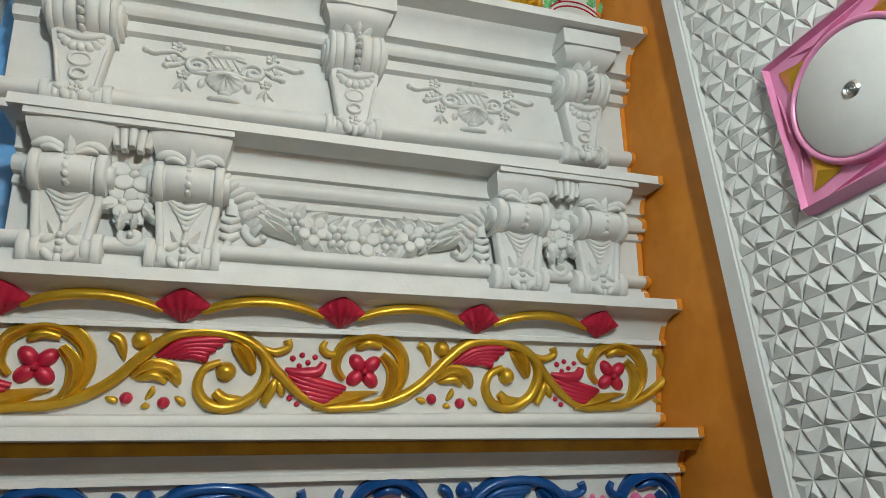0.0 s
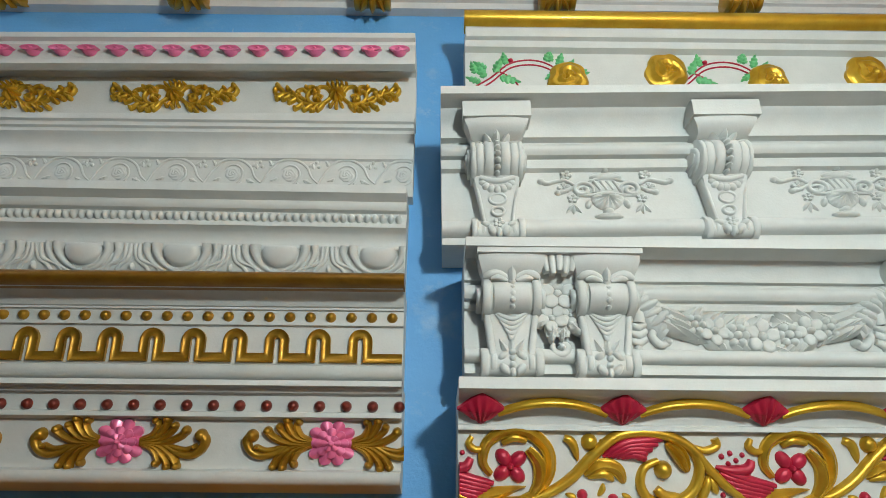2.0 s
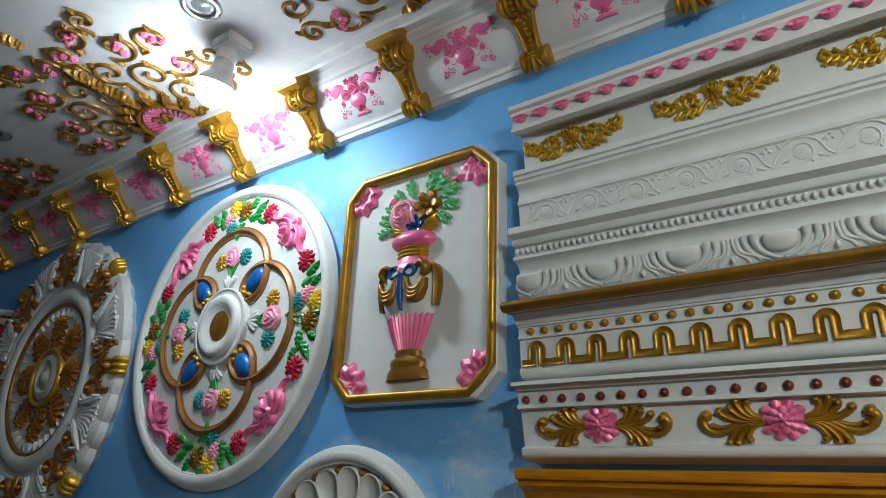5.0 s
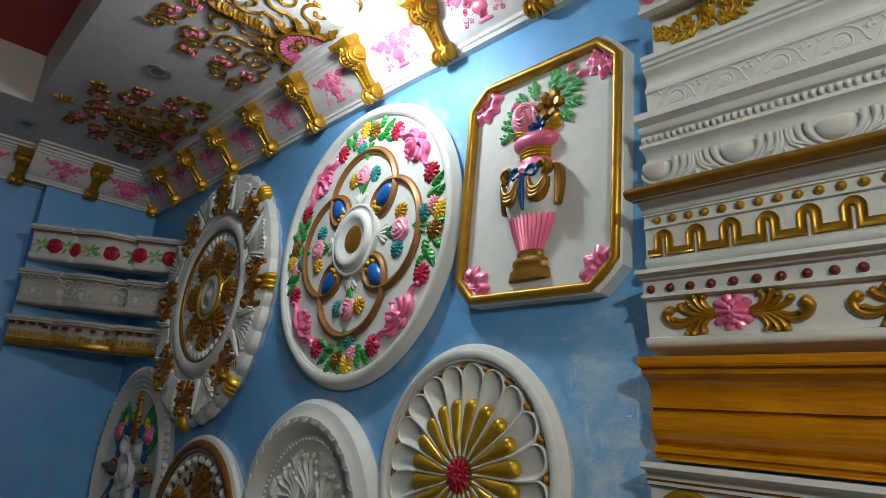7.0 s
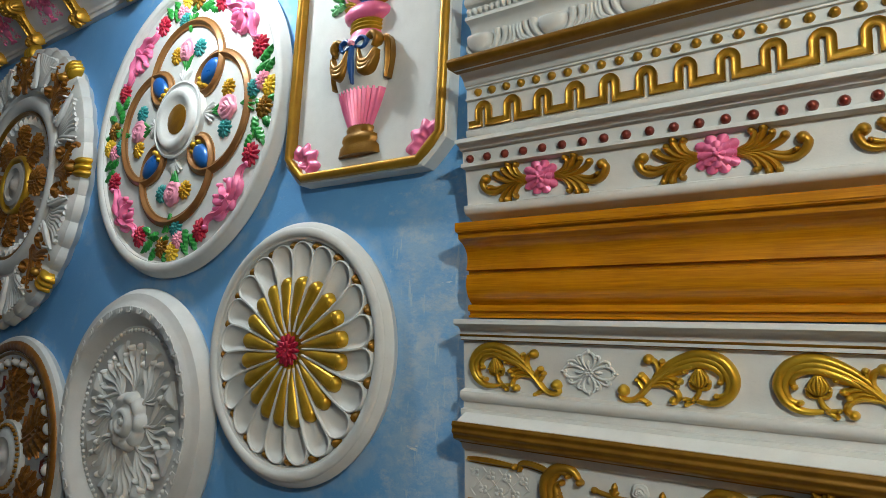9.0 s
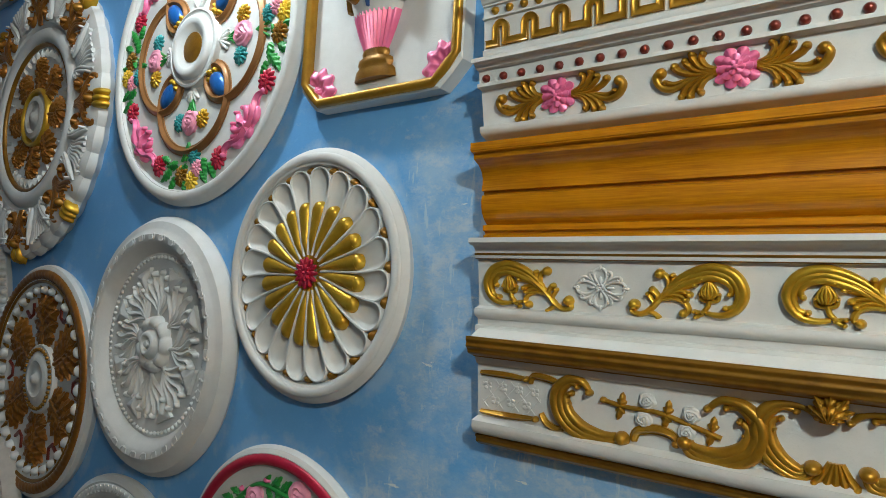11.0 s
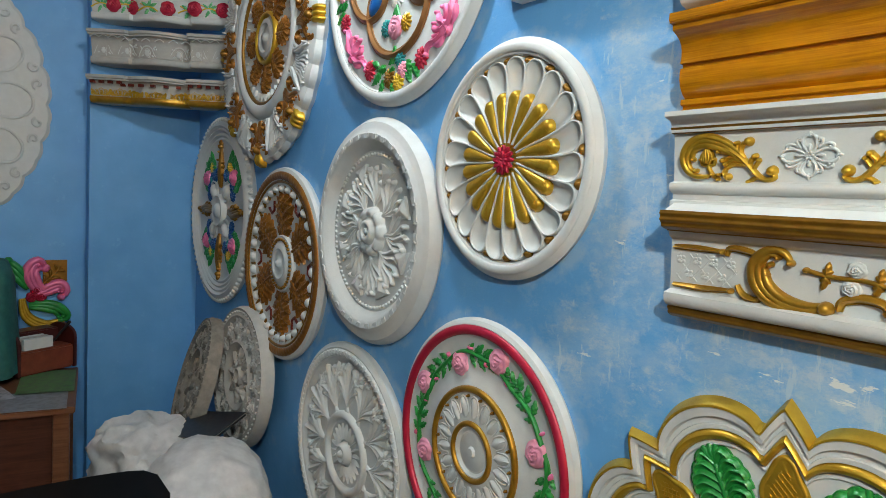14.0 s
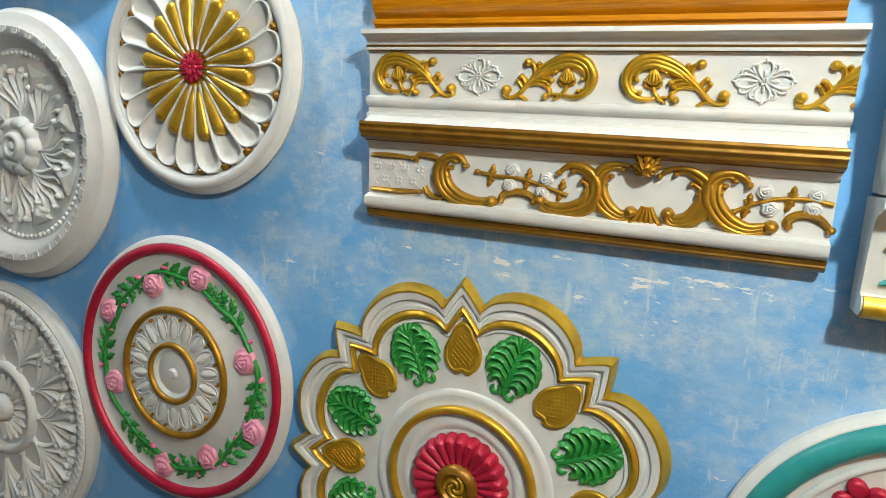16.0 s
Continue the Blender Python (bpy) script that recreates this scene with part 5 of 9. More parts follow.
def draw_garland(bm):
    rng = random.Random(5)
    lie = lambda u: -0.024 + 0.020 * (u / 0.1) ** 2
    # the low mass that carries the leaves and flowers
    stroke(bm, [(0.108 * k / 12, lie(0.108 * k / 12)) for k in range(-12, 13)], taper(0.010, 0.025, 0.010), 0.009)
    for s in (-1, 1):
        f = lambda *pts: [(s * u, v) for u, v in pts]
        # gathered cloth sweeping down from the bracket, in soft cross folds
        line = smooth([(0.178, 0.040), (0.166, 0.034), (0.152, 0.020), (0.138, 0.002), (0.124, -0.008)], 4)
        stroke(bm, f(*line), lambda t: 0.014 + 0.009 * t, 0.015)
        for k in range(0, len(line) - 2, 2):
            u, v = line[k]
            du, dv = line[k + 1][0] - u, line[k + 1][1] - v
            dome(bm, s * u, v, 0.0145 + 0.0085 * k / len(line), 0.0072, 0.020 + 0.003 * (k % 4 == 0), s * math.degrees(math.atan2(du, -dv)) + s * 8, 18, 5)
        # long overlapping petals at its end
        for k, (u, v, a, n) in enumerate(((0.128, 0.014, 22, 0.020), (0.116, 0.008, 22, 0.021), (0.128, 0.001, 28, 0.021), (0.112, -0.004, 26, 0.022), (0.124, -0.011, 34, 0.019), (0.108, -0.015, 30, 0.019))):
            leaf(bm, s * (u + n * 0.9 * math.cos(radians(a))), v + n * 0.9 * math.sin(radians(a)) - 0.002, 180 + a if s > 0 else -a, n * 2.0, 0.0190, 0.015 + 0.001 * k, 0, base=0.006, cols=8)
        # ribbon tails and folded cloth beside the bracket
        tendril(bm, f((0.150, 0.010), (0.143, -0.008), (0.149, -0.022), (0.138, -0.034), (0.128, -0.029)), 0.0062, 0.0050, 0.011, 0.0060)
        for k in range(3):
            stroke(bm, f((0.178, -0.006 - 0.011 * k), (0.167, -0.010 - 0.011 * k), (0.156, -0.004 - 0.011 * k)), taper(0.0040, 0.0062, 0.0040), 0.013)
        stroke(bm, f(*smooth([(0.168, 0.022), (0.165, 0.006), (0.166, -0.004)])), taper(0.004, 0.009, 0.008), 0.013)
        tendril(bm, f((0.168, -0.036), (0.170, -0.046), (0.158, -0.050)), 0.0045, 0.0045, 0.010, 0.0055)
    # a chain of open flowers, five-petalled and button-like by turns
    for k, (u, r, petals) in enumerate(((-0.092, 0.0150, 0), (-0.066, 0.0205, 5), (-0.036, 0.0165, 0), (-0.003, 0.0240, 5), (0.034, 0.0170, 0), (0.064, 0.0210, 5), (0.092, 0.0150, 0))):
        v = lie(u) + rng.uniform(-0.002, 0.002)
        if petals:
            blossom(bm, u, v, r, petals, 0.009, turn=rng.uniform(0, 60), base=0.009)
            dome(bm, u, v, r * 0.26, r * 0.26, 0.009, base=0.012)
        else:
            dome(bm, u, v, r * 0.40, r * 0.40, 0.012, base=0.008)
            for j in range(6):
                dome(bm, u + r * 0.68 * math.cos(TAU * j / 6), v + r * 0.68 * math.sin(TAU * j / 6), r * 0.38, r * 0.38, 0.010, base=0.008)
        way = 1 if u > 0 else -1
        for side in (-1, 1):
            for du, tilt, n in ((-0.016, 40, 0.026), (0.000, 52, 0.022), (0.014, 34, 0.026)):
                a = side * (tilt + rng.uniform(-8, 8))
                leaf(bm, u + du - way * 0.004, v + side * r * 0.55, a if way < 0 else 180 - a, n, 0.0155, 0.011, 0, base=0.003)


pair_bracket = meshes(("scroll_bracket", WHITE, draw_pair_bracket))
flower_drop = meshes(("flower_drop", WHITE, draw_flower_drop))
breakfront = meshes(("breakfront_block", WHITE, draw_breakfront))
garland = meshes(("flower_garland", WHITE, draw_garland))
for x in (0.508, 0.632, 1.056, 1.180):
    stamp(pair_bracket, garland_cornice, on(garland_cornice, face(x, 2.284, 0.100, 2)))
for x in (0.570, 1.118):
    stamp(breakfront, garland_cornice, on(garland_cornice, face(x + (0.004 if x > 1 else 0), 2.284, 0.100, 2) @ Matrix.Diagonal((0.96, 1, 1, 1))))
    stamp(flower_drop, garland_cornice, on(garland_cornice, face(x, 2.284, 0.108, 2) @ Matrix.Diagonal((1.12, 1.04, 1, 1))))
stamp(garland, garland_cornice, on(garland_cornice, face(0.844, 2.280, 0.098, 3) @ Matrix.Diagonal((0.98, 1, 1, 1))))


# scrolling vine with flowers, one repeat
V = plan(2544, 640, 300)


def draw_vine_scroll(bm):
    stroke(bm, smooth(V(150, 318, 125, 280, 140, 220, 200, 185, 270, 190, 325, 240, 330, 310, 290, 370, 240, 395)), taper(0.004, 0.0085, 0.005), 0.013, 2)
    stroke(bm, smooth(V(185, 225, 220, 205, 262, 215)), taper(0.003, 0.006, 0.004), 0.011)
    stroke(bm, smooth(V(265, 240, 300, 285, 300, 340, 270, 385)), taper(0.005, 0.009, 0.004), 0.014, 2)
    stroke(bm, smooth(V(110, 405, 180, 400, 250, 395, 330, 370, 400, 325, 470, 255, 540, 200, 620, 185, 700, 195, 770, 230, 830, 300, 900, 365, 970, 400, 1000, 404)), taper(0.0055, 0.0068, 0.005), 0.012)
    stroke(bm, smooth(V(715, 205, 770, 230, 798, 290, 770, 365, 700, 402, 640, 390, 612, 345, 625, 295, 670, 272)), taper(0.005, 0.0068, 0.004), 0.012)
    stroke(bm, smooth(V(700, 215, 735, 250, 760, 305)), taper(0.004, 0.010, 0.003), 0.013, 3)
    stroke(bm, smooth(V(660, 355, 690, 380, 740, 378)), taper(0.005, 0.007, 0.002), 0.010)
    dome(bm, *V(685, 300)[0], 0.0115, 0.0115, 0.012)
    leaf(bm, *V(60, 402)[0], 14, 0.080, 0.020, 0.012, 0)
    stroke(bm, smooth(V(440, 318, 490, 290, 540, 300, 562, 340)), taper(0.003, 0.010, 0.003), 0.011, 2)
    stroke(bm, smooth(V(450, 325, 500, 312, 530, 335)), taper(0.002, 0.006, 0.002), 0.009)
    stroke(bm, smooth(V(378, 205, 405, 220, 420, 275)), taper(0.004, 0.006, 0.001), 0.008)
    dome(bm, *V(458, 217)[0], 0.0105, 0.0105, 0.010)
    stroke(bm, smooth(V(470, 235, 495, 230, 497, 208)), taper(0.003, 0.005, 0.002), 0.007)
    stroke(bm, smooth(V(780, 228, 820, 240, 855, 225, 850, 202)), taper(0.003, 0.005, 0.005), 0.008)
    stroke(bm, smooth(V(965, 203, 955, 225, 975, 243, 1010, 238)), taper(0.003, 0.005, 0.002), 0.007)
    stroke(bm, smooth(V(825, 315, 815, 350, 795, 390)), taper(0.002, 0.006, 0.005), 0.008)
    stroke(bm, smooth(V(830, 320, 840, 350, 850, 372)), taper(0.002, 0.005, 0.001), 0.007)
    for a in (V(380, 375, 412, 388), V(480, 380, 498, 342), V(490, 392, 470, 400), V(555, 372, 582, 398)):
        stroke(bm, smooth([a[0], ((a[0][0] + a[1][0]) / 2 + 0.002, (a[0][1] + a[1][1]) / 2), a[1]]), taper(0.001, 0.004, 0.001), 0.005)


def draw_vine_flower(bm):
    u, v = V(210, 292)[0]
    for a in (40, 130, 220, 310):
        dome(bm, u + 0.0125 * math.cos(radians(a)), v + 0.0125 * math.sin(radians(a)), 0.0125, 0.009, 0.008, a)
    dome(bm, u, v, 0.005, 0.005, 0.012)


def draw_upper_petal(bm):
    for k in range(5):
        stroke(bm, smooth(V(500 + 14 * k, 262 + k, 560 + 8 * k, 222 + 8 * k, 630 - 2 * k, 210 + 13 * k, 690 - 18 * k, 205 + 17 * k)), taper(0.002, 0.0062, 0.003), 0.009)


def draw_lower_petal(bm):
    for k in range(5):
        stroke(bm, smooth(V(850 + 9 * k, 288 + 20 * k, 900 + 6 * k, 312 + 15 * k, 960 + 3 * k, 330 + 13 * k, 1032 - 10 * k, 345 + 10 * k)), taper(0.002, 0.0062, 0.003), 0.009)
    stroke(bm, smooth(V(850, 290, 900, 300, 945, 295, 962, 268)), taper(0.002, 0.007, 0.004), 0.010)


def draw_vine_berry(x, y, r):
    return lambda bm: dome(bm, *V(x, y)[0], r, r, r * 1.2, 0, 12, 3)


BERRIES = ((432, 377, 0.0068), (527, 390, 0.0068), (870, 258, 0.0038), (897, 248, 0.0036), (935, 253, 0.0034), (890, 280, 0.0034), (915, 270, 0.0034), (868, 375, 0.0036), (890, 393, 0.0036))


def vine_pieces(stem, petal, flower):
    return [("vine_scroll", stem, draw_vine_scroll), ("flower", flower, draw_vine_flower), ("petal_spray", petal, draw_upper_petal), ("petal_spray", petal, draw_lower_petal)] + [("berry", flower, draw_vine_berry(*berry)) for berry in BERRIES]


for k in range(-1, 3):
    x = 0.502 + 0.169 + 0.3435 * k
    cut_stamp(vine_pieces(GOLD, RED, RED), vine_cornice, field(vine_cornice, (0.112, 2.142), (0.090, 2.051), x), A0 - x, A1 - x)
    x += 0.022
    cut_stamp(vine_pieces(BLUE, BLUE, PINK), blue_vine_cornice, field(blue_vine_cornice, (0.116, 1.972), (0.094, 1.880), x) @ Matrix.Diagonal((1, 1, 1.3, 1)), A0 - x, A1 - x)


def draw_shell(bm):
    # a ribbed lozenge, its ribs fanning from the lower corner
    def reach(a):
        return 0.0300 / (abs(math.cos(a)) + (1.45 if math.sin(a) < 0 else 1.20) * abs(math.sin(a)))

    polar(bm, 0, 0, reach, lambda r, a: 0.0105 * (1 - 0.55 * r ** 2), 8, 72)
    for v in bm.verts:
        if v.co.z > 0:
            fan = math.atan2(v.co.y + 0.026, v.co.x)
            v.co.z *= 0.86 + 0.14 * math.cos(22 * fan)


def draw_arc(bm):
    stroke(bm, [(u, 0.016 * (1 - (u / 0.066) ** 2) - 0.008) for u in [-0.066 + 0.0132 * i for i in range(11)]], taper(0.0045, 0.0055), 0.009)


shell, gilt_arc = meshes(("red_shell", RED, draw_shell)), meshes(("gilt_arc", GOLD, draw_arc))
for k in range(5):
    m = field(vine_cornice, (0.148, 2.181), (0.118, 2.148), 0.466 + 0.173 * k)
    stamp(shell, vine_cornice, m)
    if k < 4:
        stamp(gilt_arc, vine_cornice, m @ Matrix.Translation((0.0865, 0.002, 0)))
part("gilt_line", sweep_profile([(0.15, 2.0135), (0.1665, 2.0135), (0.158, 1.9995), (0.14, 1.9995)], -(A1 - A0) / 2, (A1 - A0) / 2), BRONZE, blue_vine_cornice, m=Matrix.Translation((0, 0, -P_A5[0][1])))
for ob, prof, z in ((lower_cornice, P_A6, (1.690, 1.654)), (teal_cornice, P_A7, (1.508, 1.475))):
    o = 0.09 if ob is lower_cornice else 0.074
    part("gilt_foot", sweep_profile(outline((0.04, z[0]), (o + 0.002, z[0]), 0.34, (o - 0.005, z[1]), (0.04, z[1])), -(A1 - A0) / 2, (A1 - A0) / 2), GOLD, ob, "gilt lower edge", Matrix.Translation((0, 0, -prof[0][1])))
def draw_teal(bm):
    for k in range(24):
        leaf(bm, -0.40 + 0.034 * k, -0.028, 20, 0.045, 0.014, 0.008, 2)
def draw_teal_gold(bm):
    for k in range(9):
        stroke(bm, smooth([(-0.40 + 0.09 * k, 0.03), (-0.37 + 0.09 * k, 0.016), (-0.34 + 0.09 * k, 0.024)]), 0.006, 0.008)
        dome(bm, -0.355 + 0.09 * k, 0.004, 0.016, 0.016, 0.010)
for name, material, draw in (("teal_leaf_row", TEAL, draw_teal), ("gilt_sprig_row", GOLD, draw_teal_gold)):
    stamp(meshes((name, material, draw)), teal_cornice, field(teal_cornice, (0.075, 1.598), (0.060, 1.510), (A0 + A1) / 2))


def hang(ob, up, high=1.0, deep=1.0, tilt=0.0):
    """Settles a sample on its nails: raised by up, its height and projection trimmed, its east end lifted by tilt degrees."""
    ob.matrix_basis = ob.matrix_basis @ Matrix.Translation((0, 0, up)) @ Matrix.Rotation(radians(-tilt), 4, "Y") @ Matrix.Diagonal((1, deep, high, 1))


hang(swag_cornice, -0.003, 1.0, 1.08, 0.6)
hang(egg_cornice, -0.010, 0.94, 1.10, -0.4)
hang(arch_cornice, -0.004, 1.0, 1.08)
hang(wood_cornice, -0.004)
hang(rococo_cornice, -0.007, 0.978, 0.92, -0.25)
hang(urn_cornice, -0.005, 0.945, 1.0, 1.2)
hang(garland_cornice, -0.006, 0.97, 0.94)
hang(vine_cornice, -0.012, 0.985, 0.97)
hang(blue_vine_cornice, -0.006, 1.0, 0.98, -0.6)


# ---- ceiling medallions hung on the north wall ----
def medallion(label, x, z, rings, around=96, wave=None, material=WHITE):
    ob = thing("ceiling_medallion", label, "medallion", (x, 0, z), "ceiling medallions")
    rings = rings[:-1] + [(rings[-1][0] * 0.985, rings[-2][1] * 0.55), (rings[-1][0] * 0.965, -0.002)]
    part("disc", lathe(bmesh.new(), rings, around, wave), material, ob, m=face(0, 0, 0), sharp=32)
    return ob


def ring_profile(r, w, h, base, n=8):
    """A half-round moulding at radius r."""
    return [(r + w * math.cos(math.pi * (1 - i / n)), base + h * math.sin(math.pi * i / n)) for i in range(n + 1)]


def hoop(parent, name, material, r, w, h, base, label="", wave=None, around=96):
    return part(name, lathe(bmesh.new(), [(r - w, base - 0.003)] + ring_profile(r, w, h, base) + [(r + w, base - 0.003)], around, wave, close=False), material, parent, label, face(0, 0, 0))


def spin(parent, parts, count, radius, height, start=90.0, facing=0.0, scale=1.0):
    """Stamps pieces round a medallion; each one's v axis points outward."""
    for k in range(count):
        a = start + 360.0 * k / count
        m = face(0, 0, height) @ Matrix.Rotation(radians(a), 4, "Z") @ Matrix.Translation((radius, 0, 0)) @ Matrix.Rotation(radians(-90 + facing), 4, "Z")
        stamp(parts, parent, m @ Matrix.Diagonal((scale, scale, 1, 1)))


def at_polar(parent, parts, angle, radius, height, turn=0.0, scale=1.0):
    a = radians(angle)
    m = face(radius * math.cos(a), radius * math.sin(a), height) @ Matrix.Rotation(radians(turn), 4, "Z")
    stamp(parts, parent, m @ Matrix.Diagonal((scale, scale, 1, 1)))


# shell petals, gilt fingers, red hub
sun_rose = medallion("white medallion of shell petals with gilt petals and a red hub", -0.868, 1.816,
                     [(0.001, 0.010), (0.100, 0.008), (0.200, 0.010), (0.236, 0.020), (0.240, 0.032)] + ring_profile(0.256, 0.011, 0.007, 0.034) + [(0.270, 0.032), (0.280, 0.020), (0.281, -0.002)])


def bent(r, offset, swirl=7.0):
    """A point at radius r (metres) of a petal line that swirls round the hub."""
    a = radians(offset + swirl * math.sin(min(1, r / 0.24) * 2.6))
    return (r * math.sin(a), r * math.cos(a))


def draw_shell_petal(bm):
    half = 8.75
    left = [bent(0.04 + 0.160 * i / 12, -half) for i in range(13)]
    right = [bent(0.04 + 0.160 * i / 12, half) for i in range(13)]
    tip = [bent(0.202 + 0.032 * math.sin(math.pi * i / 12), -half * math.cos(math.pi * i / 12)) for i in range(13)]
    stroke(bm, left + tip + right[::-1], 0.0024, 0.010, base=0.030)


def draw_shell_cup(bm):
    rows = []
    for i in range(17):
        r = 0.04 + 0.192 * i / 16
        row = []
        wide = 8.5 * (1 if r < 0.202 else math.sqrt(max(0.02, 1 - ((r - 0.202) / 0.0325) ** 2)))
        for k in range(9):
            t = k / 4 - 1
            deep = 0.016 * max(0.0, 1 - t * t) ** 0.8 * (1 if r < 0.2 else max(0.0, 1 - ((r - 0.2) / 0.034) ** 2))
            row.append(bm.verts.new((*bent(r, wide * t), 0.030 - deep)))
        rows.append(row)
    for p, q in zip(rows, rows[1:]):
        for k in range(8):
            bm.faces.new((p[k], p[k + 1], q[k + 1], q[k]))


def draw_gilt_finger(bm):
    pts = [bent(0.022 + 0.122 * i / 12, 0) for i in range(13)]
    stroke(bm, pts, lambda s: 0.0028 + 0.0162 * s ** 0.85 if s < 0.93 else 0.0182, 0.017, base=0.021, sides=10)
    dome(bm, *bent(0.143, 0), 0.0185, 0.0185, 0.0168, base=0.021, around=18, rings=5)


def draw_gilt_tip(bm):
    u, v = bent(0.2265, 9.0)
    polar(bm, u, v, lambda a: 0.0125 * (1 - 0.45 * max(0, -math.sin(a)) + 0.0 * a) * (0.8 + 0.2 * abs(math.cos(a))), lambda r, a: 0.013 * (1 - 0.8 * r * r), 4, 18, 0.022, -radians(12))


pieces = meshes(("petal_rim", WHITE, draw_shell_petal), ("petal_cup", WHITE, draw_shell_cup), ("gilt_petal", GOLD, draw_gilt_finger), ("gilt_tip", BRONZE, draw_gilt_tip))
spin(sun_rose, pieces, 20, 0, 0)


def draw_red_hub(bm):
    blossom(bm, 0, 0, 0.034, 12, 0.008, base=0.036)
    blossom(bm, 0, 0, 0.019, 9, 0.007, base=0.041)


at_polar(sun_rose, meshes(("hub_flower", RED, draw_red_hub)), 0, 0, 0)

# painted flowers, blue ovals, bronze bands
flower_rose = medallion("white medallion crowded with painted flowers and blue ovals", -1.386, 2.42,
                        [(0.001, 0.022), (0.390, 0.022), (0.394, 0.030)] + ring_profile(0.410, 0.014, 0.008, 0.030) + [(0.428, 0.026), (0.435, 0.012), (0.436, -0.002)])
H0 = 0.022


def draw_daisy(bm):
    # narrow blunt petals, an inner ring and an eye
    for k in range(11):
        a = TAU * k / 11
        dome(bm, 0.0165 * math.cos(a), 0.0165 * math.sin(a), 0.0115, 0.0054, 0.009, math.degrees(a), 10, 3)
    blossom(bm, 0, 0, 0.013, 8, 0.008, base=0.006)
    dome(bm, 0, 0, 0.0045, 0.0045, 0.008, base=0.009)


def leaf_parts(count, spread, length):
    """Toothed leaves from one foot, each a piece of its own."""
    def one(k):
        return lambda bm: leaf(bm, 0, 0, 90 + (k - (count - 1) / 2) * spread, length * (1 - 0.12 * (k % 2)), length * 0.58, 0.010, 4, bend=(k - (count - 1) / 2) * 14)
    return meshes(*[("leaf", GREEN, one(k)) for k in range(count)])


def draw_bud_rose(bm):
    rose(bm, 0, 0, 0.030, 0.018)


def draw_pink_acanthus(bm):
    # a ruffled leaf: a broad swirling body, one arm curling outward at each end, folds falling between them
    for s in (-1, 1):
        f = lambda *pts: [(s * u, v) for u, v in pts]
        stroke(bm, f(*smooth([(-0.012, 0.012), (0.016, 0.020), (0.044, 0.012), (0.066, -0.006), (0.088, -0.012), (0.104, -0.002)])), lambda t: 0.0175 * (1 - 0.66 * t), 0.017, 2)
        dome(bm, s * 0.104, -0.002, 0.0085, 0.0085, 0.014)
        stroke(bm, f(*smooth([(0.020, 0.026), (0.040, 0.028), (0.056, 0.018), (0.062, 0.006)])), taper(0.0045, 0.0085, 0.0040), 0.016)
        stroke(bm, f(*smooth([(0.008, 0.002), (0.026, -0.006), (0.034, -0.022), (0.028, -0.034)])), taper(0.0060, 0.0095, 0.0040), 0.016)
        dome(bm, s * 0.026, -0.034, 0.0070, 0.0070, 0.014)
        stroke(bm, f(*smooth([(0.030, 0.004), (0.046, -0.006), (0.052, -0.020)])), taper(0.0050, 0.0075, 0.0030), 0.014)
    stroke(bm, smooth([(0.000, 0.034), (-0.006, 0.010), (0.004, -0.014), (-0.002, -0.040)]), taper(0.0070, 0.0120, 0.0050), 0.021, 1)
    dome(bm, -0.002, -0.042, 0.0075, 0.0075, 0.016)
    stroke(bm, smooth([(-0.016, 0.030), (0.000, 0.038), (0.016, 0.030)]), taper(0.0040, 0.0085, 0.0040), 0.020)


def draw_stems(bm):
    for a in (-26, -9, 9, 26):
        stroke(bm, smooth([(0, 0), (0.03 * math.sin(radians(a)), 0.03), (0.075 * math.sin(radians(a)), 0.062)]), 0.0042, 0.008)


daisy = {n: meshes((n + "_flower", m, draw_daisy)) for n, m in (("red", RED), ("brown", BRONZE), ("teal", TEAL), ("gold", GOLD), ("pink", PALE_PINK), ("yellow", YELLOW))}
three_leaves, single_leaf = leaf_parts(3, 52, 0.060), leaf_parts(1, 0, 0.062)
bud_rose, pink_acanthus, stems = meshes(("rose", PALE_PINK, draw_bud_rose)), meshes(("pink_acanthus", PINK, draw_pink_acanthus)), meshes(("stem_sprig", GREEN, draw_stems))


def draw_loops(bm):
    # one ribbon, sweeping wide between the diagonals and looping round each oval
    pts = []
    for i in range(240):
        t = TAU * i / 240
        pts.append((0.194 * math.cos(t) + 0.092 * math.cos(5 * t), 0.194 * math.sin(t) + 0.092 * math.sin(5 * t)))
    stroke(bm, pts, 0.0138, 0.013, 2, closed=True)


at_polar(flower_rose, meshes(("bronze_band", BROWN_GILT, draw_loops)), 0, 0, H0)


def draw_blue_oval(bm):
    dome(bm, 0, 0.002, 0.0235, 0.037, 0.020, 0, 24, 6)


def draw_oval_clasp(bm):
    dome(bm, 0, -0.036, 0.010, 0.008, 0.020)
    for s in (-1, 1):
        dome(bm, s * 0.013, -0.030, 0.008, 0.007, 0.016)


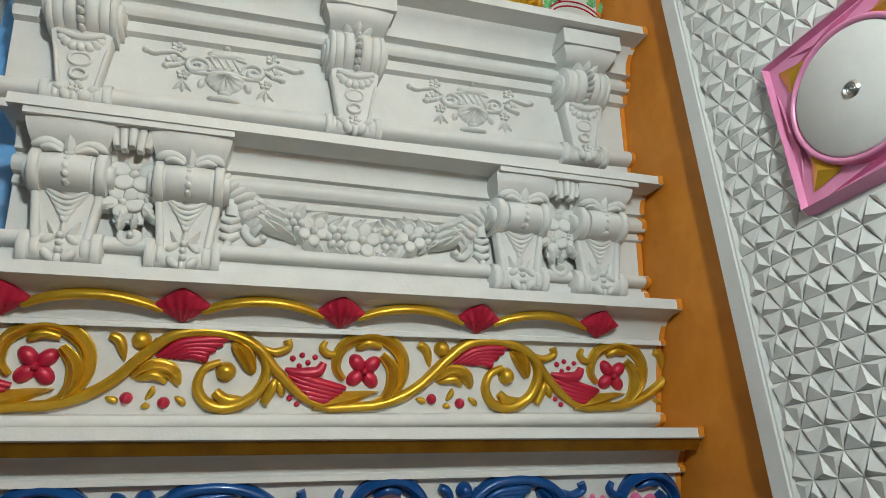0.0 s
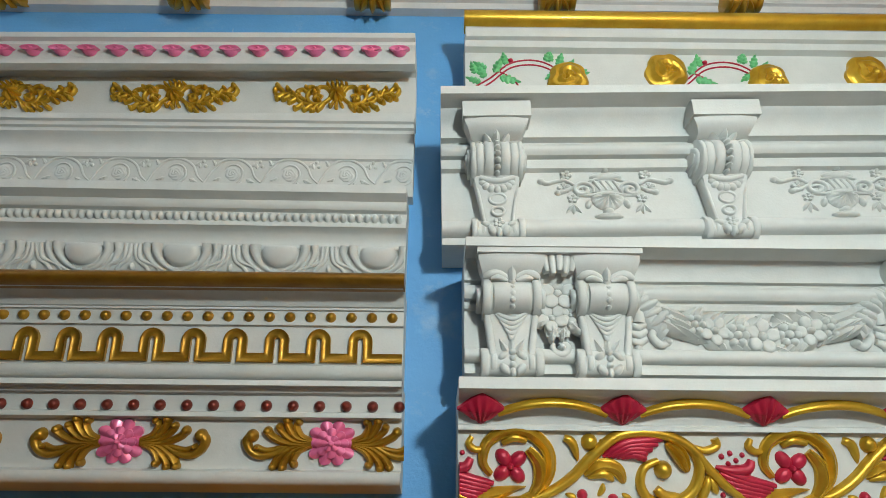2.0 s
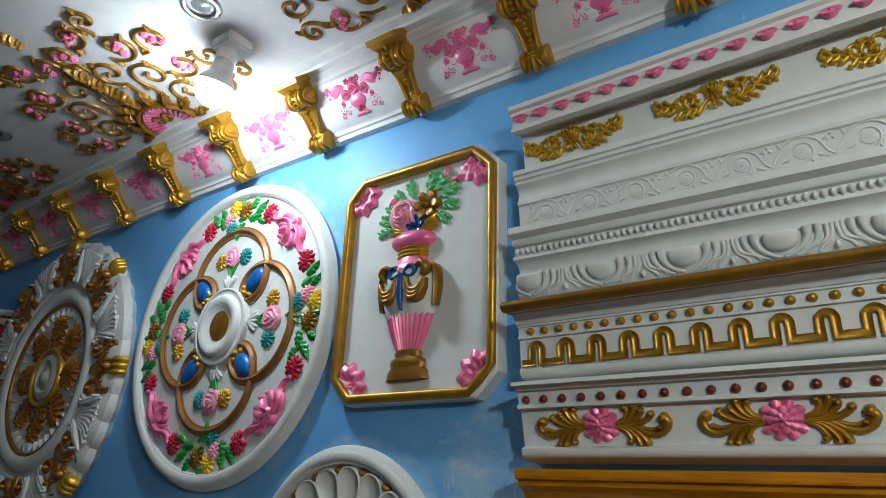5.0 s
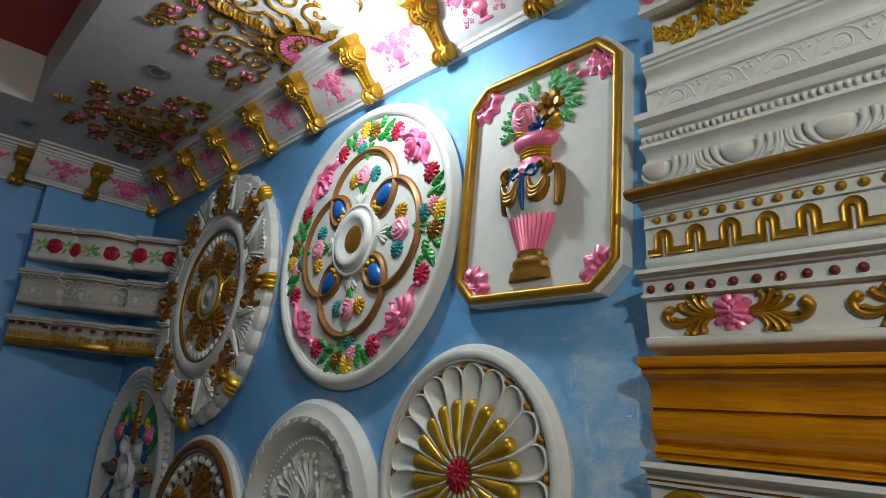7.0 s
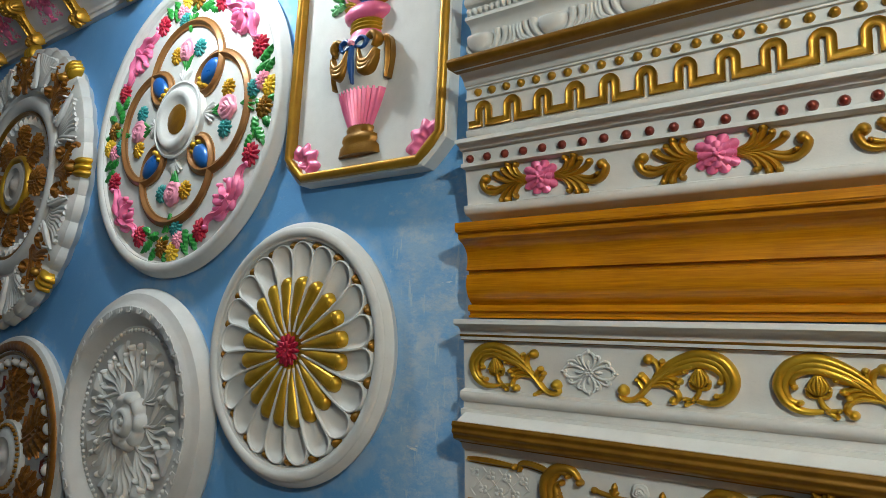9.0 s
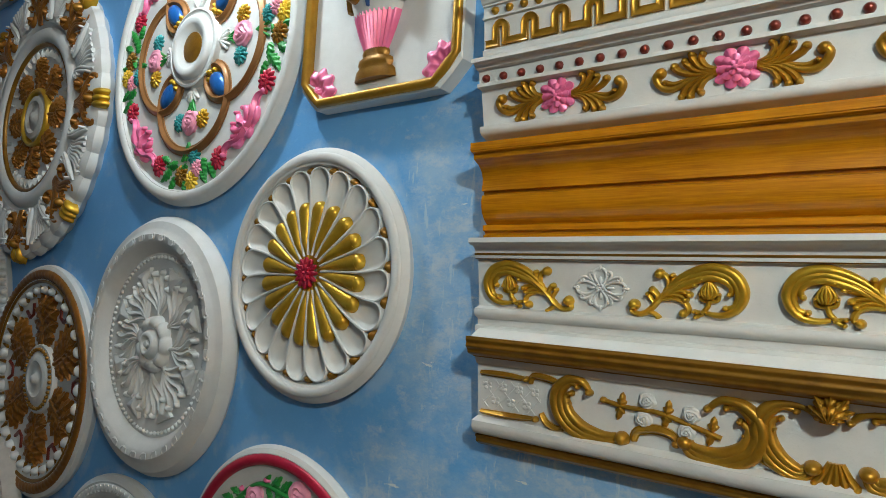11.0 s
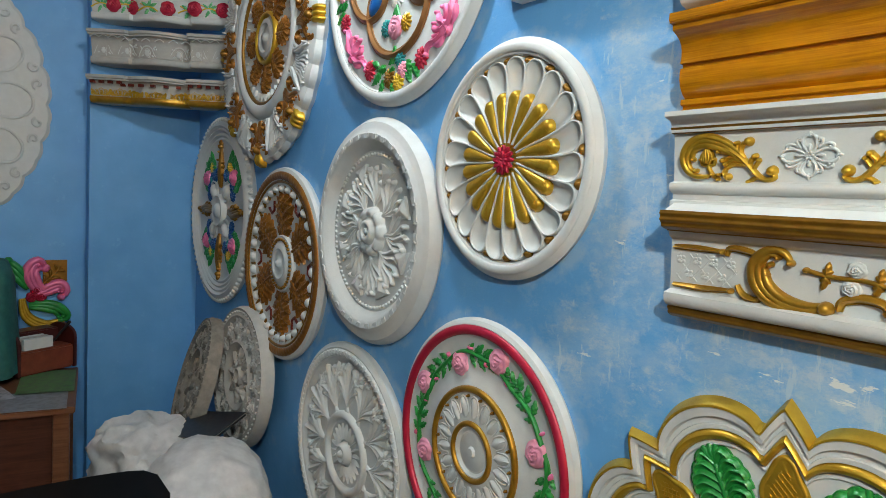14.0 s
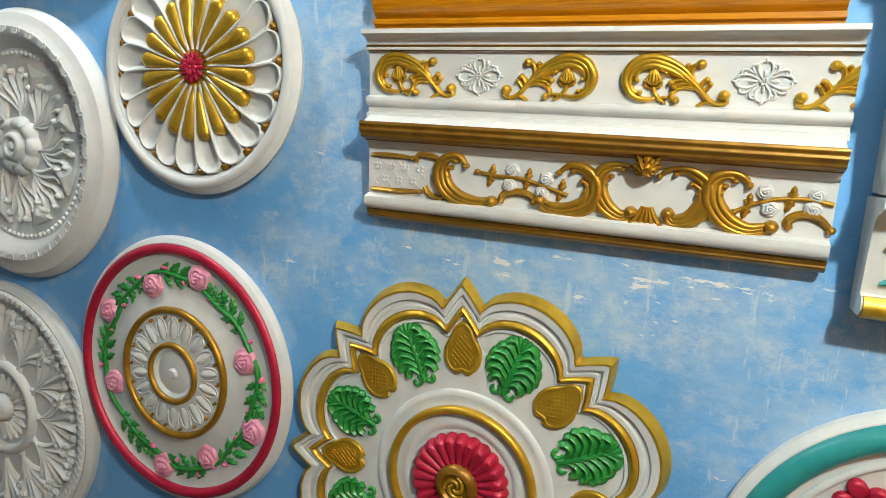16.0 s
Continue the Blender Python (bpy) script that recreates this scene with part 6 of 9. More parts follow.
for k in range(4):
    q, d = 90 * k, 45 + 90 * k
    at_polar(flower_rose, meshes(("blue_oval", SKY_BLUE, draw_blue_oval), ("gilt_clasp", GOLD, draw_oval_clasp)), d, 0.164, H0, d - 90, 1.22)
    at_polar(flower_rose, stems, q, 0.140, H0, q - 90)
    at_polar(flower_rose, bud_rose, q, 0.206, H0, q, 1.2)
    for side, kind in ((-1, "teal"), (1, "gold")):
        at_polar(flower_rose, daisy[kind], q + side * 15, 0.208, H0, 20 * k, 1.0)
    at_polar(flower_rose, stems, q, 0.262, H0, q - 90, 0.8)
    for off, r, kind, s in ((-4, 0.352, "brown", 1.15), (8, 0.338, "pink", 1.0), (4, 0.368, "yellow", 1.1), (6, 0.303, "teal", 1.0)):
        at_polar(flower_rose, daisy[kind], q + off, r, H0, 13 * k + off, s)
    for off, r, turn, s in ((13, 0.318, -8, 0.95), (17, 0.340, -20, 0.95), (11, 0.352, -30, 0.75), (-1, 0.366, 0, 0.6), (-9, 0.356, 20, 0.85), (-13, 0.338, 42, 0.95), (-8, 0.322, 80, 0.9), (0, 0.322, 60, 0.7), (-16, 0.322, 100, 0.75)):
        at_polar(flower_rose, single_leaf, q + off, r, H0, q + off - 90 - turn, s)
    for off in (-24, 24):
        at_polar(flower_rose, daisy["red"], q + off, 0.345, H0, off, 1.2)
    at_polar(flower_rose, pink_acanthus, d, 0.338, H0, d - 90, 1.0)


def draw_flower_hub(bm):
    lathe(bm, [(0.001, 0.014), (0.050, 0.014), (0.062, 0.024), (0.076, 0.028), (0.086, 0.024), (0.091, 0.014), (0.100, 0.013), (0.104, 0.017), (0.110, 0.015), (0.112, -0.002)], 64)


def draw_hub_palm(bm):
    for j in range(5):
        a = 90 + (j - 2) * 13
        stroke(bm, smooth([(0.006 * (j - 2), -0.004), (0.03 * math.cos(radians(a)), 0.022), ((0.056 - 0.006 * abs(j - 2)) * math.cos(radians(90 + (j - 2) * 20)), 0.054 - 0.008 * abs(j - 2))]), taper(0.004, 0.006, 0.003), 0.016)


def draw_gilt_button(bm):
    polar(bm, 0, 0, 0.042, lambda r, a: 0.016 + 0.004 * (1 - r * r), 5, 40)


spin(flower_rose, meshes(("hub_palm", WHITE, draw_hub_palm)), 4, 0.104, H0, 0)
at_polar(flower_rose, meshes(("hub", WHITE, draw_flower_hub), ("gilt_button", BRONZE, draw_gilt_button)), 0, 0, H0)

# large gilt medallion with scalloped edge
gilt_rose = medallion("large white medallion with scalloped edge and gilt leaves", -2.37, 2.344,
                      [(0.001, 0.030), (0.240, 0.030), (0.270, 0.040)] + ring_profile(0.300, 0.028, 0.020, 0.040) + [(0.335, 0.038), (0.345, 0.052), (0.470, 0.062), (0.505, 0.050), (0.517, 0.026), (0.512, -0.002)],
                      216, lambda r, h, a: (r * (1 - 0.022 * max(0, (r - 0.44) / 0.078) * (1 - abs(math.sin(18 * a)))), h * (1 - 0.12 * (1 - abs(math.sin(18 * a))) * (r > 0.44))))


def draw_shell_flute(k):
    a = (k - 3) * 11
    return lambda bm: stroke(bm, smooth([(0.010 * (k - 3) * 0.6, -0.052), (0.05 * math.sin(radians(a)) + 0.004, -0.012), (0.075 * math.sin(radians(a)) - 0.004, 0.022), (0.110 * math.sin(radians(a)), 0.060)]), taper(0.004, 0.0075, 0.0085), 0.022)


def draw_gilt_scroll(bm, sides):
    for s in sides:
        f = lambda *pts: [(s * u, v) for u, v in pts]
        plume(bm, smooth(f((0.004, -0.070), (0.006, -0.030), (0.022, 0.004), (0.050, 0.022), (0.076, 0.050), (0.066, 0.070))), 0.0150, 0.026, 3, curl=False)
        stroke(bm, f(*spiral(0.064, -0.038, 0.028, 0.007, 120, 470, 20)), taper(0.007, 0.0115, 0.006), 0.026, 1)
        dome(bm, s * 0.064, -0.038, 0.0105, 0.0105, 0.027)
        leaf(bm, s * 0.014, 0.020, 90 - s * 8, 0.050, 0.034, 0.022, 3)
        leaf(bm, s * 0.070, -0.004, 90 - s * 52, 0.044, 0.030, 0.020, 3)


def draw_gilt_knob(bm):
    for s in (-1, 0, 1):
        dome(bm, s * 0.020, 0, 0.015, 0.036, 0.034)


spin(gilt_rose, meshes(*[("shell_flute", WHITE, draw_shell_flute(k)) for k in range(7)]), 8, 0.415, 0.052, 90 + 22.5)


def draw_shell_rib(s):
    def draw(bm):
        plume(bm, [(s * u, v) for u, v in smooth([(0.030, -0.060), (0.046, -0.020), (0.070, 0.020), (0.086, 0.056)])], 0.011, 0.026, 2, curl=False)
        stroke(bm, [(s * u, v) for u, v in spiral(0.050, -0.052, 0.016, 0.004, 60, 420, 14)], 0.006, 0.024)
    return draw


spin(gilt_rose, meshes(("shell_rib", WHITE, draw_shell_rib(-1)), ("shell_rib", WHITE, draw_shell_rib(1))), 8, 0.412, 0.060, 90 + 22.5)
spin(gilt_rose, meshes(("gilt_scroll", RUSSET, lambda bm: draw_gilt_scroll(bm, (-1,))), ("gilt_scroll", RUSSET, lambda bm: draw_gilt_scroll(bm, (1,))), ("gilt_boss", BRONZE, lambda bm: dome(bm, 0, 0.052, 0.018, 0.020, 0.034))), 8, 0.410, 0.050, 90, 0, 1.0)
spin(gilt_rose, meshes(("gilt_knob", GOLD, draw_gilt_knob)), 8, 0.498, 0.034, 90)
hoop(gilt_rose, "gilt_ring", BRONZE, 0.268, 0.008, 0.010, 0.039)


def draw_flute(bm):
    leaf(bm, 0, -0.014, 90, 0.030, 0.014, 0.014, 0)


spin(gilt_rose, meshes(("flute", WHITE, draw_flute)), 40, 0.240, 0.030)


def acanthus_parts(foot, tall, half, name):
    """A broad leaf: toothed lobes in pairs along a rib, and one at the tip."""
    def one(v, a, n, w, high):
        return lambda bm: leaf(bm, 0, v, a, n, w, high, 4, bend=-(90 - a) * 0.30, cols=8)
    lobes = []
    for k, (at, far, a) in enumerate(((0.04, 0.80, 62), (0.20, 1.05, 54), (0.38, 1.15, 48), (0.56, 1.00, 40), (0.70, 0.72, 28))):
        for side in (-1, 1):
            lobes.append((name, RUSSET, one(foot + tall * at, 90 - side * a, half * far, half * 0.74, 0.014 + 0.002 * k)))
    lobes.append((name, RUSSET, one(foot + tall * 0.62, 90, tall * 0.40, half * 0.62, 0.024)))
    lobes.append(("rib", RUSSET, lambda bm: stroke(bm, smooth([(0, foot), (0.003, foot + tall * 0.4), (0, foot + tall * 0.85)]), taper(0.009, 0.008, 0.004), 0.023)))
    return meshes(*lobes)


spin(gilt_rose, acanthus_parts(-0.060, 0.118, 0.058, "acanthus_lobe"), 8, 0.165, 0.030)
hoop(gilt_rose, "gilt_ring", GOLD, 0.100, 0.010, 0.018, 0.032)
part("hub", lathe(bmesh.new(), [(0.001, 0.058), (0.016, 0.055), (0.024, 0.044), (0.050, 0.040), (0.060, 0.050), (0.078, 0.046), (0.086, 0.028)], 48), OLD_PLASTER, gilt_rose, m=face(0, 0, 0))

# plain white medallion with leaf whorls
white_rose = medallion("plain white medallion with leaf whorls and beaded ring", -1.478, 1.608,
                       [(0.001, 0.016), (0.215, 0.016), (0.228, 0.020), (0.250, 0.021), (0.264, 0.036), (0.276, 0.050), (0.284, 0.055), (0.300, 0.056), (0.312, 0.048), (0.318, 0.045), (0.336, 0.040), (0.352, 0.018), (0.358, -0.002)])


def draw_rope_tab(bm):
    # a raised dash with a curled end
    slab(bm, -0.013, 0.006, -0.0075, 0.0075, -0.004, 0.0075)
    stroke(bm, smooth([(-0.012, -0.006), (0.004, -0.006), (0.013, 0.000), (0.012, 0.007), (0.004, 0.008)]), taper(0.003, 0.0050, 0.003), 0.010)


def draw_round_bead(bm):
    dome(bm, 0, 0, 0.0068, 0.0068, 0.008, 0, 10, 3)


def draw_whorl(bm):
    for k in range(6):
        a = 90 + (k - 2.5) * 17
        far = 0.104 - 0.007 * abs(k - 2.5)
        c, d = math.cos(radians(a)), math.sin(radians(a))
        line = smooth([(0.002 * (k - 2.5), -0.052), (0.4 * far * c + 0.007, -0.052 + 0.42 * far * d), (0.8 * far * c - 0.004, -0.052 + 0.80 * far * d), (far * c + 0.002, -0.052 + far * d)])
        stroke(bm, line, lambda s: 0.0036 + 0.0052 * s - 0.0030 * max(0, s - 0.8) * 5, 0.012 + 0.008 * (k % 2), 1)
        dome(bm, *line[-2], 0.0090, 0.0068, 0.013 + 0.006 * (k % 2), a)
    stroke(bm, [(0, -0.06), (0, 0.02)], taper(0.006, 0.007, 0.003), 0.026)


def draw_point(bm):
    # a flat triangular ray with a ridge
    polar(bm, 0, 0, lambda a: 0.042 * math.cos(math.pi / 3) / math.cos((a - math.pi / 2 + math.pi / 3) % (TAU / 3) - math.pi / 3), lambda r, a: 0.010 + 0.010 * (1 - r), 3, 36)


spin(white_rose, meshes(("rope_tab", WHITE, draw_rope_tab)), 36, 0.292, 0.050)
spin(white_rose, meshes(("bead", WHITE, draw_round_bead)), 84, 0.239, 0.019)
spin(white_rose, meshes(("leaf_whorl", WHITE, draw_whorl)), 8, 0.138, 0.016, 90, 7, 1.22)
spin(white_rose, meshes(("star_point", WHITE, draw_point)), 8, 0.190, 0.016, 90 + 22.5)
part("hub", lathe(bmesh.new(), [(0.001, 0.050), (0.008, 0.049), (0.011, 0.041), (0.016, 0.040), (0.020, 0.048), (0.027, 0.050), (0.034, 0.046), (0.038, 0.036), (0.044, 0.034), (0.052, 0.041), (0.062, 0.042), (0.071, 0.036), (0.077, 0.026), (0.080, 0.014)], 96, lambda r, h, a: (r * (1 - 0.09 * max(0, (r - 0.040) / 0.04) * (1 - abs(math.cos(4.5 * a)) ** 0.5)), h - 0.007 * max(0, min(1, (r - 0.040) / 0.02)) * (1 - abs(math.cos(4.5 * a)) ** 0.5))), WHITE, white_rose, m=face(0, 0, 0))

# bronze leaves and rope edge
bronze_rose = medallion("white medallion with bronze leaves and bronze rope edge", -2.170, 1.430,
                        [(0.001, 0.016), (0.270, 0.016), (0.290, 0.024), (0.312, 0.034), (0.335, 0.042), (0.365, 0.040), (0.380, 0.034), (0.384, 0.020), (0.385, -0.002)])
hoop(bronze_rose, "bronze_rope", RUSSET, 0.350, 0.017, 0.011, 0.038, "bronze rope edge", lambda r, h, a: (r, h + 0.002 * math.sin(90 * a + 900 * r)), 240)
hoop(bronze_rose, "bronze_band", BRONZE, 0.327, 0.006, 0.006, 0.038)


def draw_egg_bead(bm):
    dome(bm, 0, 0, 0.021, 0.015, 0.020, 0, 16, 5)


def draw_egg_gap(bm):
    stroke(bm, [(0, -0.016), (0, 0.016)], taper(0.005, 0.004, 0.006), 0.013)


spin(bronze_rose, meshes(("egg", WHITE, draw_egg_bead)), 32, 0.298, 0.026)
spin(bronze_rose, meshes(("bronze_dart", BRONZE, draw_egg_gap)), 32, 0.298, 0.026, 90 + 360 / 64)


def draw_leaf_curl(side):
    return lambda bm: stroke(bm, [(side * u, v) for u, v in spiral(0.028, -0.064, 0.020, 0.006, 100, 420, 14)], 0.006, 0.020)


def draw_chevron(bm):
    stroke(bm, [(-0.022, 0.02), (-0.010, -0.004), (0.010, -0.004), (0.022, 0.02)], 0.0045, 0.008)


spin(bronze_rose, acanthus_parts(-0.084, 0.160, 0.092, "bronze_lobe") + meshes(("leaf_curl", RUSSET, draw_leaf_curl(-1)), ("leaf_curl", RUSSET, draw_leaf_curl(1))), 6, 0.200, 0.016)
spin(bronze_rose, meshes(("chevron", DARK_RED, draw_chevron)), 6, 0.240, 0.016, 90 + 30, 0, 1.4)
spin(bronze_rose, meshes(("bronze_bead", BRONZE, draw_round_bead)), 36, 0.098, 0.030)
part("hub", lathe(bmesh.new(), [(0.001, 0.050), (0.012, 0.048), (0.020, 0.036), (0.050, 0.032), (0.060, 0.040), (0.080, 0.036), (0.090, 0.028), (0.112, 0.030), (0.120, 0.014)], 56), WHITE, bronze_rose, m=face(0, 0, 0))

# painted posies
posy_rose = medallion("grey-white medallion with painted posies and beaded edge", -2.958, 1.607,
                      [(0.001, 0.020), (0.330, 0.020)] + [p for j in range(4) for p in ((0.340 + 0.022 * j, 0.024 + 0.005 * j), (0.350 + 0.022 * j, 0.031 + 0.005 * j), (0.360 + 0.022 * j, 0.026 + 0.005 * j))] + [(0.440, 0.036), (0.455, 0.022), (0.457, -0.002)])
spin(posy_rose, meshes(("edge_bead", WHITE, lambda bm: dome(bm, 0, 0, 0.013, 0.015, 0.014))), 84, 0.445, 0.028)
posy_spoke = meshes(("bronze_spoke", BRONZE, lambda bm: (plume(bm, smooth([(0, -0.10), (0.004, -0.02), (-0.004, 0.05), (0, 0.10)]), 0.020, 0.026, 3), frond(bm, smooth([(0, -0.06), (0, 0.03)]), 0.040, 0.020, 3), dome(bm, 0, 0.118, 0.012, 0.020, 0.018))))
oval_boss = meshes(("oval_boss", WHITE, lambda bm: (dome(bm, 0, 0, 0.030, 0.046, 0.026, 0, 20, 5), stroke(bm, [(0.042 * math.cos(TAU * i / 24), 0.058 * math.sin(TAU * i / 24)) for i in range(24)], 0.006, 0.014, closed=True))))
posy_rose_bloom = meshes(("pink_rose", PINK, lambda bm: rose(bm, 0, 0, 0.040, 0.026)))
blue_bloom = meshes(("blue_flower", BLUE, draw_daisy))
for k in range(4):
    q, d = 90 * k, 45 + 90 * k
    at_polar(posy_rose, posy_spoke, q, 0.215, 0.020, q - 90)
    at_polar(posy_rose, oval_boss, d, 0.132, 0.020, d - 90)
    for off, r, size in ((-20, 0.195, 1.3), (-9, 0.212, 1.5), (12, 0.205, 1.4), (22, 0.188, 1.2)):
        at_polar(posy_rose, blue_bloom, d + off, r, 0.020, 31 * k + off, size)
    at_polar(posy_rose, posy_rose_bloom, d + (7 if k % 2 else -6), 0.258, 0.022, 50 * k)
    at_polar(posy_rose, daisy["yellow"], d + (-12 if k % 2 else 13), 0.252, 0.020, k * 20, 1.3)
    at_polar(posy_rose, daisy["teal"], d + (-4 if k % 2 else 4), 0.210, 0.022, k * 20, 1.0)
    for off, r, turn in ((-22, 0.240, -60), (22, 0.240, 60), (0, 0.298, 0), (-13, 0.290, -30), (13, 0.288, 30), (19, 0.268, 50), (-18, 0.272, -50)):
        at_polar(posy_rose, three_leaves, d + off, r, 0.020, d - 90 - turn, 1.0)
part("hub", lathe(bmesh.new(), [(0.001, 0.056), (0.030, 0.050), (0.040, 0.036), (0.060, 0.036), (0.074, 0.044), (0.086, 0.018)], 40), WHITE, posy_rose, m=face(0, 0, 0))

# radiating acanthus, rope edge
fan_rose = medallion("plain white medallion with radiating acanthus leaves and rope edge", -1.582, 0.859,
                     [(0.001, 0.020), (0.140, 0.022), (0.300, 0.016), (0.312, 0.030), (0.322, 0.034)] + ring_profile(0.336, 0.012, 0.008, 0.034) + [(0.354, 0.036), (0.370, 0.026), (0.377, -0.002)])


def draw_twist(bm):
    stroke(bm, [(-0.008, -0.008), (0.008, 0.008)], 0.0045, 0.007)


def draw_fan_leaf(bm):
    for k in range(7):
        far = 0.166 - 0.014 * abs(k - 3)
        a, b = radians(90 + (k - 3) * 7), radians(90 + (k - 3) * 13)
        line = smooth([(0.004 * (k - 3), -0.078), (0.5 * far * math.cos(a), -0.078 + 0.5 * far * math.sin(a)), (far * math.cos(b) * 0.92, -0.078 + far * math.sin(b) * 0.92), (far * math.cos(b) + 0.004 * (k - 3), -0.078 + far * math.sin(b))])
        stroke(bm, line, lambda s: 0.0052 + 0.0080 * s, 0.012 + 0.005 * (k % 2), 1)
        dome(bm, *line[-1], 0.0105, 0.0105, 0.012 + 0.003 * (k % 2))
        if k not in (0, 6):
            dome(bm, line[-4][0] + 0.010 * (1 if k > 3 else -1), line[-4][1], 0.008, 0.008, 0.010)


def draw_fan_sprig(bm):
    for a in (50, 90, 130):
        leaf(bm, 0, -0.02, a, 0.048, 0.022, 0.014, 3)
    dome(bm, 0, -0.022, 0.009, 0.009, 0.016)


spin(fan_rose, meshes(("rope_twist", WHITE, draw_twist)), 96, 0.336, 0.036)
spin(fan_rose, meshes(("acanthus_leaf", WHITE, draw_fan_leaf)), 12, 0.212, 0.018)
spin(fan_rose, meshes(("sprig", WHITE, draw_fan_sprig)), 12, 0.278, 0.017, 90 + 15)
hoop(fan_rose, "ring", WHITE, 0.126, 0.015, 0.017, 0.022)
spin(fan_rose, meshes(("flute", WHITE, lambda bm: leaf(bm, 0, -0.026, 90, 0.052, 0.017, 0.012, 0))), 22, 0.072, 0.021)
part("hub", lathe(bmesh.new(), [(0.001, 0.054), (0.008, 0.052), (0.014, 0.042), (0.026, 0.046), (0.034, 0.040), (0.040, 0.022)], 36), WHITE, fan_rose, m=face(0, 0, 0))

# red rim and garden of pink roses
garden_rose = medallion("white medallion with red rim and ring of pink roses", -0.920, 1.100,
                        [(0.001, 0.034), (0.052, 0.034), (0.060, 0.040), (0.094, 0.038), (0.148, 0.036), (0.168, 0.034), (0.180, 0.028), (0.276, 0.024), (0.284, 0.028), (0.316, 0.034), (0.326, 0.028), (0.332, 0.014), (0.333, -0.002)])
hoop(garden_rose, "red_rim", RED, 0.302, 0.0130, 0.012, 0.030, "red painted rim")
hoop(garden_rose, "gilt_ring", OLD_GOLD, 0.155, 0.0085, 0.010, 0.036)
hoop(garden_rose, "gilt_ring", OLD_GOLD, 0.070, 0.0075, 0.010, 0.038)
spin(garden_rose, meshes(("scallop_petal", WHITE, lambda bm: (leaf(bm, 0, -0.026, 90, 0.054, 0.034, 0.009, 0), stroke(bm, smooth([(-0.015, -0.016), (-0.014, 0.014), (0, 0.026), (0.014, 0.014), (0.015, -0.016)]), 0.0025, 0.008)))), 18, 0.112, 0.036)
spin(garden_rose, meshes(("gilt_dot", BRONZE, lambda bm: dome(bm, 0, 0, 0.004, 0.004, 0.008))), 18, 0.138, 0.038, 90 + 10)
part("hub", lathe(bmesh.new(), [(0.001, 0.044), (0.010, 0.044), (0.014, 0.038), (0.040, 0.037), (0.050, 0.033)], 36), WHITE, garden_rose, m=face(0, 0, 0))


def draw_vine_ring(bm):
    pts = []
    for i in range(200):
        a = TAU * i / 200
        r = 0.236 + 0.009 * math.sin(4 * a + 0.6) + 0.003 * math.sin(11 * a)
        pts.append((r * math.cos(a), r * math.sin(a)))
    stroke(bm, pts, 0.0054, 0.010, closed=True)
    stroke(bm, [(u * (1 + 0.022 * math.sin(9 * TAU * i / 200)), v * (1 + 0.022 * math.sin(9 * TAU * i / 200))) for i, (u, v) in enumerate(pts)], 0.0026, 0.007, closed=True)


def draw_rose_leaves(bm):
    # toothed leaves in pairs along a short piece of the stem
    for k, (v, s) in enumerate(((-0.034, 0.030), (-0.008, 0.036), (0.020, 0.034))):
        for side in (-1, 1):
            leaf(bm, side * 0.002, v + 0.006 * side, 90 - side * (52 - 6 * k), s, s * 0.62, 0.009, 3)
    leaf(bm, 0, 0.032, 96, 0.026, 0.014, 0.008, 3)


at_polar(garden_rose, meshes(("green_vine", GREEN, draw_vine_ring)), 0, 0, 0.026)
rose_leaves, small_bud = meshes(("leaf_sprig", GREEN, draw_rose_leaves)), meshes(("bud", PINK, lambda bm: dome(bm, 0, 0, 0.010, 0.006, 0.010)))
for k, (a, leaf_a) in enumerate(((110, 91), (74, 46), (18, -3), (-22, -42), (-62, -80), (-99, -130), (-162, 175), (152, 131))):
    at_polar(garden_rose, bud_rose, a, 0.219 if k % 2 == 0 else 0.252, 0.025, 31 * k, 1.08)
    at_polar(garden_rose, rose_leaves, leaf_a, 0.238, 0.025, leaf_a + (0 if k % 2 else 180), 1.15)
    at_polar(garden_rose, rose_leaves, leaf_a + (14 if k % 2 else -13), 0.238, 0.025, leaf_a + (14 if k % 2 else 167), 0.70)
    at_polar(garden_rose, small_bud, a - 11, 0.256 if k % 2 == 0 else 0.222, 0.025, a + 60, 1.0)
    at_polar(garden_rose, small_bud, a + 10, 0.250 if k % 2 == 0 else 0.226, 0.025, a + 20, 0.8)


# lobed medallion
def lobe_reach(a, size=1.0):
    """Eight round lobes with a spike between each two."""
    d = abs((math.degrees(a) + 22.5 - 3.2) % 45 - 22.5)
    if d < 6.5:
        return size * (0.417 - 0.055 * d / 6.5)
    return size * (0.362 + 0.053 * math.sin(math.pi / 2 * (d - 6.5) / 16.0) ** 0.55)


def lobed(bm, steps, around=360):
    last = None
    for size, h in steps:
        ring = [bm.verts.new((lobe_reach(TAU * k / around, size) * math.cos(TAU * k / around), lobe_reach(TAU * k / around, size) * math.sin(TAU * k / around), h)) for k in range(around)]
        if last:
            for k in range(around):
                q = (k + 1) % around
                bm.faces.new((last[k], ring[k], ring[q], last[q]))
        last = ring


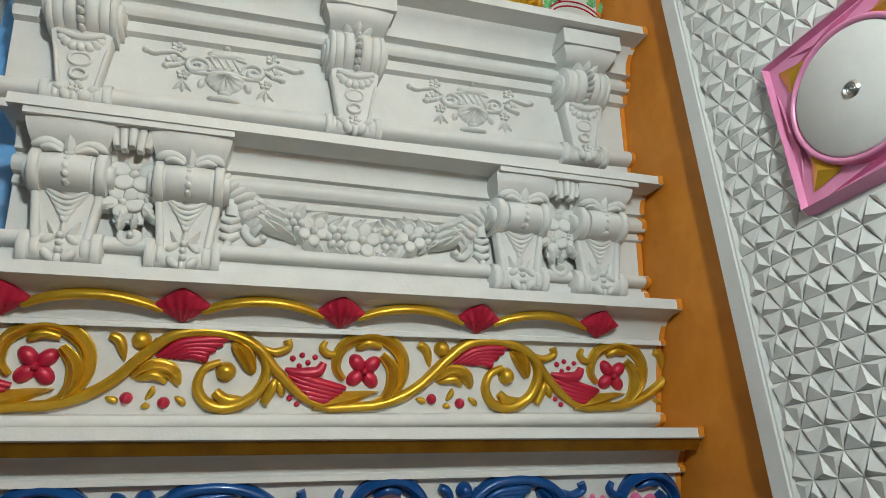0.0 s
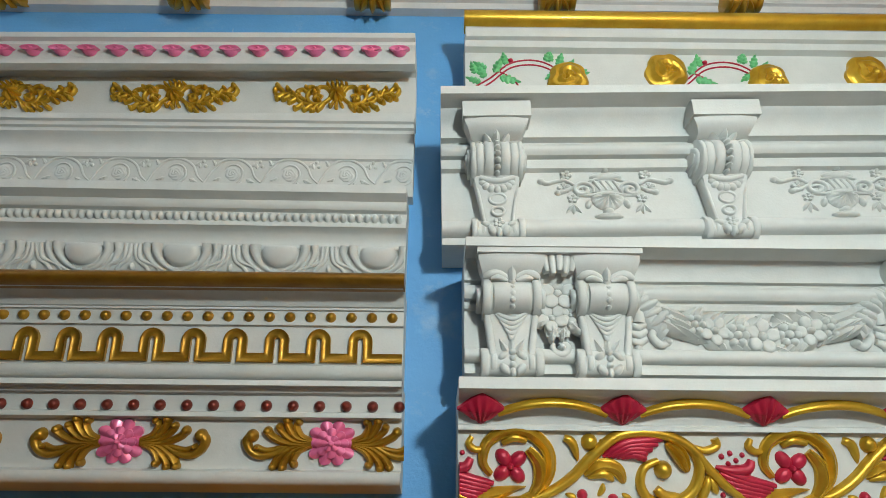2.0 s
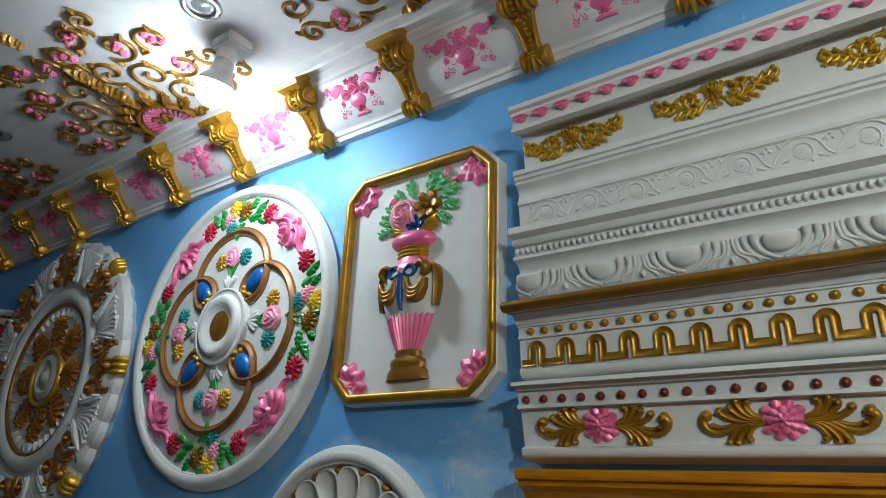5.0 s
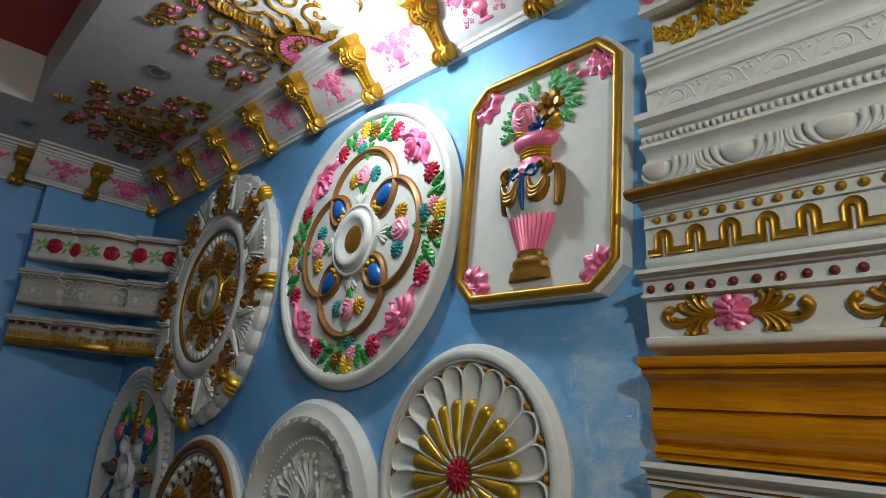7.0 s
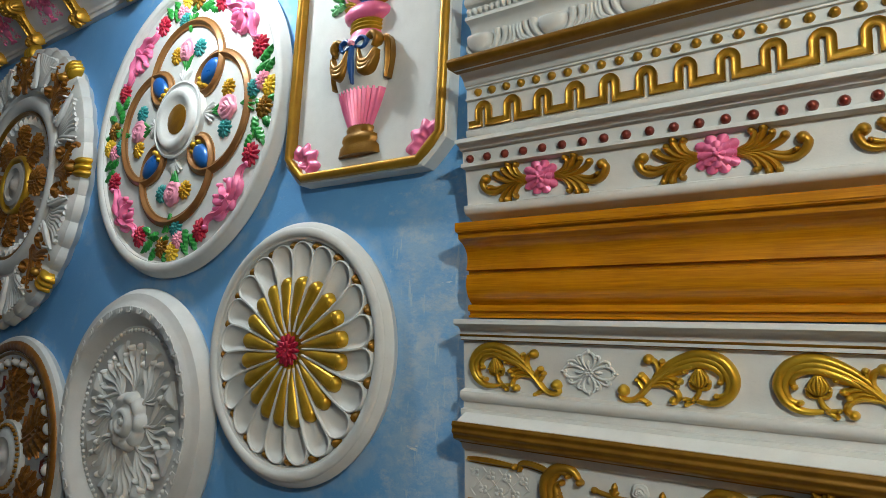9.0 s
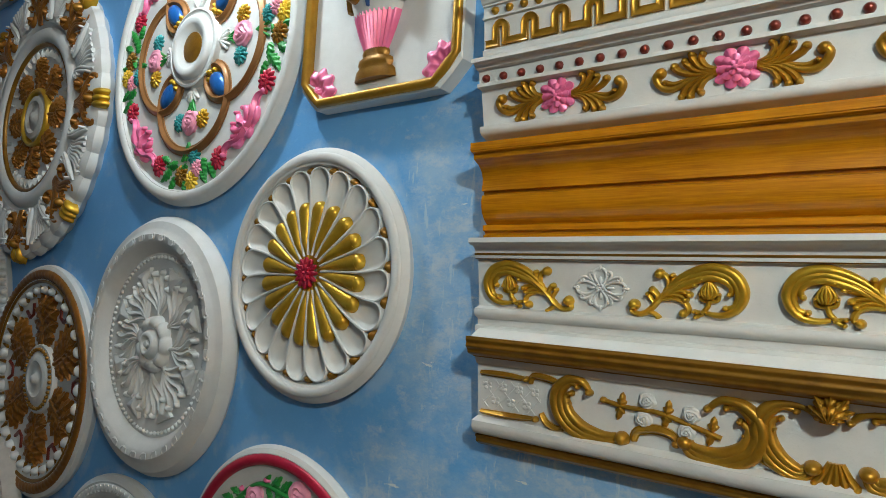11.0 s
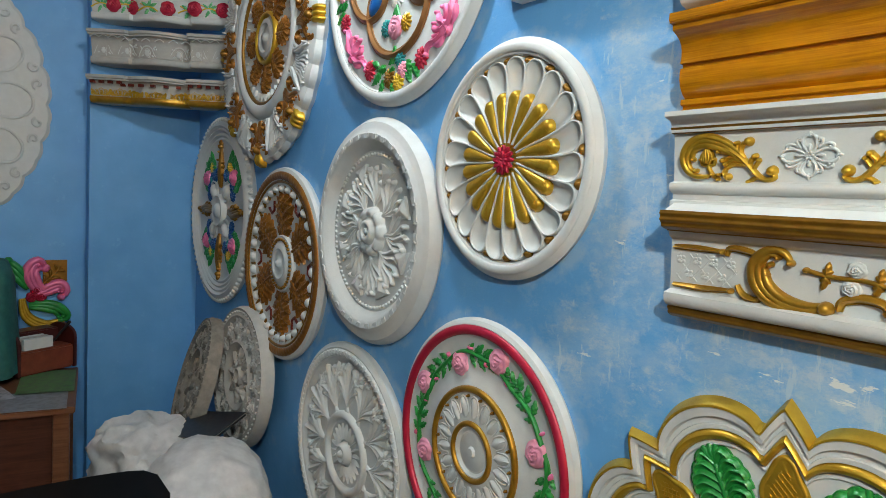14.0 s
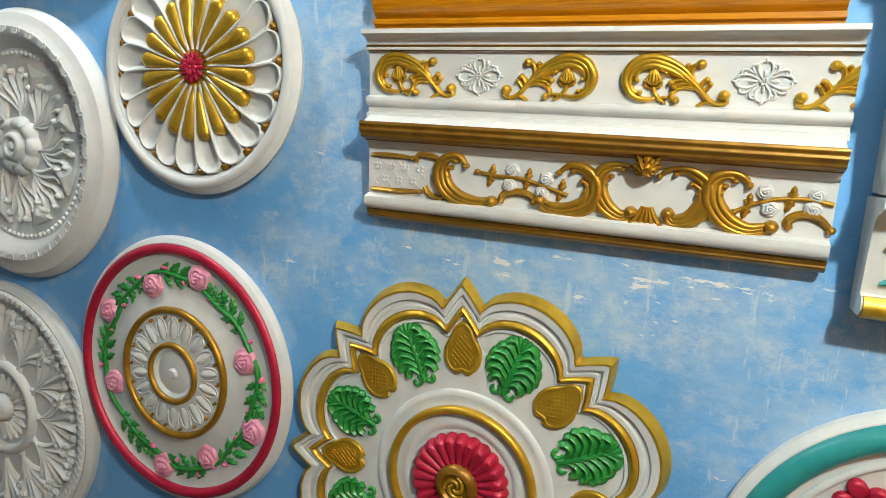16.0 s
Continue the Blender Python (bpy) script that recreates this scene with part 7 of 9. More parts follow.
lobed_rose = thing("ceiling_medallion", "lobed white and gold medallion with green leaves and red hub", "medallion", (-0.177, 0, 1.020), "ceiling medallions")
for name, material, steps in (("disc", WHITE, [(0.01, 0.012), (0.800, 0.012), (0.806, 0.016), (0.818, 0.016), (0.826, 0.012), (0.866, 0.012), (0.872, 0.019), (0.892, 0.020), (0.898, 0.016), (0.918, 0.016), (0.924, 0.023), (0.958, 0.025), (0.964, 0.022)]),
                              ("gilt_edge", GOLD, [(0.958, 0.020), (0.962, 0.0265), (0.972, 0.0265), (0.998, 0.010), (1.004, 0.004), (0.990, -0.002)]),
                              ("gilt_bead", GOLD, [(0.824, 0.011), (0.828, 0.018), (0.836, 0.023), (0.848, 0.025), (0.860, 0.023), (0.868, 0.018), (0.872, 0.011)])):
    bm = bmesh.new()
    lobed(bm, steps)
    part(name, bm, material, lobed_rose, m=face(0, 0, 0), sharp=35)


def palmette_parts():
    """A feathered leaf: drooping lobes in pairs along a rib, three more at the tip, each a piece of its own."""
    def lobe(v, reach):
        return lambda bm: stroke(bm, smooth([(0.0, v), (reach * 0.5, v + 0.016), (reach * 0.92, v + 0.012), (reach, v + 0.002)]), taper(0.0040, 0.0078, 0.006), 0.013, 2)

    def tip(a):
        c, d = math.cos(radians(a)), math.sin(radians(a))
        return lambda bm: stroke(bm, [(0, 0.026), (0.016 * c, 0.026 + 0.016 * d), (0.030 * c, 0.026 + 0.028 * d)], taper(0.003, 0.006, 0.004), 0.013)

    def curl_of(side):
        return lambda bm: stroke(bm, [(side * u, v) for u, v in spiral(0.014, -0.047, 0.010, 0.003, 120, 420, 12)], 0.0035, 0.011)

    drawn = [("leaf_rib", GREEN, lambda bm: stroke(bm, smooth([(0, -0.050), (0.002, -0.01), (0, 0.034)]), taper(0.005, 0.0055, 0.003), 0.017))]
    drawn += [("leaf_lobe", GREEN, lobe(-0.040 + 0.013 * k, side * reach)) for k, reach in enumerate((0.026, 0.036, 0.041, 0.040, 0.034, 0.024)) for side in (-1, 1)]
    drawn += [("leaf_lobe", GREEN, tip(a)) for a in (68, 90, 112)] + [("leaf_curl", GREEN, curl_of(side)) for side in (-1, 1)]
    return meshes(*drawn)


def heart_reach(a):
    tip = max(0.0, math.cos((a - math.pi / 2) * 1.0)) ** 9
    notch = max(0.0, math.cos((a + math.pi / 2) * 1.0)) ** 14
    return 0.034 * (1.0 + 0.62 * tip - 0.26 * notch)


def draw_heart(bm):
    def rim(size):
        return [(heart_reach(TAU * i / 48) * math.cos(TAU * i / 48) * 0.90 * size, heart_reach(TAU * i / 48) * math.sin(TAU * i / 48) * size) for i in range(48)]

    stroke(bm, rim(0.97), 0.0046, 0.011, closed=True)
    stroke(bm, rim(0.70), 0.0026, 0.010, closed=True)
    polar(bm, 0, 0, lambda a: heart_reach(a) * 0.92, lambda r, a: 0.006, 3, 40)
    # cross-hatched field
    for k in range(-4, 5):
        for way in (-1, 1):
            o = 0.0068 * k
            seg = []
            for i in range(-24, 25):
                p = (i * 0.0018 + o * 0.707, way * i * 0.0018 - way * o * 0.707)
                if math.hypot(p[0] / 0.9, p[1]) < heart_reach(math.atan2(p[1], p[0] / 0.9)) * 0.66:
                    seg.append(p)
            if len(seg) > 3:
                stroke(bm, [seg[0], seg[len(seg) // 2], seg[-1]], 0.0013, 0.0022, base=0.0055, sides=3)
    for s in (-1, 1):
        stroke(bm, [(s * u, v) for u, v in spiral(0.011, -0.027, 0.010, 0.003, 60, 400, 14)], 0.0032, 0.014)


spin(lobed_rose, palmette_parts(), 8, 0.272, 0.012, 93.2 + 22.5, 0, 1.20)
spin(lobed_rose, meshes(("gilt_heart", GOLD, draw_heart)), 8, 0.262, 0.012, 93.2, 0, 1.16)
part("ring_step", lathe(bmesh.new(), [(0.095, 0.010), (0.108, 0.012), (0.114, 0.017), (0.124, 0.018), (0.130, 0.015), (0.146, 0.015), (0.160, 0.016), (0.168, 0.014), (0.176, 0.017), (0.186, 0.017), (0.190, 0.013), (0.192, 0.010)], 72, close=False), WHITE, lobed_rose, m=face(0, 0, 0))
hoop(lobed_rose, "gilt_ring", GOLD, 0.150, 0.0085, 0.010, 0.020)


def draw_fluted_flower(bm):
    def rise(r, a):
        return 0.022 + 0.010 * r + 0.006 * abs(math.cos(12 * a)) ** 0.7 * (r > 0.2) - 0.02 * max(0, r - 0.9) * 8
    polar(bm, 0, 0, lambda a: 0.102 * (0.95 + 0.05 * abs(math.cos(12 * a))), rise, 10, 192)


at_polar(lobed_rose, meshes(("red_flower", RED, draw_fluted_flower)), 0, 0, 0.004)
hub = part("gilt_hub", lathe(bmesh.new(), [(0.001, 0.044), (0.024, 0.044), (0.029, 0.050), (0.037, 0.048), (0.044, 0.040), (0.046, 0.02)], 48), BRONZE, lobed_rose, m=face(0, 0, 0))
bm = bmesh.new()
for k in range(3):
    stroke(bm, spiral(0, 0, 0.004, 0.023, 120 * k, 120 * k + 200, 14), taper(0.002, 0.004, 0.003), 0.006, base=0.043)
part("swirl", bm, GOLD, hub)

# teal rim and red flowers
teal_rose = medallion("white medallion with teal rim and red flowers", 0.63, 1.01,
                      [(0.001, 0.016), (0.270, 0.018), (0.284, 0.024), (0.330, 0.030), (0.343, 0.022), (0.35, -0.002)])
hoop(teal_rose, "teal_rim", TEAL, 0.306, 0.022, 0.020, 0.026, "teal painted rim")
hoop(teal_rose, "white_step", WHITE, 0.262, 0.008, 0.008, 0.017)
spin(teal_rose, meshes(("red_blossom", RED, lambda bm: (blossom(bm, 0, 0, 0.040, 5, 0.018, deep=0.25), dome(bm, 0, 0, 0.010, 0.010, 0.016, base=0.006)))), 12, 0.215, 0.018, 100)
spin(teal_rose, leaf_parts(3, 60, 0.05), 12, 0.190, 0.017, 85)

# ---- the vase panel ----
panel = thing("wall_panel", "white plaster panel with gilt frame and painted flower vase", "panel", (-0.702, 0, 2.457))
HX, HZ, CUT = 0.222, 0.280, 0.050


def notched(inset):
    """The panel's outline: straight sides and cut corners."""
    x, z, c = HX - inset, HZ - inset, CUT
    pts = []
    for sx, sz, order in ((1, 1, 1), (-1, 1, -1), (-1, -1, 1), (1, -1, -1)):
        corner = [(sx * x, sz * (z - c)), (sx * (x - 0.35 * c), sz * (z - 0.62 * c)), (sx * (x - 0.62 * c), sz * (z - 0.35 * c)), (sx * (x - c), sz * z)]
        pts += corner if order > 0 else corner[::-1]
    return pts


bm = bmesh.new()
rings = [[bm.verts.new((u, v, h)) for u, v in notched(i)] for i, h in ((0.0, -0.002), (0.0, 0.034), (0.004, 0.038), (0.018, 0.040), (0.022, 0.026), (0.030, 0.024))]
for p, q in zip(rings, rings[1:]):
    for k in range(len(p)):
        bm.faces.new((p[k], p[(k + 1) % len(p)], q[(k + 1) % len(p)], q[k]))
bm.faces.new(rings[-1])
part("board", bm, WHITE, panel, m=face(0, 0, 0), sharp=25)
pts = notched(0.013)
bm = bmesh.new()
stroke(bm, pts, 0.0105, 0.012, 0, base=0.036, closed=True, sides=8)
part("gilt_frame", bm, OLD_GOLD, panel, "gilt frame with cut corners", face(0, 0, 0))


def draw_corner_shell(bm):
    polar(bm, 0, 0, lambda a: 0.060 * (0.80 + 0.20 * abs(math.cos(5 * a)) ** 2), lambda r, a: 0.012 * (0.5 + 0.5 * math.cos(TAU * 1.5 * r)) * (1 - 0.3 * r) + 0.004, 10, 80)


for sx, sz in ((1, 1), (-1, 1), (-1, -1), (1, -1)):
    bm = bmesh.new()
    draw_corner_shell(bm)
    # trimmed by the frame
    bmesh.ops.bisect_plane(bm, geom=bm.verts[:] + bm.edges[:] + bm.faces[:], plane_co=(sx * 0.016, 0, 0), plane_no=(sx, 0, 0), clear_outer=True)
    bmesh.ops.bisect_plane(bm, geom=bm.verts[:] + bm.edges[:] + bm.faces[:], plane_co=(0, sz * 0.016, 0), plane_no=(0, sz, 0), clear_outer=True)
    part("corner_shell", bm, PINK, panel, "pink corner shell", face(sx * (HX - 0.042), sz * (HZ - 0.042), 0.024))


def swell(stations, flutes=0, cols=16):
    """A half-round body in relief: stations of (v, half width, depth)."""
    bm = bmesh.new()
    rows = []
    for v, w, d in stations:
        row = []
        for k in range(cols + 1):
            t = 2 * k / cols - 1
            h = d * math.sqrt(max(0.0, 1 - t * t)) * (1 - (0.18 * (0.5 + 0.5 * math.cos(math.pi * flutes * t)) if flutes else 0))
            row.append(bm.verts.new((w * t, v, h - 0.001)))
        rows.append(row)
    for p, q in zip(rows, rows[1:]):
        for k in range(cols):
            bm.faces.new((p[k], p[k + 1], q[k + 1], q[k]))
    bm.faces.new(rows[0])
    bm.faces.new(rows[-1][::-1])
    return bm


V0 = face(-0.008, 0, 0.024)
vase = part("vase_body", swell([(-0.098, 0.062, 0.034), (-0.070, 0.072, 0.040), (-0.030, 0.080, 0.044), (0.000, 0.076, 0.042), (0.016, 0.060, 0.034)]), WHITE, panel, m=V0)
part("vase_foot", swell([(-0.232, 0.058, 0.022), (-0.214, 0.054, 0.022), (-0.206, 0.046, 0.020), (-0.200, 0.049, 0.022), (-0.190, 0.047, 0.022), (-0.184, 0.036, 0.018), (-0.176, 0.038, 0.020), (-0.168, 0.034, 0.018)]), BRONZE, vase, "gilt foot of the vase")
part("vase_cup", swell([(-0.170, 0.034, 0.020), (-0.130, 0.052, 0.030), (-0.102, 0.062, 0.036), (-0.094, 0.064, 0.037)], 12, 48), PINK, vase, "pink fluted cup")
part("vase_shoulder", swell([(0.012, 0.066, 0.036), (0.022, 0.060, 0.034), (0.030, 0.044, 0.028), (0.040, 0.040, 0.026)]), PINK, vase)
for k in range(3):
    part("neck_ring", swell([(0.040 + 0.009 * k, 0.040, 0.026), (0.0445 + 0.009 * k, 0.044, 0.029), (0.049 + 0.009 * k, 0.040, 0.026)]), GOLD, vase)
part("vase_rim", swell([(0.066, 0.044, 0.028), (0.074, 0.060, 0.034), (0.086, 0.064, 0.036), (0.096, 0.056, 0.032), (0.102, 0.044, 0.026)]), PINK, vase)


def draw_drapes(bm):
    for s in (-1, 1):
        f = lambda pts: [(s * u, v) for u, v in pts]
        for k in range(3):
            stroke(bm, f(smooth([(0.014, -0.008 - 0.010 * k), (0.026, -0.042 - 0.010 * k), (0.046, -0.046 - 0.008 * k), (0.062, -0.020 - 0.008 * k)])), taper(0.004, 0.009, 0.004), 0.014, base=0.036)
        stroke(bm, f(smooth([(0.058, 0.012), (0.072, 0.006), (0.078, -0.030), (0.074, -0.078)])), taper(0.006, 0.009, 0.005), 0.024, 2, base=0.012)
        stroke(bm, f(smooth([(0.030, 0.006), (0.050, 0.016), (0.062, 0.002), (0.052, -0.014)])), taper(0.005, 0.008, 0.005), 0.014, base=0.032)


def draw_ribbon(bm):
    stroke(bm, [(0, 0.0), (0, -0.05), (0.003, -0.088)], taper(0.006, 0.009, 0.002), 0.010, base=0.040)
    for s in (-1, 1):
        stroke(bm, [(s * u, v) for u, v in smooth([(0.004, -0.004), (0.020, 0.012), (0.036, 0.004), (0.028, -0.012), (0.006, -0.006)])], 0.0042, 0.010, base=0.038)


for name, material, draw in (("gilt_drape", BRONZE, draw_drapes), ("blue_ribbon", BLUE, draw_ribbon)):
    stamp(meshes((name, material, draw)), vase, Matrix.Identity(4))
part("bow_knot", meshes(("bow_knot", PALE_PINK, lambda bm: dome(bm, 0, 0, 0.009, 0.009, 0.012, base=0.042)))[0][1], None, panel, m=V0)
for s in (-1, 1):
    stamp(meshes(("gilt_leaf_spray", GOLD, lambda bm: [stroke(bm, smooth([(s * 0.012, 0.100), (s * (0.034 + 0.006 * k), 0.108 + 0.008 * k), (s * (0.068 - 0.002 * k), 0.112 + 0.014 * k)]), taper(0.004, 0.009, 0.004), 0.020, 1) for k in range(3)])), panel, V0)
stamp(meshes(("rose", PALE_PINK, lambda bm: (rose(bm, -0.030, 0.152, 0.044, 0.024, 200), [stroke(bm, spiral(-0.030, 0.152, 0.034 - 0.009 * k, 0.028 - 0.009 * k, 70 * k, 70 * k + 230, 12), taper(0.002, 0.004, 0.002), 0.010, base=0.017 + 0.004 * k) for k in range(3)]))), panel, V0)
stamp(meshes(("gilt_flower", BRONZE, lambda bm: (blossom(bm, 0.036, 0.166, 0.038, 6, 0.020, deep=0.22), dome(bm, 0.036, 0.166, 0.010, 0.010, 0.022)))), panel, V0)
stamp(meshes(("blue_flower", BLUE, lambda bm: (blossom(bm, 0.006, 0.122, 0.026, 8, 0.020, deep=0.25), dome(bm, 0.006, 0.122, 0.006, 0.006, 0.026)))), panel, V0)
vase_leaf = meshes(("leaf_sprig", MINT, lambda bm: frond(bm, smooth([(0, 0), (0.002, 0.024), (0, 0.044)]), 0.022, 0.010, 3, wide=0.30)))
for u, v, a, n in ((-0.066, 0.138, 60, 1.0), (-0.068, 0.126, 100, 0.9), (-0.062, 0.154, 30, 1.0), (-0.036, 0.190, 40, 0.9), (-0.008, 0.194, 18, 1.05), (0.034, 0.200, -18, 1.15), (0.054, 0.196, -42, 1.25), (0.072, 0.178, -66, 1.1), (0.074, 0.160, -100, 1.0), (0.066, 0.146, -135, 0.9)):
    stamp(vase_leaf, panel, V0 @ Matrix.Translation((u, v, 0)) @ Matrix.Rotation(radians(a), 4, "Z") @ Matrix.Diagonal((n * 0.62, n * 0.95, 1, 1)))
stamp(meshes(("bud_cluster", PINK, lambda bm: [dome(bm, u, v, 0.018, 0.009, 0.012, a) for u, v, a in ((-0.070, 0.196, 50), (0.090, 0.236, 80), (0.120, 0.214, 10))])), panel, V0)


# ---- under the ceiling ----
P_CEIL = outline((0, 2.894), (0.020, 2.894), (0.022, 2.906), (0.028, 2.908), 0.15, (0.034, 2.920), (0.040, 2.922), -0.06, (0.120, 3.012), (0.128, 3.014), (0.130, 3.022), (0.140, 3.026), (0.142, 3.034), (0.156, 3.038), (0.160, 3.046), (0.178, 3.050), (0.180, 3.062), (0, 3.062))
CEIL_TOP, CEIL_FOOT = (0.120, 3.012), (0.040, 2.922)


def draw_ceiling_bracket(bm):
    slab(bm, -0.043, 0.043, 0.078, 0.092, -0.02, 0.062)
    console(bm, [(0.079, 0.060, 0.041), (0.072, 0.057, 0.038), (0.064, 0.048, 0.035), (0.060, 0.036, 0.033)], 0)
    # fluted roll between side volutes
    drum(bm, 0.010, 0.064, 0.020, 0.054, 0.031)
    for k in (-2, -1, 1, 2):
        drum(bm, 0.008, 0.066, 0.020, 0.060, 0.0050, k * 0.0125)
    for s in (-1, 1):
        drum(bm, 0.014, 0.060, 0.012, 0.050, 0.0040, s * 0.0345)
        drum(bm, 0.026, 0.048, 0.014, 0.044, 0.0030, s * 0.0390)
    for k in range(7):
        a = math.pi * (k + 0.5) / 7
        dome(bm, 0, 0.037 + 0.029 * math.cos(a), 0.0050, 0.0042, 0.010, base=0.018 + 0.040 * math.sin(a))
    for k in range(5):
        d = k - 2
        leaf(bm, d * 0.008, 0.054, 90 - d * 30, 0.024, 0.012, 0.009, 0, base=0.050 - 0.004 * abs(d))
        dome(bm, d * 0.009, 0.006 - 0.004 * (2 - abs(d)), 0.0062, 0.0062, 0.010, base=0.026)
    # narrow leg bowed inward, raised edges and a string of beads
    console(bm, [(0.016, 0.034, 0.028), (-0.010, 0.024, 0.023), (-0.040, 0.017, 0.018), (-0.070, 0.020, 0.017), (-0.084, 0.028, 0.017)], 0)
    for k in range(5):
        dome(bm, 0, -0.010 - 0.012 * k, 0.0060 - 0.0005 * k, 0.0052, 0.007, base=0.021 - 0.0015 * k)
    for s in (-1, 1):
        stroke(bm, [(s * 0.024, 0.010), (s * 0.019, -0.020), (s * 0.0155, -0.066)], 0.0030, 0.008, base=0.020)
    # foot: a roll with curled ends and a drooping leaf
    drum(bm, -0.108, -0.070, 0.010, 0.038, 0.022)
    for s in (-1, 1):
        drum(bm, -0.112, -0.066, 0.012, 0.042, 0.0050, s * 0.0270)
        leaf(bm, s * 0.006, -0.084, -90 + s * 26, 0.034, 0.016, 0.012, 0, base=0.030)
    leaf(bm, 0, -0.078, -90, 0.040, 0.018, 0.012, 0, base=0.034)
    blossom(bm, 0, -0.078, 0.010, 5, 0.007, base=0.034)


def draw_pink_urn(bm):
    # lidded urn heaped with roses, winged arms and pendants
    dome(bm, 0, -0.012, 0.034, 0.024, 0.013, 0, 24, 5)
    polar(bm, 0, -0.030, lambda a: 0.020, lambda r, a: 0.012 * math.sqrt(max(0.05, 1 - r * r)) * (0.8 + 0.2 * math.cos(12 * a)), 4, 48)
    stroke(bm, smooth([(-0.024, -0.049), (0, -0.046), (0.024, -0.049)]), taper(0.004, 0.007, 0.004), 0.010)
    rose(bm, 0, 0.020, 0.022, 0.017)
    dome(bm, 0, 0.043, 0.010, 0.008, 0.012)
    for s in (-1, 1):
        f = lambda pts: [(s * u, v) for u, v in pts]
        rose(bm, s * 0.032, 0.010, 0.019, 0.015)
        rose(bm, s * 0.050, -0.008, 0.013, 0.012)
        stroke(bm, f(spiral(0.034, -0.012, 0.015, 0.004, 100, 460, 16)), 0.005, 0.012)
        plume(bm, f(smooth([(0.026, 0.024), (0.050, 0.032), (0.070, 0.022), (0.084, 0.030), (0.088, 0.040)])), 0.011, 0.013, 3)
        frond(bm, f(smooth([(0.050, 0.012), (0.070, 0.010), (0.086, 0.014)])), 0.016, 0.010, 3)
        for u, v, r in ((0.018, 0.042, 0.009), (0.092, 0.020, 0.008), (0.058, -0.026, 0.011), (0.064, -0.040, 0.008), (0.066, -0.008, 0.009), (0.042, -0.034, 0.008), (0.098, 0.036, 0.006)):
            blossom(bm, s * u, v, r, 5, 0.011)


ceiling_bracket = meshes(("scroll_bracket", OLD_GOLD, draw_ceiling_bracket))
pink_urn = meshes(("pink_urn", PINK, draw_pink_urn))


def ceiling_cornice(name, label, along0, along1, place, first, pitch, count):
    """A run of cornice under the ceiling, with gilt brackets and pink urns between them."""
    ob = tagged(thing(name, label, "cornice"), kind="structure")
    ob.matrix_basis = place
    part("run", sweep_profile(P_CEIL, along0, along1), CEILING_WHITE, ob, sharp=28)
    lean = math.degrees(math.atan2(CEIL_TOP[0] - CEIL_FOOT[0], CEIL_TOP[1] - CEIL_FOOT[1]))
    for k in range(count):
        x = first + pitch * k
        m = face(x, 2.976, 0.088, lean)
        stamp(ceiling_bracket, ob, m)
        if along0 + 0.06 < x + pitch / 2 < along1 - 0.05:
            stamp(pink_urn, ob, face(x + pitch / 2, 2.969, 0.080, lean))
    return ob


EAST_TURN = Matrix.Rotation(radians(90), 4, "Z")
ceiling_cornice("cornice_north", "white ceiling cornice with gilt scroll brackets and pink urns", X_WEST, X_EAST - 0.002, Matrix.Identity(4), -0.047 - 0.3335 * 10, 0.3335, 14)
ceiling_cornice("cornice_pier", "white ceiling cornice with gilt brackets on the pier", -0.535 - 0.10, 0, Matrix.Translation((X_WEST, 0, 0)) @ EAST_TURN, -0.345, 0.29, 1)
ceiling_cornice("cornice_west", "white ceiling cornice with gilt brackets over the end wall", Y_SOUTH, -0.535, Matrix.Translation((X_WEST - 0.1, 0, 0)) @ EAST_TURN, Y_SOUTH + 0.23, 0.31, 7)
stamp(pink_urn, bpy.data.objects["cornice_pier"], face(-0.17, 2.969, 0.080, 41))
stamp(pink_urn, bpy.data.objects["cornice_pier"], face(-0.49, 2.969, 0.080, 41))


# gilt scrollwork on the ceiling: u east, v away from the north wall, h down
def overhead(x, y):
    return Matrix(((1, 0, 0, x), (0, -1, 0, y), (0, 0, -1, Z_CEIL), (0, 0, 0, 1)))


def draw_ceiling_gold(bm):
    band = [(0.108 * math.cos(t), 0.108 * math.sin(t)) for t in [math.pi * i / 20 for i in range(21)]]
    stroke(bm, band, 0.013, 0.016, 2)
    for k in range(9):
        a = 180 * k / 8
        leaf(bm, 0.115 * math.cos(radians(a)), 0.115 * math.sin(radians(a)), a, 0.06, 0.036, 0.022, 3)


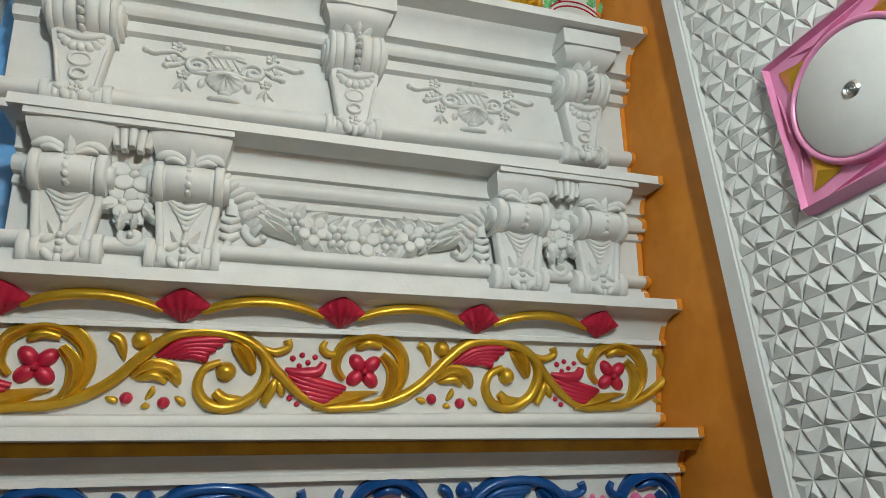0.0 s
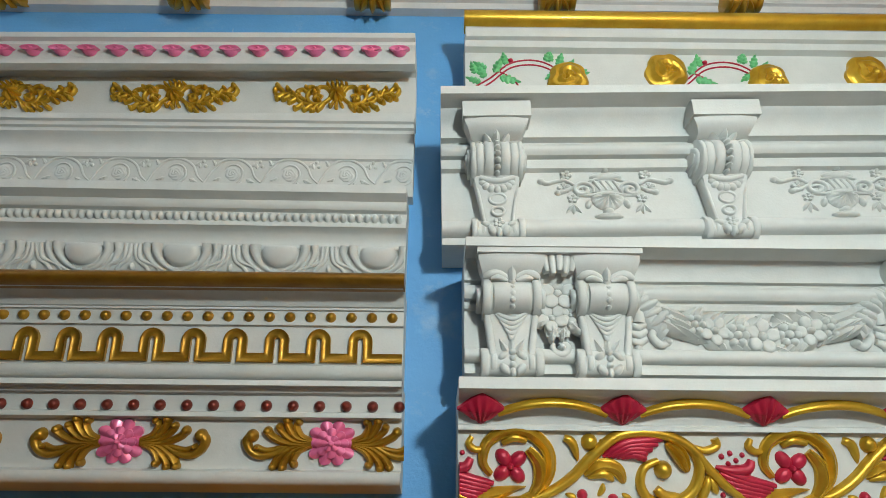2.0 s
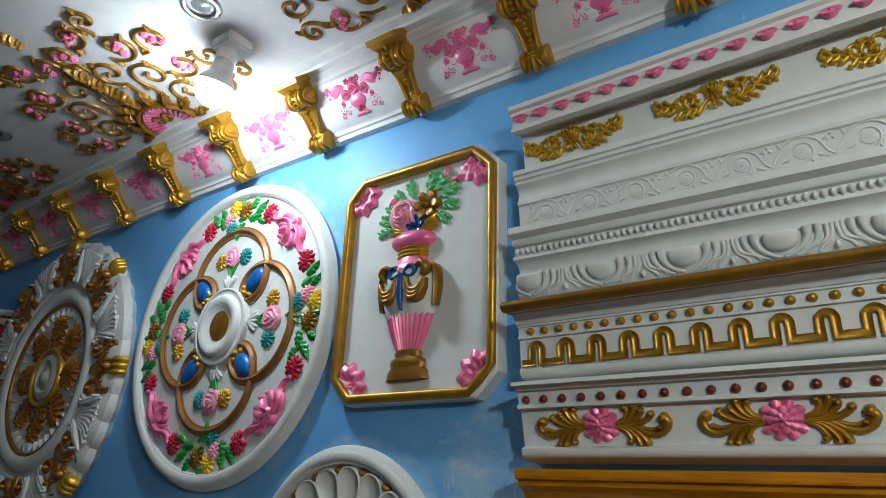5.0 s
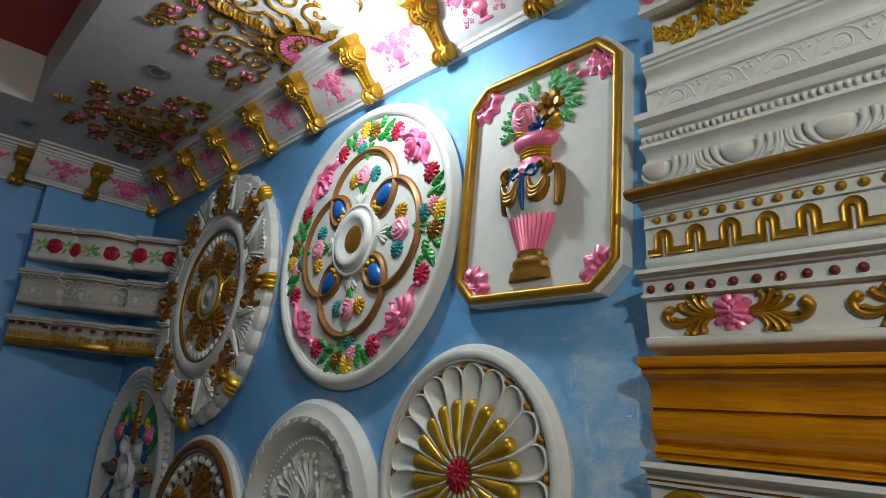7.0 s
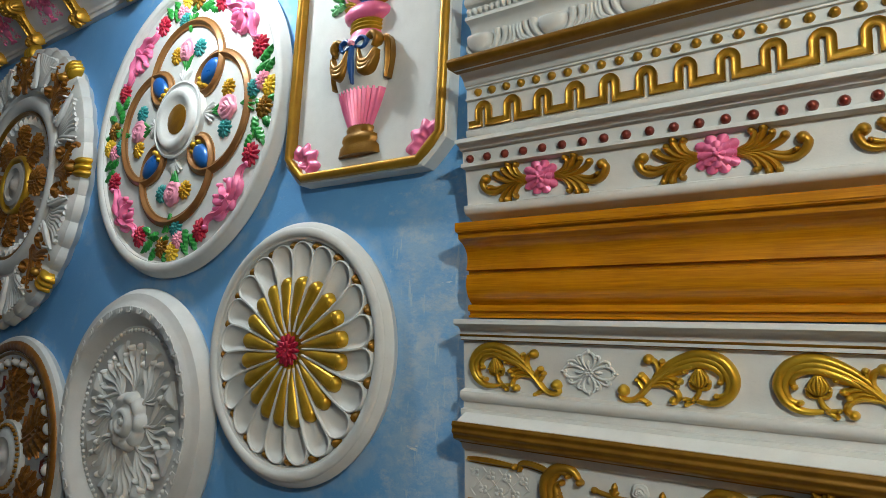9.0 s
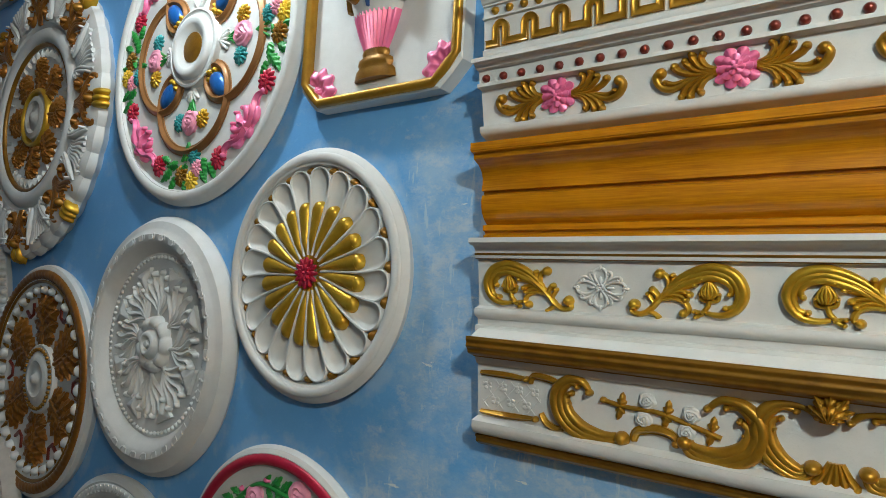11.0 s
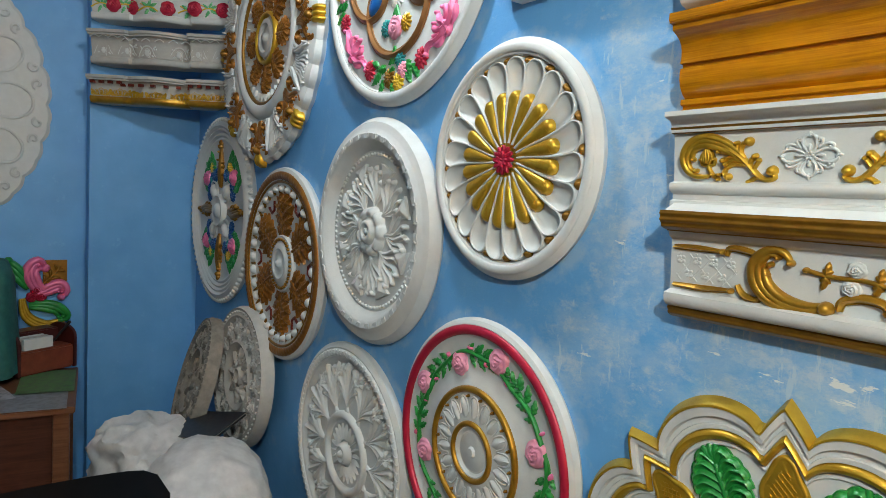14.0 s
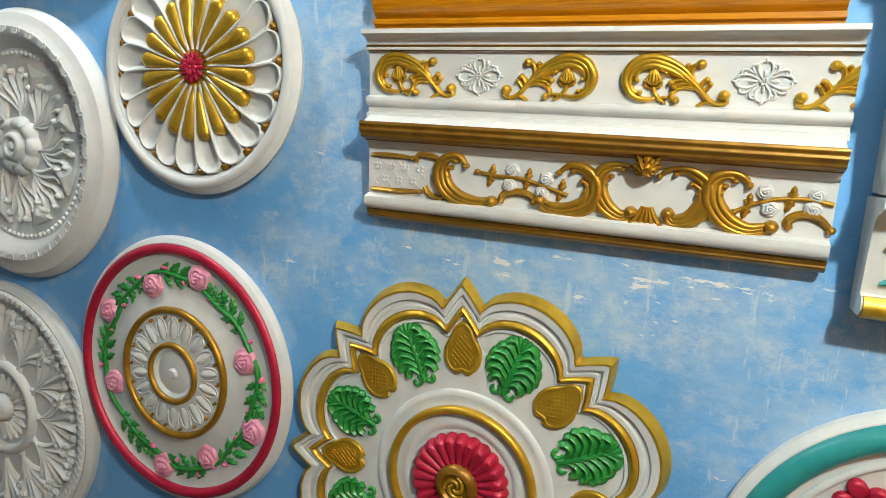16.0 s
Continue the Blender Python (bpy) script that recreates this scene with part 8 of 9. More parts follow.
def draw_ceiling_half(s):
    def draw(bm):
        # curling tendrils: a stem out to the edge of each loop, then the loop wound inward
        for su, sv, cu, cv, r, a0, a1 in ((0.10, 0.05, 0.20, 0.085, 0.050, 200, -230), (0.20, 0.03, 0.31, 0.055, 0.042, 190, 610), (0.09, 0.11, 0.175, 0.185, 0.055, 215, -240),
                                          (0.22, 0.17, 0.285, 0.165, 0.045, 180, 600), (0.05, 0.14, 0.085, 0.255, 0.050, 260, -170), (0.15, 0.27, 0.205, 0.305, 0.052, 200, 640),
                                          (0.24, 0.25, 0.315, 0.270, 0.045, 200, -220), (0.34, 0.19, 0.385, 0.150, 0.040, 120, 540), (0.03, 0.24, 0.050, 0.365, 0.040, 260, -150),
                                          (0.09, 0.34, 0.140, 0.400, 0.044, 220, 640), (0.34, 0.06, 0.405, 0.060, 0.034, 180, -240), (0.20, 0.36, 0.235, 0.405, 0.034, 220, -200)):
            loop = spiral(cu, cv, r * 1.12, r * 0.22, a0, a1, 26)
            line = [(s * u, v) for u, v in [(su, sv), ((su + loop[0][0]) / 2 + 0.006, (sv + loop[0][1]) / 2 - 0.006)] + loop]
            stroke(bm, line, taper(0.0045, 0.0056, 0.0030), 0.014)
            dome(bm, *line[-1], 0.0075, 0.0075, 0.015)
            for j in (3, 12):
                u, v = line[j]
                a = math.degrees(math.atan2(v - cv, u - s * cu))
                leaf(bm, u, v, a + 35 * s, 0.024, 0.010, 0.012, 3)
    return draw


def draw_ceiling_stem(bm):
    for v, r in ((0.17, 0.030), (0.22, 0.022), (0.27, 0.018), (0.45, 0.016)):
        leaf(bm, 0, v, 90, 0.07, r * 2, 0.024, 4)
        dome(bm, 0, v, r * 0.6, r * 0.6, 0.022)
    for s in (-1, 1):
        stroke(bm, spiral(s * 0.02, 0.035, 0.026, 0.006, 90 - s * 60, 90 + s * 300, 18), 0.006, 0.012)


def draw_fan(bm):
    for k in range(17):
        a = radians(180 * k / 16)
        stroke(bm, [(0.045 * math.cos(a), 0.045 * math.sin(a)), (0.092 * math.cos(a), 0.092 * math.sin(a))], taper(0.003, 0.006, 0.007), 0.011)


small_rose = meshes(("pink_rose", PINK, lambda bm: rose(bm, 0, 0, 0.012, 0.014)))
scrollwork = tagged(thing("ceiling_ornament", "gilt plaster scrollwork with pink fan and roses on the ceiling", "ornament"), group="ceiling scrollwork")
scrollwork.matrix_basis = overhead(-1.57, -0.185)
stamp(meshes(("gilt_band", BRONZE, draw_ceiling_gold), ("gilt_stem", BRONZE, draw_ceiling_stem), ("gilt_scroll", BRONZE, draw_ceiling_half(-1)), ("gilt_scroll", BRONZE, draw_ceiling_half(1)), ("pink_fan", PINK, draw_fan)), scrollwork, Matrix.Identity(4))
for s in (-1, 1):
    for cu, cv in ((0.205, 0.305), (0.315, 0.27), (0.285, 0.165), (0.05, 0.365), (0.14, 0.40), (0.31, 0.055)):
        for j in range(3):
            a, r = radians(130 * j + 600 * cu), 0.024 if j else 0.0
            stamp(small_rose, scrollwork, Matrix.Translation((s * (cu + r * math.cos(a)), cv + r * math.sin(a), 0)))
copy_thing(scrollwork, overhead(-2.66, -0.185))
copy_thing(scrollwork, overhead(-0.48, -0.185))

STEEL = paint("brushed_steel", (0.62, 0.62, 0.60), 0.28, 1.0, second=(0.5, 0.5, 0.48), relief=0.05)
LENS, tree, shader = nodes_of("lamp_lens")
shader.inputs["Base Color"].default_value, shader.inputs["Roughness"].default_value = (0.25, 0.25, 0.24, 1), 0.15
downlight = thing("downlight", "recessed round steel downlight, switched off, in the ceiling", "downlight", group="downlights")
bm = lathe(bmesh.new(), [(0.028, -0.006), (0.032, 0.004), (0.040, 0.007), (0.048, 0.004), (0.050, -0.001)], 36, close=False)
part("bezel", bm, STEEL, downlight)
part("lens", lathe(bmesh.new(), [(0.001, 0.003), (0.020, 0.001), (0.029, -0.002)], 28), LENS, downlight)
downlight.matrix_basis = overhead(-2.14, -0.476)
for x, y in ((-3.115, -0.72), (-1.045, -0.458), (-0.1, -0.46)):
    copy_thing(downlight, overhead(x, y))


# bare bulbs in angled batten holders
GLOW, tree, shader = nodes_of("bulb_glass")
shader.inputs["Base Color"].default_value = (0.9, 0.9, 0.9, 1)
shader.inputs["Emission Color"].default_value = (*LAMP_COLOUR, 1)
PLASTIC = paint("white_plastic", (0.72, 0.72, 0.70), 0.35, relief=0.05)


def bulb_fixture(place, watts, colour, up=None, radius=0.046):
    ob = thing("bare_bulb", "lit round LED bulb in a white angled holder under the ceiling", "lamp", place, "bare bulbs")
    up = up or Z_CEIL - place[2]
    glow = GLOW.copy()
    glow.node_tree.nodes["Principled BSDF"].inputs["Emission Color"].default_value = (*colour, 1)
    glow.node_tree.nodes["Principled BSDF"].inputs["Emission Strength"].default_value = watts / (math.pi * 4 * math.pi * radius**2)
    bm = bmesh.new()
    bmesh.ops.create_uvsphere(bm, u_segments=32, v_segments=20, radius=radius)
    part("bulb", bm, glow, ob, "glowing white bulb")
    way = Matrix.Translation((0.016, 0.0, 0.046)) @ Matrix.Rotation(radians(18), 4, "Y")
    part("bulb_neck", lathe(bmesh.new(), [(0.001, -0.012), (0.030, -0.010), (0.026, 0.020), (0.020, 0.034), (0.001, 0.036)], 28), PLASTIC, ob, m=way)
    part("socket", lathe(bmesh.new(), [(0.001, 0.030), (0.026, 0.030), (0.028, 0.044), (0.024, 0.060), (0.032, 0.066), (0.030, 0.080), (0.001, 0.084)], 28), PLASTIC, ob, m=way)
    part("base_box", block(0.005, 0.085, -0.036, 0.036, up - 0.034, up, 0.006), PLASTIC, ob)
    return ob


ceiling_bulb = bulb_fixture(*BULBS[0], LAMP_COLOUR)
# white plastic heat sink, added over the upper half to shield the ceiling from light
part("heat_sink", lathe(bmesh.new(), [(0.0465, 0.010), (0.0465, 0.014), (0.043, 0.024), (0.036, 0.034), (0.026, 0.046)], 32, close=False), PLASTIC, ceiling_bulb, m=Matrix.Rotation(radians(18), 4, "Y"))
hanging_bulb = bulb_fixture(*BULBS[1], SIDE_LAMP_COLOUR)
tagged(hanging_bulb, "lit round LED bulb hanging on a white cord from the ceiling")
part("cord", lathe(bmesh.new(), [(0.001, 0.120), (0.004, 0.120), (0.004, Z_CEIL - BULBS[1][0][2] - 0.020), (0.001, Z_CEIL - BULBS[1][0][2] - 0.020)], 10), PLASTIC, hanging_bulb, m=Matrix.Translation((0.042, 0, 0)))


# ---- on the orange wall ----
def on_east(y, z, out=0.0, turn=0.0):
    """u north to south, v up, h west, out of the east wall."""
    return Matrix(((0, 0, -1, X_EAST - out), (-1, 0, 0, y), (0, 1, 0, z), (0, 0, 0, 1))) @ Matrix.Rotation(radians(turn), 4, "Z")


tile_panel = thing("relief_panel", "white plaster ceiling panel with pyramid relief and pink square", "panel")
tile_panel.matrix_basis = on_east(-0.263 - 0.31, 2.20, 0, 3.9)
HW, HH = 0.31, 0.62
bm = bmesh.new()
slab(bm, -HW, HW, -HH, HH, 0, 0.010)
part("board", bm, WHITE, tile_panel)
for name, (u0, u1, v0, v1) in {"rail": (-HW, HW, HH - 0.029, HH), "stile": (-HW, -HW + 0.029, -HH, HH - 0.029)}.items():
    for flip in (1, -1):
        bm = bmesh.new()
        slab(bm, *sorted((u0 * flip, u1 * flip)), *sorted((v0 * flip, v1 * flip)), 0, 0.021)
        bmesh.ops.bevel(bm, geom=bm.edges[:], offset=0.003, segments=2, affect="EDGES")
        part(name, bm, WHITE, tile_panel)
EDGE = 0.029
SQ = 0.089
sq = tile_panel.matrix_basis.inverted() @ Vector((X_EAST, -0.478, 2.318))
SQ_U, SQ_V = sq.x, sq.y
bm = bmesh.new()
rng = random.Random(3)
rise = EDGE * math.sqrt(3) / 2
rows, cols = int(2 * HH / rise), int(2 * HW / EDGE)
for j in range(rows):
    for i in range(-1, cols * 2 + 2):
        odd = i % 2
        base_u = -HW + 0.008 + EDGE * (i // 2) + (EDGE / 2 if j % 2 else 0)
        v0 = -HH + 0.016 + rise * j
        tri = [(base_u, v0), (base_u + EDGE, v0), (base_u + EDGE / 2, v0 + rise)] if not odd else [(base_u + EDGE / 2, v0 + rise), (base_u + EDGE * 1.5, v0 + rise), (base_u + EDGE, v0)]
        cu, cv = sum(p[0] for p in tri) / 3, sum(p[1] for p in tri) / 3
        if abs(cu) > HW - 0.030 or abs(cv) > HH - 0.030 or (abs(cu - SQ_U) < SQ + 0.004 and abs(cv - SQ_V) < SQ + 0.004):
            continue
        # a leaning pyramid, its apex pushed towards one corner
        k = (i // 2 + 2 * j) % 3
        push = rng.uniform(0.30, 0.42)
        pu, pv = (cu + (tri[k][0] - cu) * push, cv + (tri[k][1] - cv) * push)
        apex = bm.verts.new((pu, pv, 0.010 + (0.0072 if not odd else 0.0060) * rng.uniform(0.85, 1.15)))
        foot = [bm.verts.new((u, v, 0.0105)) for u, v in tri]
        brim = [bm.verts.new((cu + (u - cu) * 0.92, cv + (v - cv) * 0.92, 0.0120)) for u, v in tri]
        for k in range(3):
            q = (k + 1) % 3
            bm.faces.new((foot[k], foot[q], brim[q], brim[k]))
            bm.faces.new((brim[k], brim[q], apex))
tagged(part("pyramid_relief", bm, WHITE, tile_panel, "small leaning pyramids in relief", sharp=10), kind="stuff")
centre = Matrix.Translation((SQ_U, SQ_V, 0.010))
bm = bmesh.new()
slab(bm, -SQ, SQ, -SQ, SQ, 0, 0.008)
part("square_field", bm, ROSE, tile_panel, "pink square with folded border", centre)
bm = bmesh.new()
stroke(bm, [(-SQ, -SQ), (0, -SQ), (SQ, -SQ), (SQ, 0), (SQ, SQ), (0, SQ), (-SQ, SQ), (-SQ, 0)], 0.007, 0.010, base=0.006, closed=True, sides=2)
for k in range(4):
    a = radians(90 * k)
    for s in (-1, 1):
        p = [(-0.066, -0.076 + 0.010 * s), (0.0, -0.072 + 0.006 * s), (0.066, -0.076 - 0.010 * s)]
        stroke(bm, [(u * math.cos(a) - v * math.sin(a), u * math.sin(a) + v * math.cos(a)) for u, v in p], taper(0.001, 0.007, 0.001), 0.009, base=0.006, sides=2)
part("folded_border", bm, ROSE, tile_panel, m=centre, sharp=15)
for k in range(4):
    bm = bmesh.new()
    tri = [bm.verts.new((u, v, h)) for u, v, h in ((-0.022, -0.016, 0), (0.022, -0.016, 0), (0, 0.018, 0), (0, -0.005, 0.007))]
    for a, b in ((0, 1), (1, 2), (2, 0)):
        bm.faces.new((tri[a], tri[b], tri[3]))
    part("gilt_triangle", bm, GOLD, tile_panel, m=centre @ Matrix.Rotation(radians(45 + 90 * k), 4, "Z") @ Matrix.Translation((0, -0.088, 0.009)) @ Matrix.Rotation(math.pi, 4, "Z"), sharp=15)
part("round_plate", lathe(bmesh.new(), [(0.001, 0.016), (0.064, 0.016), (0.066, 0.014), (0.067, 0.004)], 56), WHITE, tile_panel, "round white plate", centre)
part("plate_rim", lathe(bmesh.new(), [(0.066, 0.006)] + ring_profile(0.070, 0.0035, 0.005, 0.012) + [(0.075, 0.004)], 56, close=False), ROSE, tile_panel, m=centre)
part("screw_cup", lathe(bmesh.new(), [(0.001, 0.018), (0.002, 0.016), (0.004, 0.0175), (0.005, 0.0165), (0.007, 0.0185), (0.009, 0.0165), (0.010, 0.015)], 24), STEEL, tile_panel, m=centre)


# ---- at the west end ----
def west_face(y, z, out=0.0, x=X_WEST):
    """u south to north, v up, h east."""
    return Matrix(((0, 0, 1, x + out), (1, 0, 0, y), (0, 1, 0, z), (0, 0, 0, 1)))


def sweep_stations(pts, stations):
    """A moulding whose outline of (out, z) is pushed forward by a share that changes along the run."""
    bm = bmesh.new()
    rings = [[bm.verts.new((x, -(o + push if o > 0 else 0.0), z)) for o, z in pts] for x, push in stations]
    for p, q in zip(rings, rings[1:]):
        for k in range(len(pts)):
            j = (k + 1) % len(pts)
            bm.faces.new((p[k], p[j], q[j], q[k]))
    bm.faces.new(rings[0])
    bm.faces.new(rings[-1][::-1])
    return bm


# the samples span the corner, from the pier's edge to the north wall
SPAN = 0.70
CORNER = Matrix.Translation((-3.463, -0.474, 0)) @ Matrix.Rotation(radians(53.8), 4, "Z")
LEFT, RIGHT, BLOCK = 0.185, 0.485, 0.078


def bow(t):
    return 0.062 - 0.036 * t + 0.045 * math.sin(math.pi * t)


STATIONS = [(0.0, BLOCK), (LEFT, BLOCK), (LEFT + 0.012, bow(0))] + [(LEFT + 0.012 + (RIGHT - LEFT - 0.024) * i / 12, bow(i / 12)) for i in range(1, 12)] + [(RIGHT - 0.012, bow(1)), (RIGHT, BLOCK), (SPAN + 0.12, BLOCK)]


def sawn(bm):
    """Cuts a piece where it meets the north wall."""
    back = CORNER.inverted()
    bmesh.ops.bisect_plane(bm, geom=bm.verts[:] + bm.edges[:] + bm.faces[:], plane_co=back @ Vector((0, -0.004, 0)), plane_no=back.to_3x3() @ Vector((0, 1, 0)), clear_outer=True)
    bmesh.ops.holes_fill(bm, edges=[e for e in bm.edges if e.is_boundary])
    return bm


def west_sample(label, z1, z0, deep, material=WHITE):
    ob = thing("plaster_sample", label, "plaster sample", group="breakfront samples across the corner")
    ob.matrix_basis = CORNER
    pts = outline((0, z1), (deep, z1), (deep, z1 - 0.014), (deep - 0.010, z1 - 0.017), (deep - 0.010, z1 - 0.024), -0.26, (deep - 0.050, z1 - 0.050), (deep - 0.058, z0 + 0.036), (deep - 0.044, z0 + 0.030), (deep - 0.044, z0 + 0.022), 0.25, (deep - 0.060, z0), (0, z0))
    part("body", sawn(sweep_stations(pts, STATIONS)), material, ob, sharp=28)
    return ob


def bowed(x, z, out):
    """The pose on the stepped and bowed face of a sample, in the sample's own terms."""
    if x < LEFT or x > RIGHT:
        return face(x, z, out + BLOCK, 4)
    t = (x - LEFT) / (RIGHT - LEFT)
    return Matrix.Translation((x, 0, 0)) @ Matrix.Rotation(0.27 * math.cos(math.pi * t), 4, "Z").inverted() @ face(0, z, 0, 4) @ Matrix.Translation((0, 0, out + bow(t)))


red_sample = west_sample("white breakfront cornice with red roses and green leaves", 2.672, 2.512, 0.085)
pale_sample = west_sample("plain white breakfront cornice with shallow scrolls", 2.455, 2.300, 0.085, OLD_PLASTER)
gilt_sample = west_sample("white breakfront cornice with gilt foliage and dark blocks", 2.238, 2.110, 0.085, OLD_PLASTER)
dark_rose = meshes(("red_rose", RED, lambda bm: rose(bm, 0, 0, 0.037, 0.018)))
rose_sprig = meshes(("leaf_sprig", MINT, lambda bm: [leaf(bm, u, v, a, 0.038, 0.020, 0.007, 3) for u, v, a in ((0.0, 0.008, 60), (-0.004, 0.004, 140), (0.0, -0.006, 240), (0.008, -0.002, -30), (0.010, 0.008, 20))]), ("stem", YELLOW, lambda bm: (stroke(bm, smooth([(-0.05, -0.014), (-0.015, 0.004), (0.02, 0.002), (0.05, -0.016)]), 0.0036, 0.005), stroke(bm, smooth([(-0.04, 0.020), (0.0, 0.006), (0.04, 0.018)]), 0.0026, 0.004))))
for x in (0.105, 0.215, 0.362, 0.500, 0.640):
    stamp(dark_rose, red_sample, bowed(x, 2.585, 0.029))
for x in (0.045, 0.160, 0.290, 0.440, 0.570):
    stamp(rose_sprig, red_sample, bowed(x, 2.585, 0.029))
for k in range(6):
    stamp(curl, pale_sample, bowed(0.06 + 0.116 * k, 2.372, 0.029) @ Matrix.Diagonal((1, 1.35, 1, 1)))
for k in range(7):
    m = bowed(0.05 + 0.092 * k, 2.160, 0.028)
    stamp(swag, gilt_sample, m @ Matrix.Diagonal((0.45, 0.85, 0.6, 1)))
wave = meshes(("wave_line", WHITE, lambda bm: stroke(bm, smooth([(-0.022, -0.006), (0.0, 0.006), (0.022, -0.006)]), 0.0022, 0.004)))
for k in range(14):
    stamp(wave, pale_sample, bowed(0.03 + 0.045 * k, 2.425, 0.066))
for k in range(15):
    bm = bmesh.new()
    slab(bm, -0.010, 0.010, -0.007, 0.007, -0.012, 0.006)
    part("dark_block", bm, DARK_RED, gilt_sample, m=bowed(0.02 + 0.0435 * k, 2.207, 0.060))
part("gilt_foot", sawn(sweep_stations(outline((0.002, 2.1405), (0.043, 2.1405), 0.3, (0.0245, 2.108), (0.002, 2.108)), STATIONS)), OLD_GOLD, gilt_sample, "gilt lower edge")

part("bronze_line", sawn(sweep_stations([(0.04, 2.6495), (0.0765, 2.6495), (0.0745, 2.6435), (0.04, 2.6435)], STATIONS)), BRONZE, red_sample)

# great white medallion on the end wall
great = thing("ceiling_medallion", "very large plain white medallion with leafy scalloped edge", "medallion", group="ceiling medallions")
great.matrix_basis = west_face(-1.43, 2.085, 0, X_WEST - 0.1)
R = 0.735
part("disc", lathe(bmesh.new(), [(0.001, 0.030), (0.18, 0.030), (0.20, 0.040), (0.30, 0.034), (0.44, 0.030), (0.46, 0.044), (0.475, 0.038), (0.485, 0.046), (0.50, 0.040), (0.52, 0.030), (0.66, 0.026), (0.72, 0.020), (R, 0.006), (R, -0.002)], 240,
                   lambda r, h, a: (r * (1 + 0.018 * max(0, (r - 0.6) / 0.135) * (abs(math.sin(12 * a)) + 0.6 * abs(math.sin(24 * a)) - 0.8)), h)), WHITE, great, sharp=32)
acanthus_low = meshes(("arch_relief", WHITE, lambda bm: (stroke(bm, smooth([(-0.075, -0.085), (-0.082, -0.020), (-0.050, 0.042), (0, 0.060), (0.050, 0.042), (0.082, -0.020), (0.075, -0.085)]), 0.007, 0.010),
                       [stroke(bm, [(s * u, v) for u, v in spiral(0.094, 0.078, 0.026, 0.005, 200, 560, 18)], 0.006, 0.013) for s in (-1, 1)])))
for k in range(16):
    a = TAU * k / 16
    stamp(acanthus_low, great, Matrix.Translation((0.60 * math.cos(a), 0.60 * math.sin(a), 0.028)) @ Matrix.Rotation(a - math.pi / 2, 4, "Z"))
for k in range(8):
    a = TAU * k / 8
    stamp(meshes(("inner_scroll", WHITE, lambda bm: [stroke(bm, [(s * u, v) for u, v in spiral(0.045, 0, 0.045, 0.008, 250, -160, 20)], 0.008, 0.012) for s in (-1, 1)])), great, Matrix.Translation((0.36 * math.cos(a), 0.36 * math.sin(a), 0.030)) @ Matrix.Rotation(a - math.pi / 2, 4, "Z"))

# the desk
DARK_WOOD = grained("dark_stained_wood", (0.090, 0.030, 0.016), (0.045, 0.014, 0.008), 0.35, (2, 2, 40))
EDGE_WOOD = grained("brown_wood_edge", (0.20, 0.085, 0.04), (0.12, 0.045, 0.02), 0.35, (2, 2, 40))
desk = thing("desk", "dark stained wooden desk with paper-strewn top against the end wall", "desk", (-3.079, -1.290, 0))
desk.matrix_basis = pose(-3.079, -1.290, 0, 0, 0, -8)
part("top", block(-0.355, 0.30, -0.70, 0.66, 0.763, 0.790, 0.004), EDGE_WOOD, desk)
for y in (0.60, -0.66):
    for x in (-0.31, 0.26):
        part("leg", block(x - 0.022, x + 0.022, y - 0.02, y + 0.04, 0, 0.763, 0.003), EDGE_WOOD, desk)
part("end_panel", block(-0.285, 0.236, 0.612, 0.628, 0.08, 0.763), DARK_WOOD, desk)
part("front_panel", block(0.235, 0.250, -0.62, 0.578, 0.08, 0.763), DARK_WOOD, desk)
part("back_panel", block(-0.325, -0.312, -0.62, 0.578, 0.08, 0.763), DARK_WOOD, desk)


def sheet(name, label, x, y, turn, w, d, colour, z):
    m, tree, shader = nodes_of(name)
    pos = add(tree, "NewGeometry").outputs["Position"]
    col = mix(tree, ramp(tree, noise_node(tree, pos, 34.0, 3), 0.42, 0.62), colour, tuple(min(1, c * 0.55 + 0.08) for c in colour))
    tree.links.new(col, shader.inputs["Base Color"])
    shader.inputs["Roughness"].default_value = 0.35
    bm = bmesh.new()
    grid = [[bm.verts.new(((i / 4 - 0.5) * w, (j / 4 - 0.5) * d, 0.0022 * math.sin(i * 1.7 + j))) for j in range(5)] for i in range(5)]
    for i in range(4):
        for j in range(4):
            bm.faces.new((grid[i][j], grid[i + 1][j], grid[i + 1][j + 1], grid[i][j + 1]))
    bmesh.ops.solidify(bm, geom=bm.faces[:], thickness=0.003)
    ob = part(name, bm, m)
    ob.matrix_basis = pose(x, y, z, 0, 0, turn)
    tagged(ob, label, "paper", "papers on the desk")


sheet("leaflet", "green printed leaflet lying on the desk", -3.10, -0.74, -8, 0.36, 0.22, (0.20, 0.42, 0.16), 0.799)
sheet("photo_sheet", "sheet of small colour photographs under the leaflet", -2.84, -0.88, -8, 0.26, 0.38, (0.42, 0.45, 0.48), 0.794)
sheet("letter", "white sheet of paper with faint writing", -2.95, -1.04, 12, 0.21, 0.30, (0.75, 0.73, 0.76), 0.804)

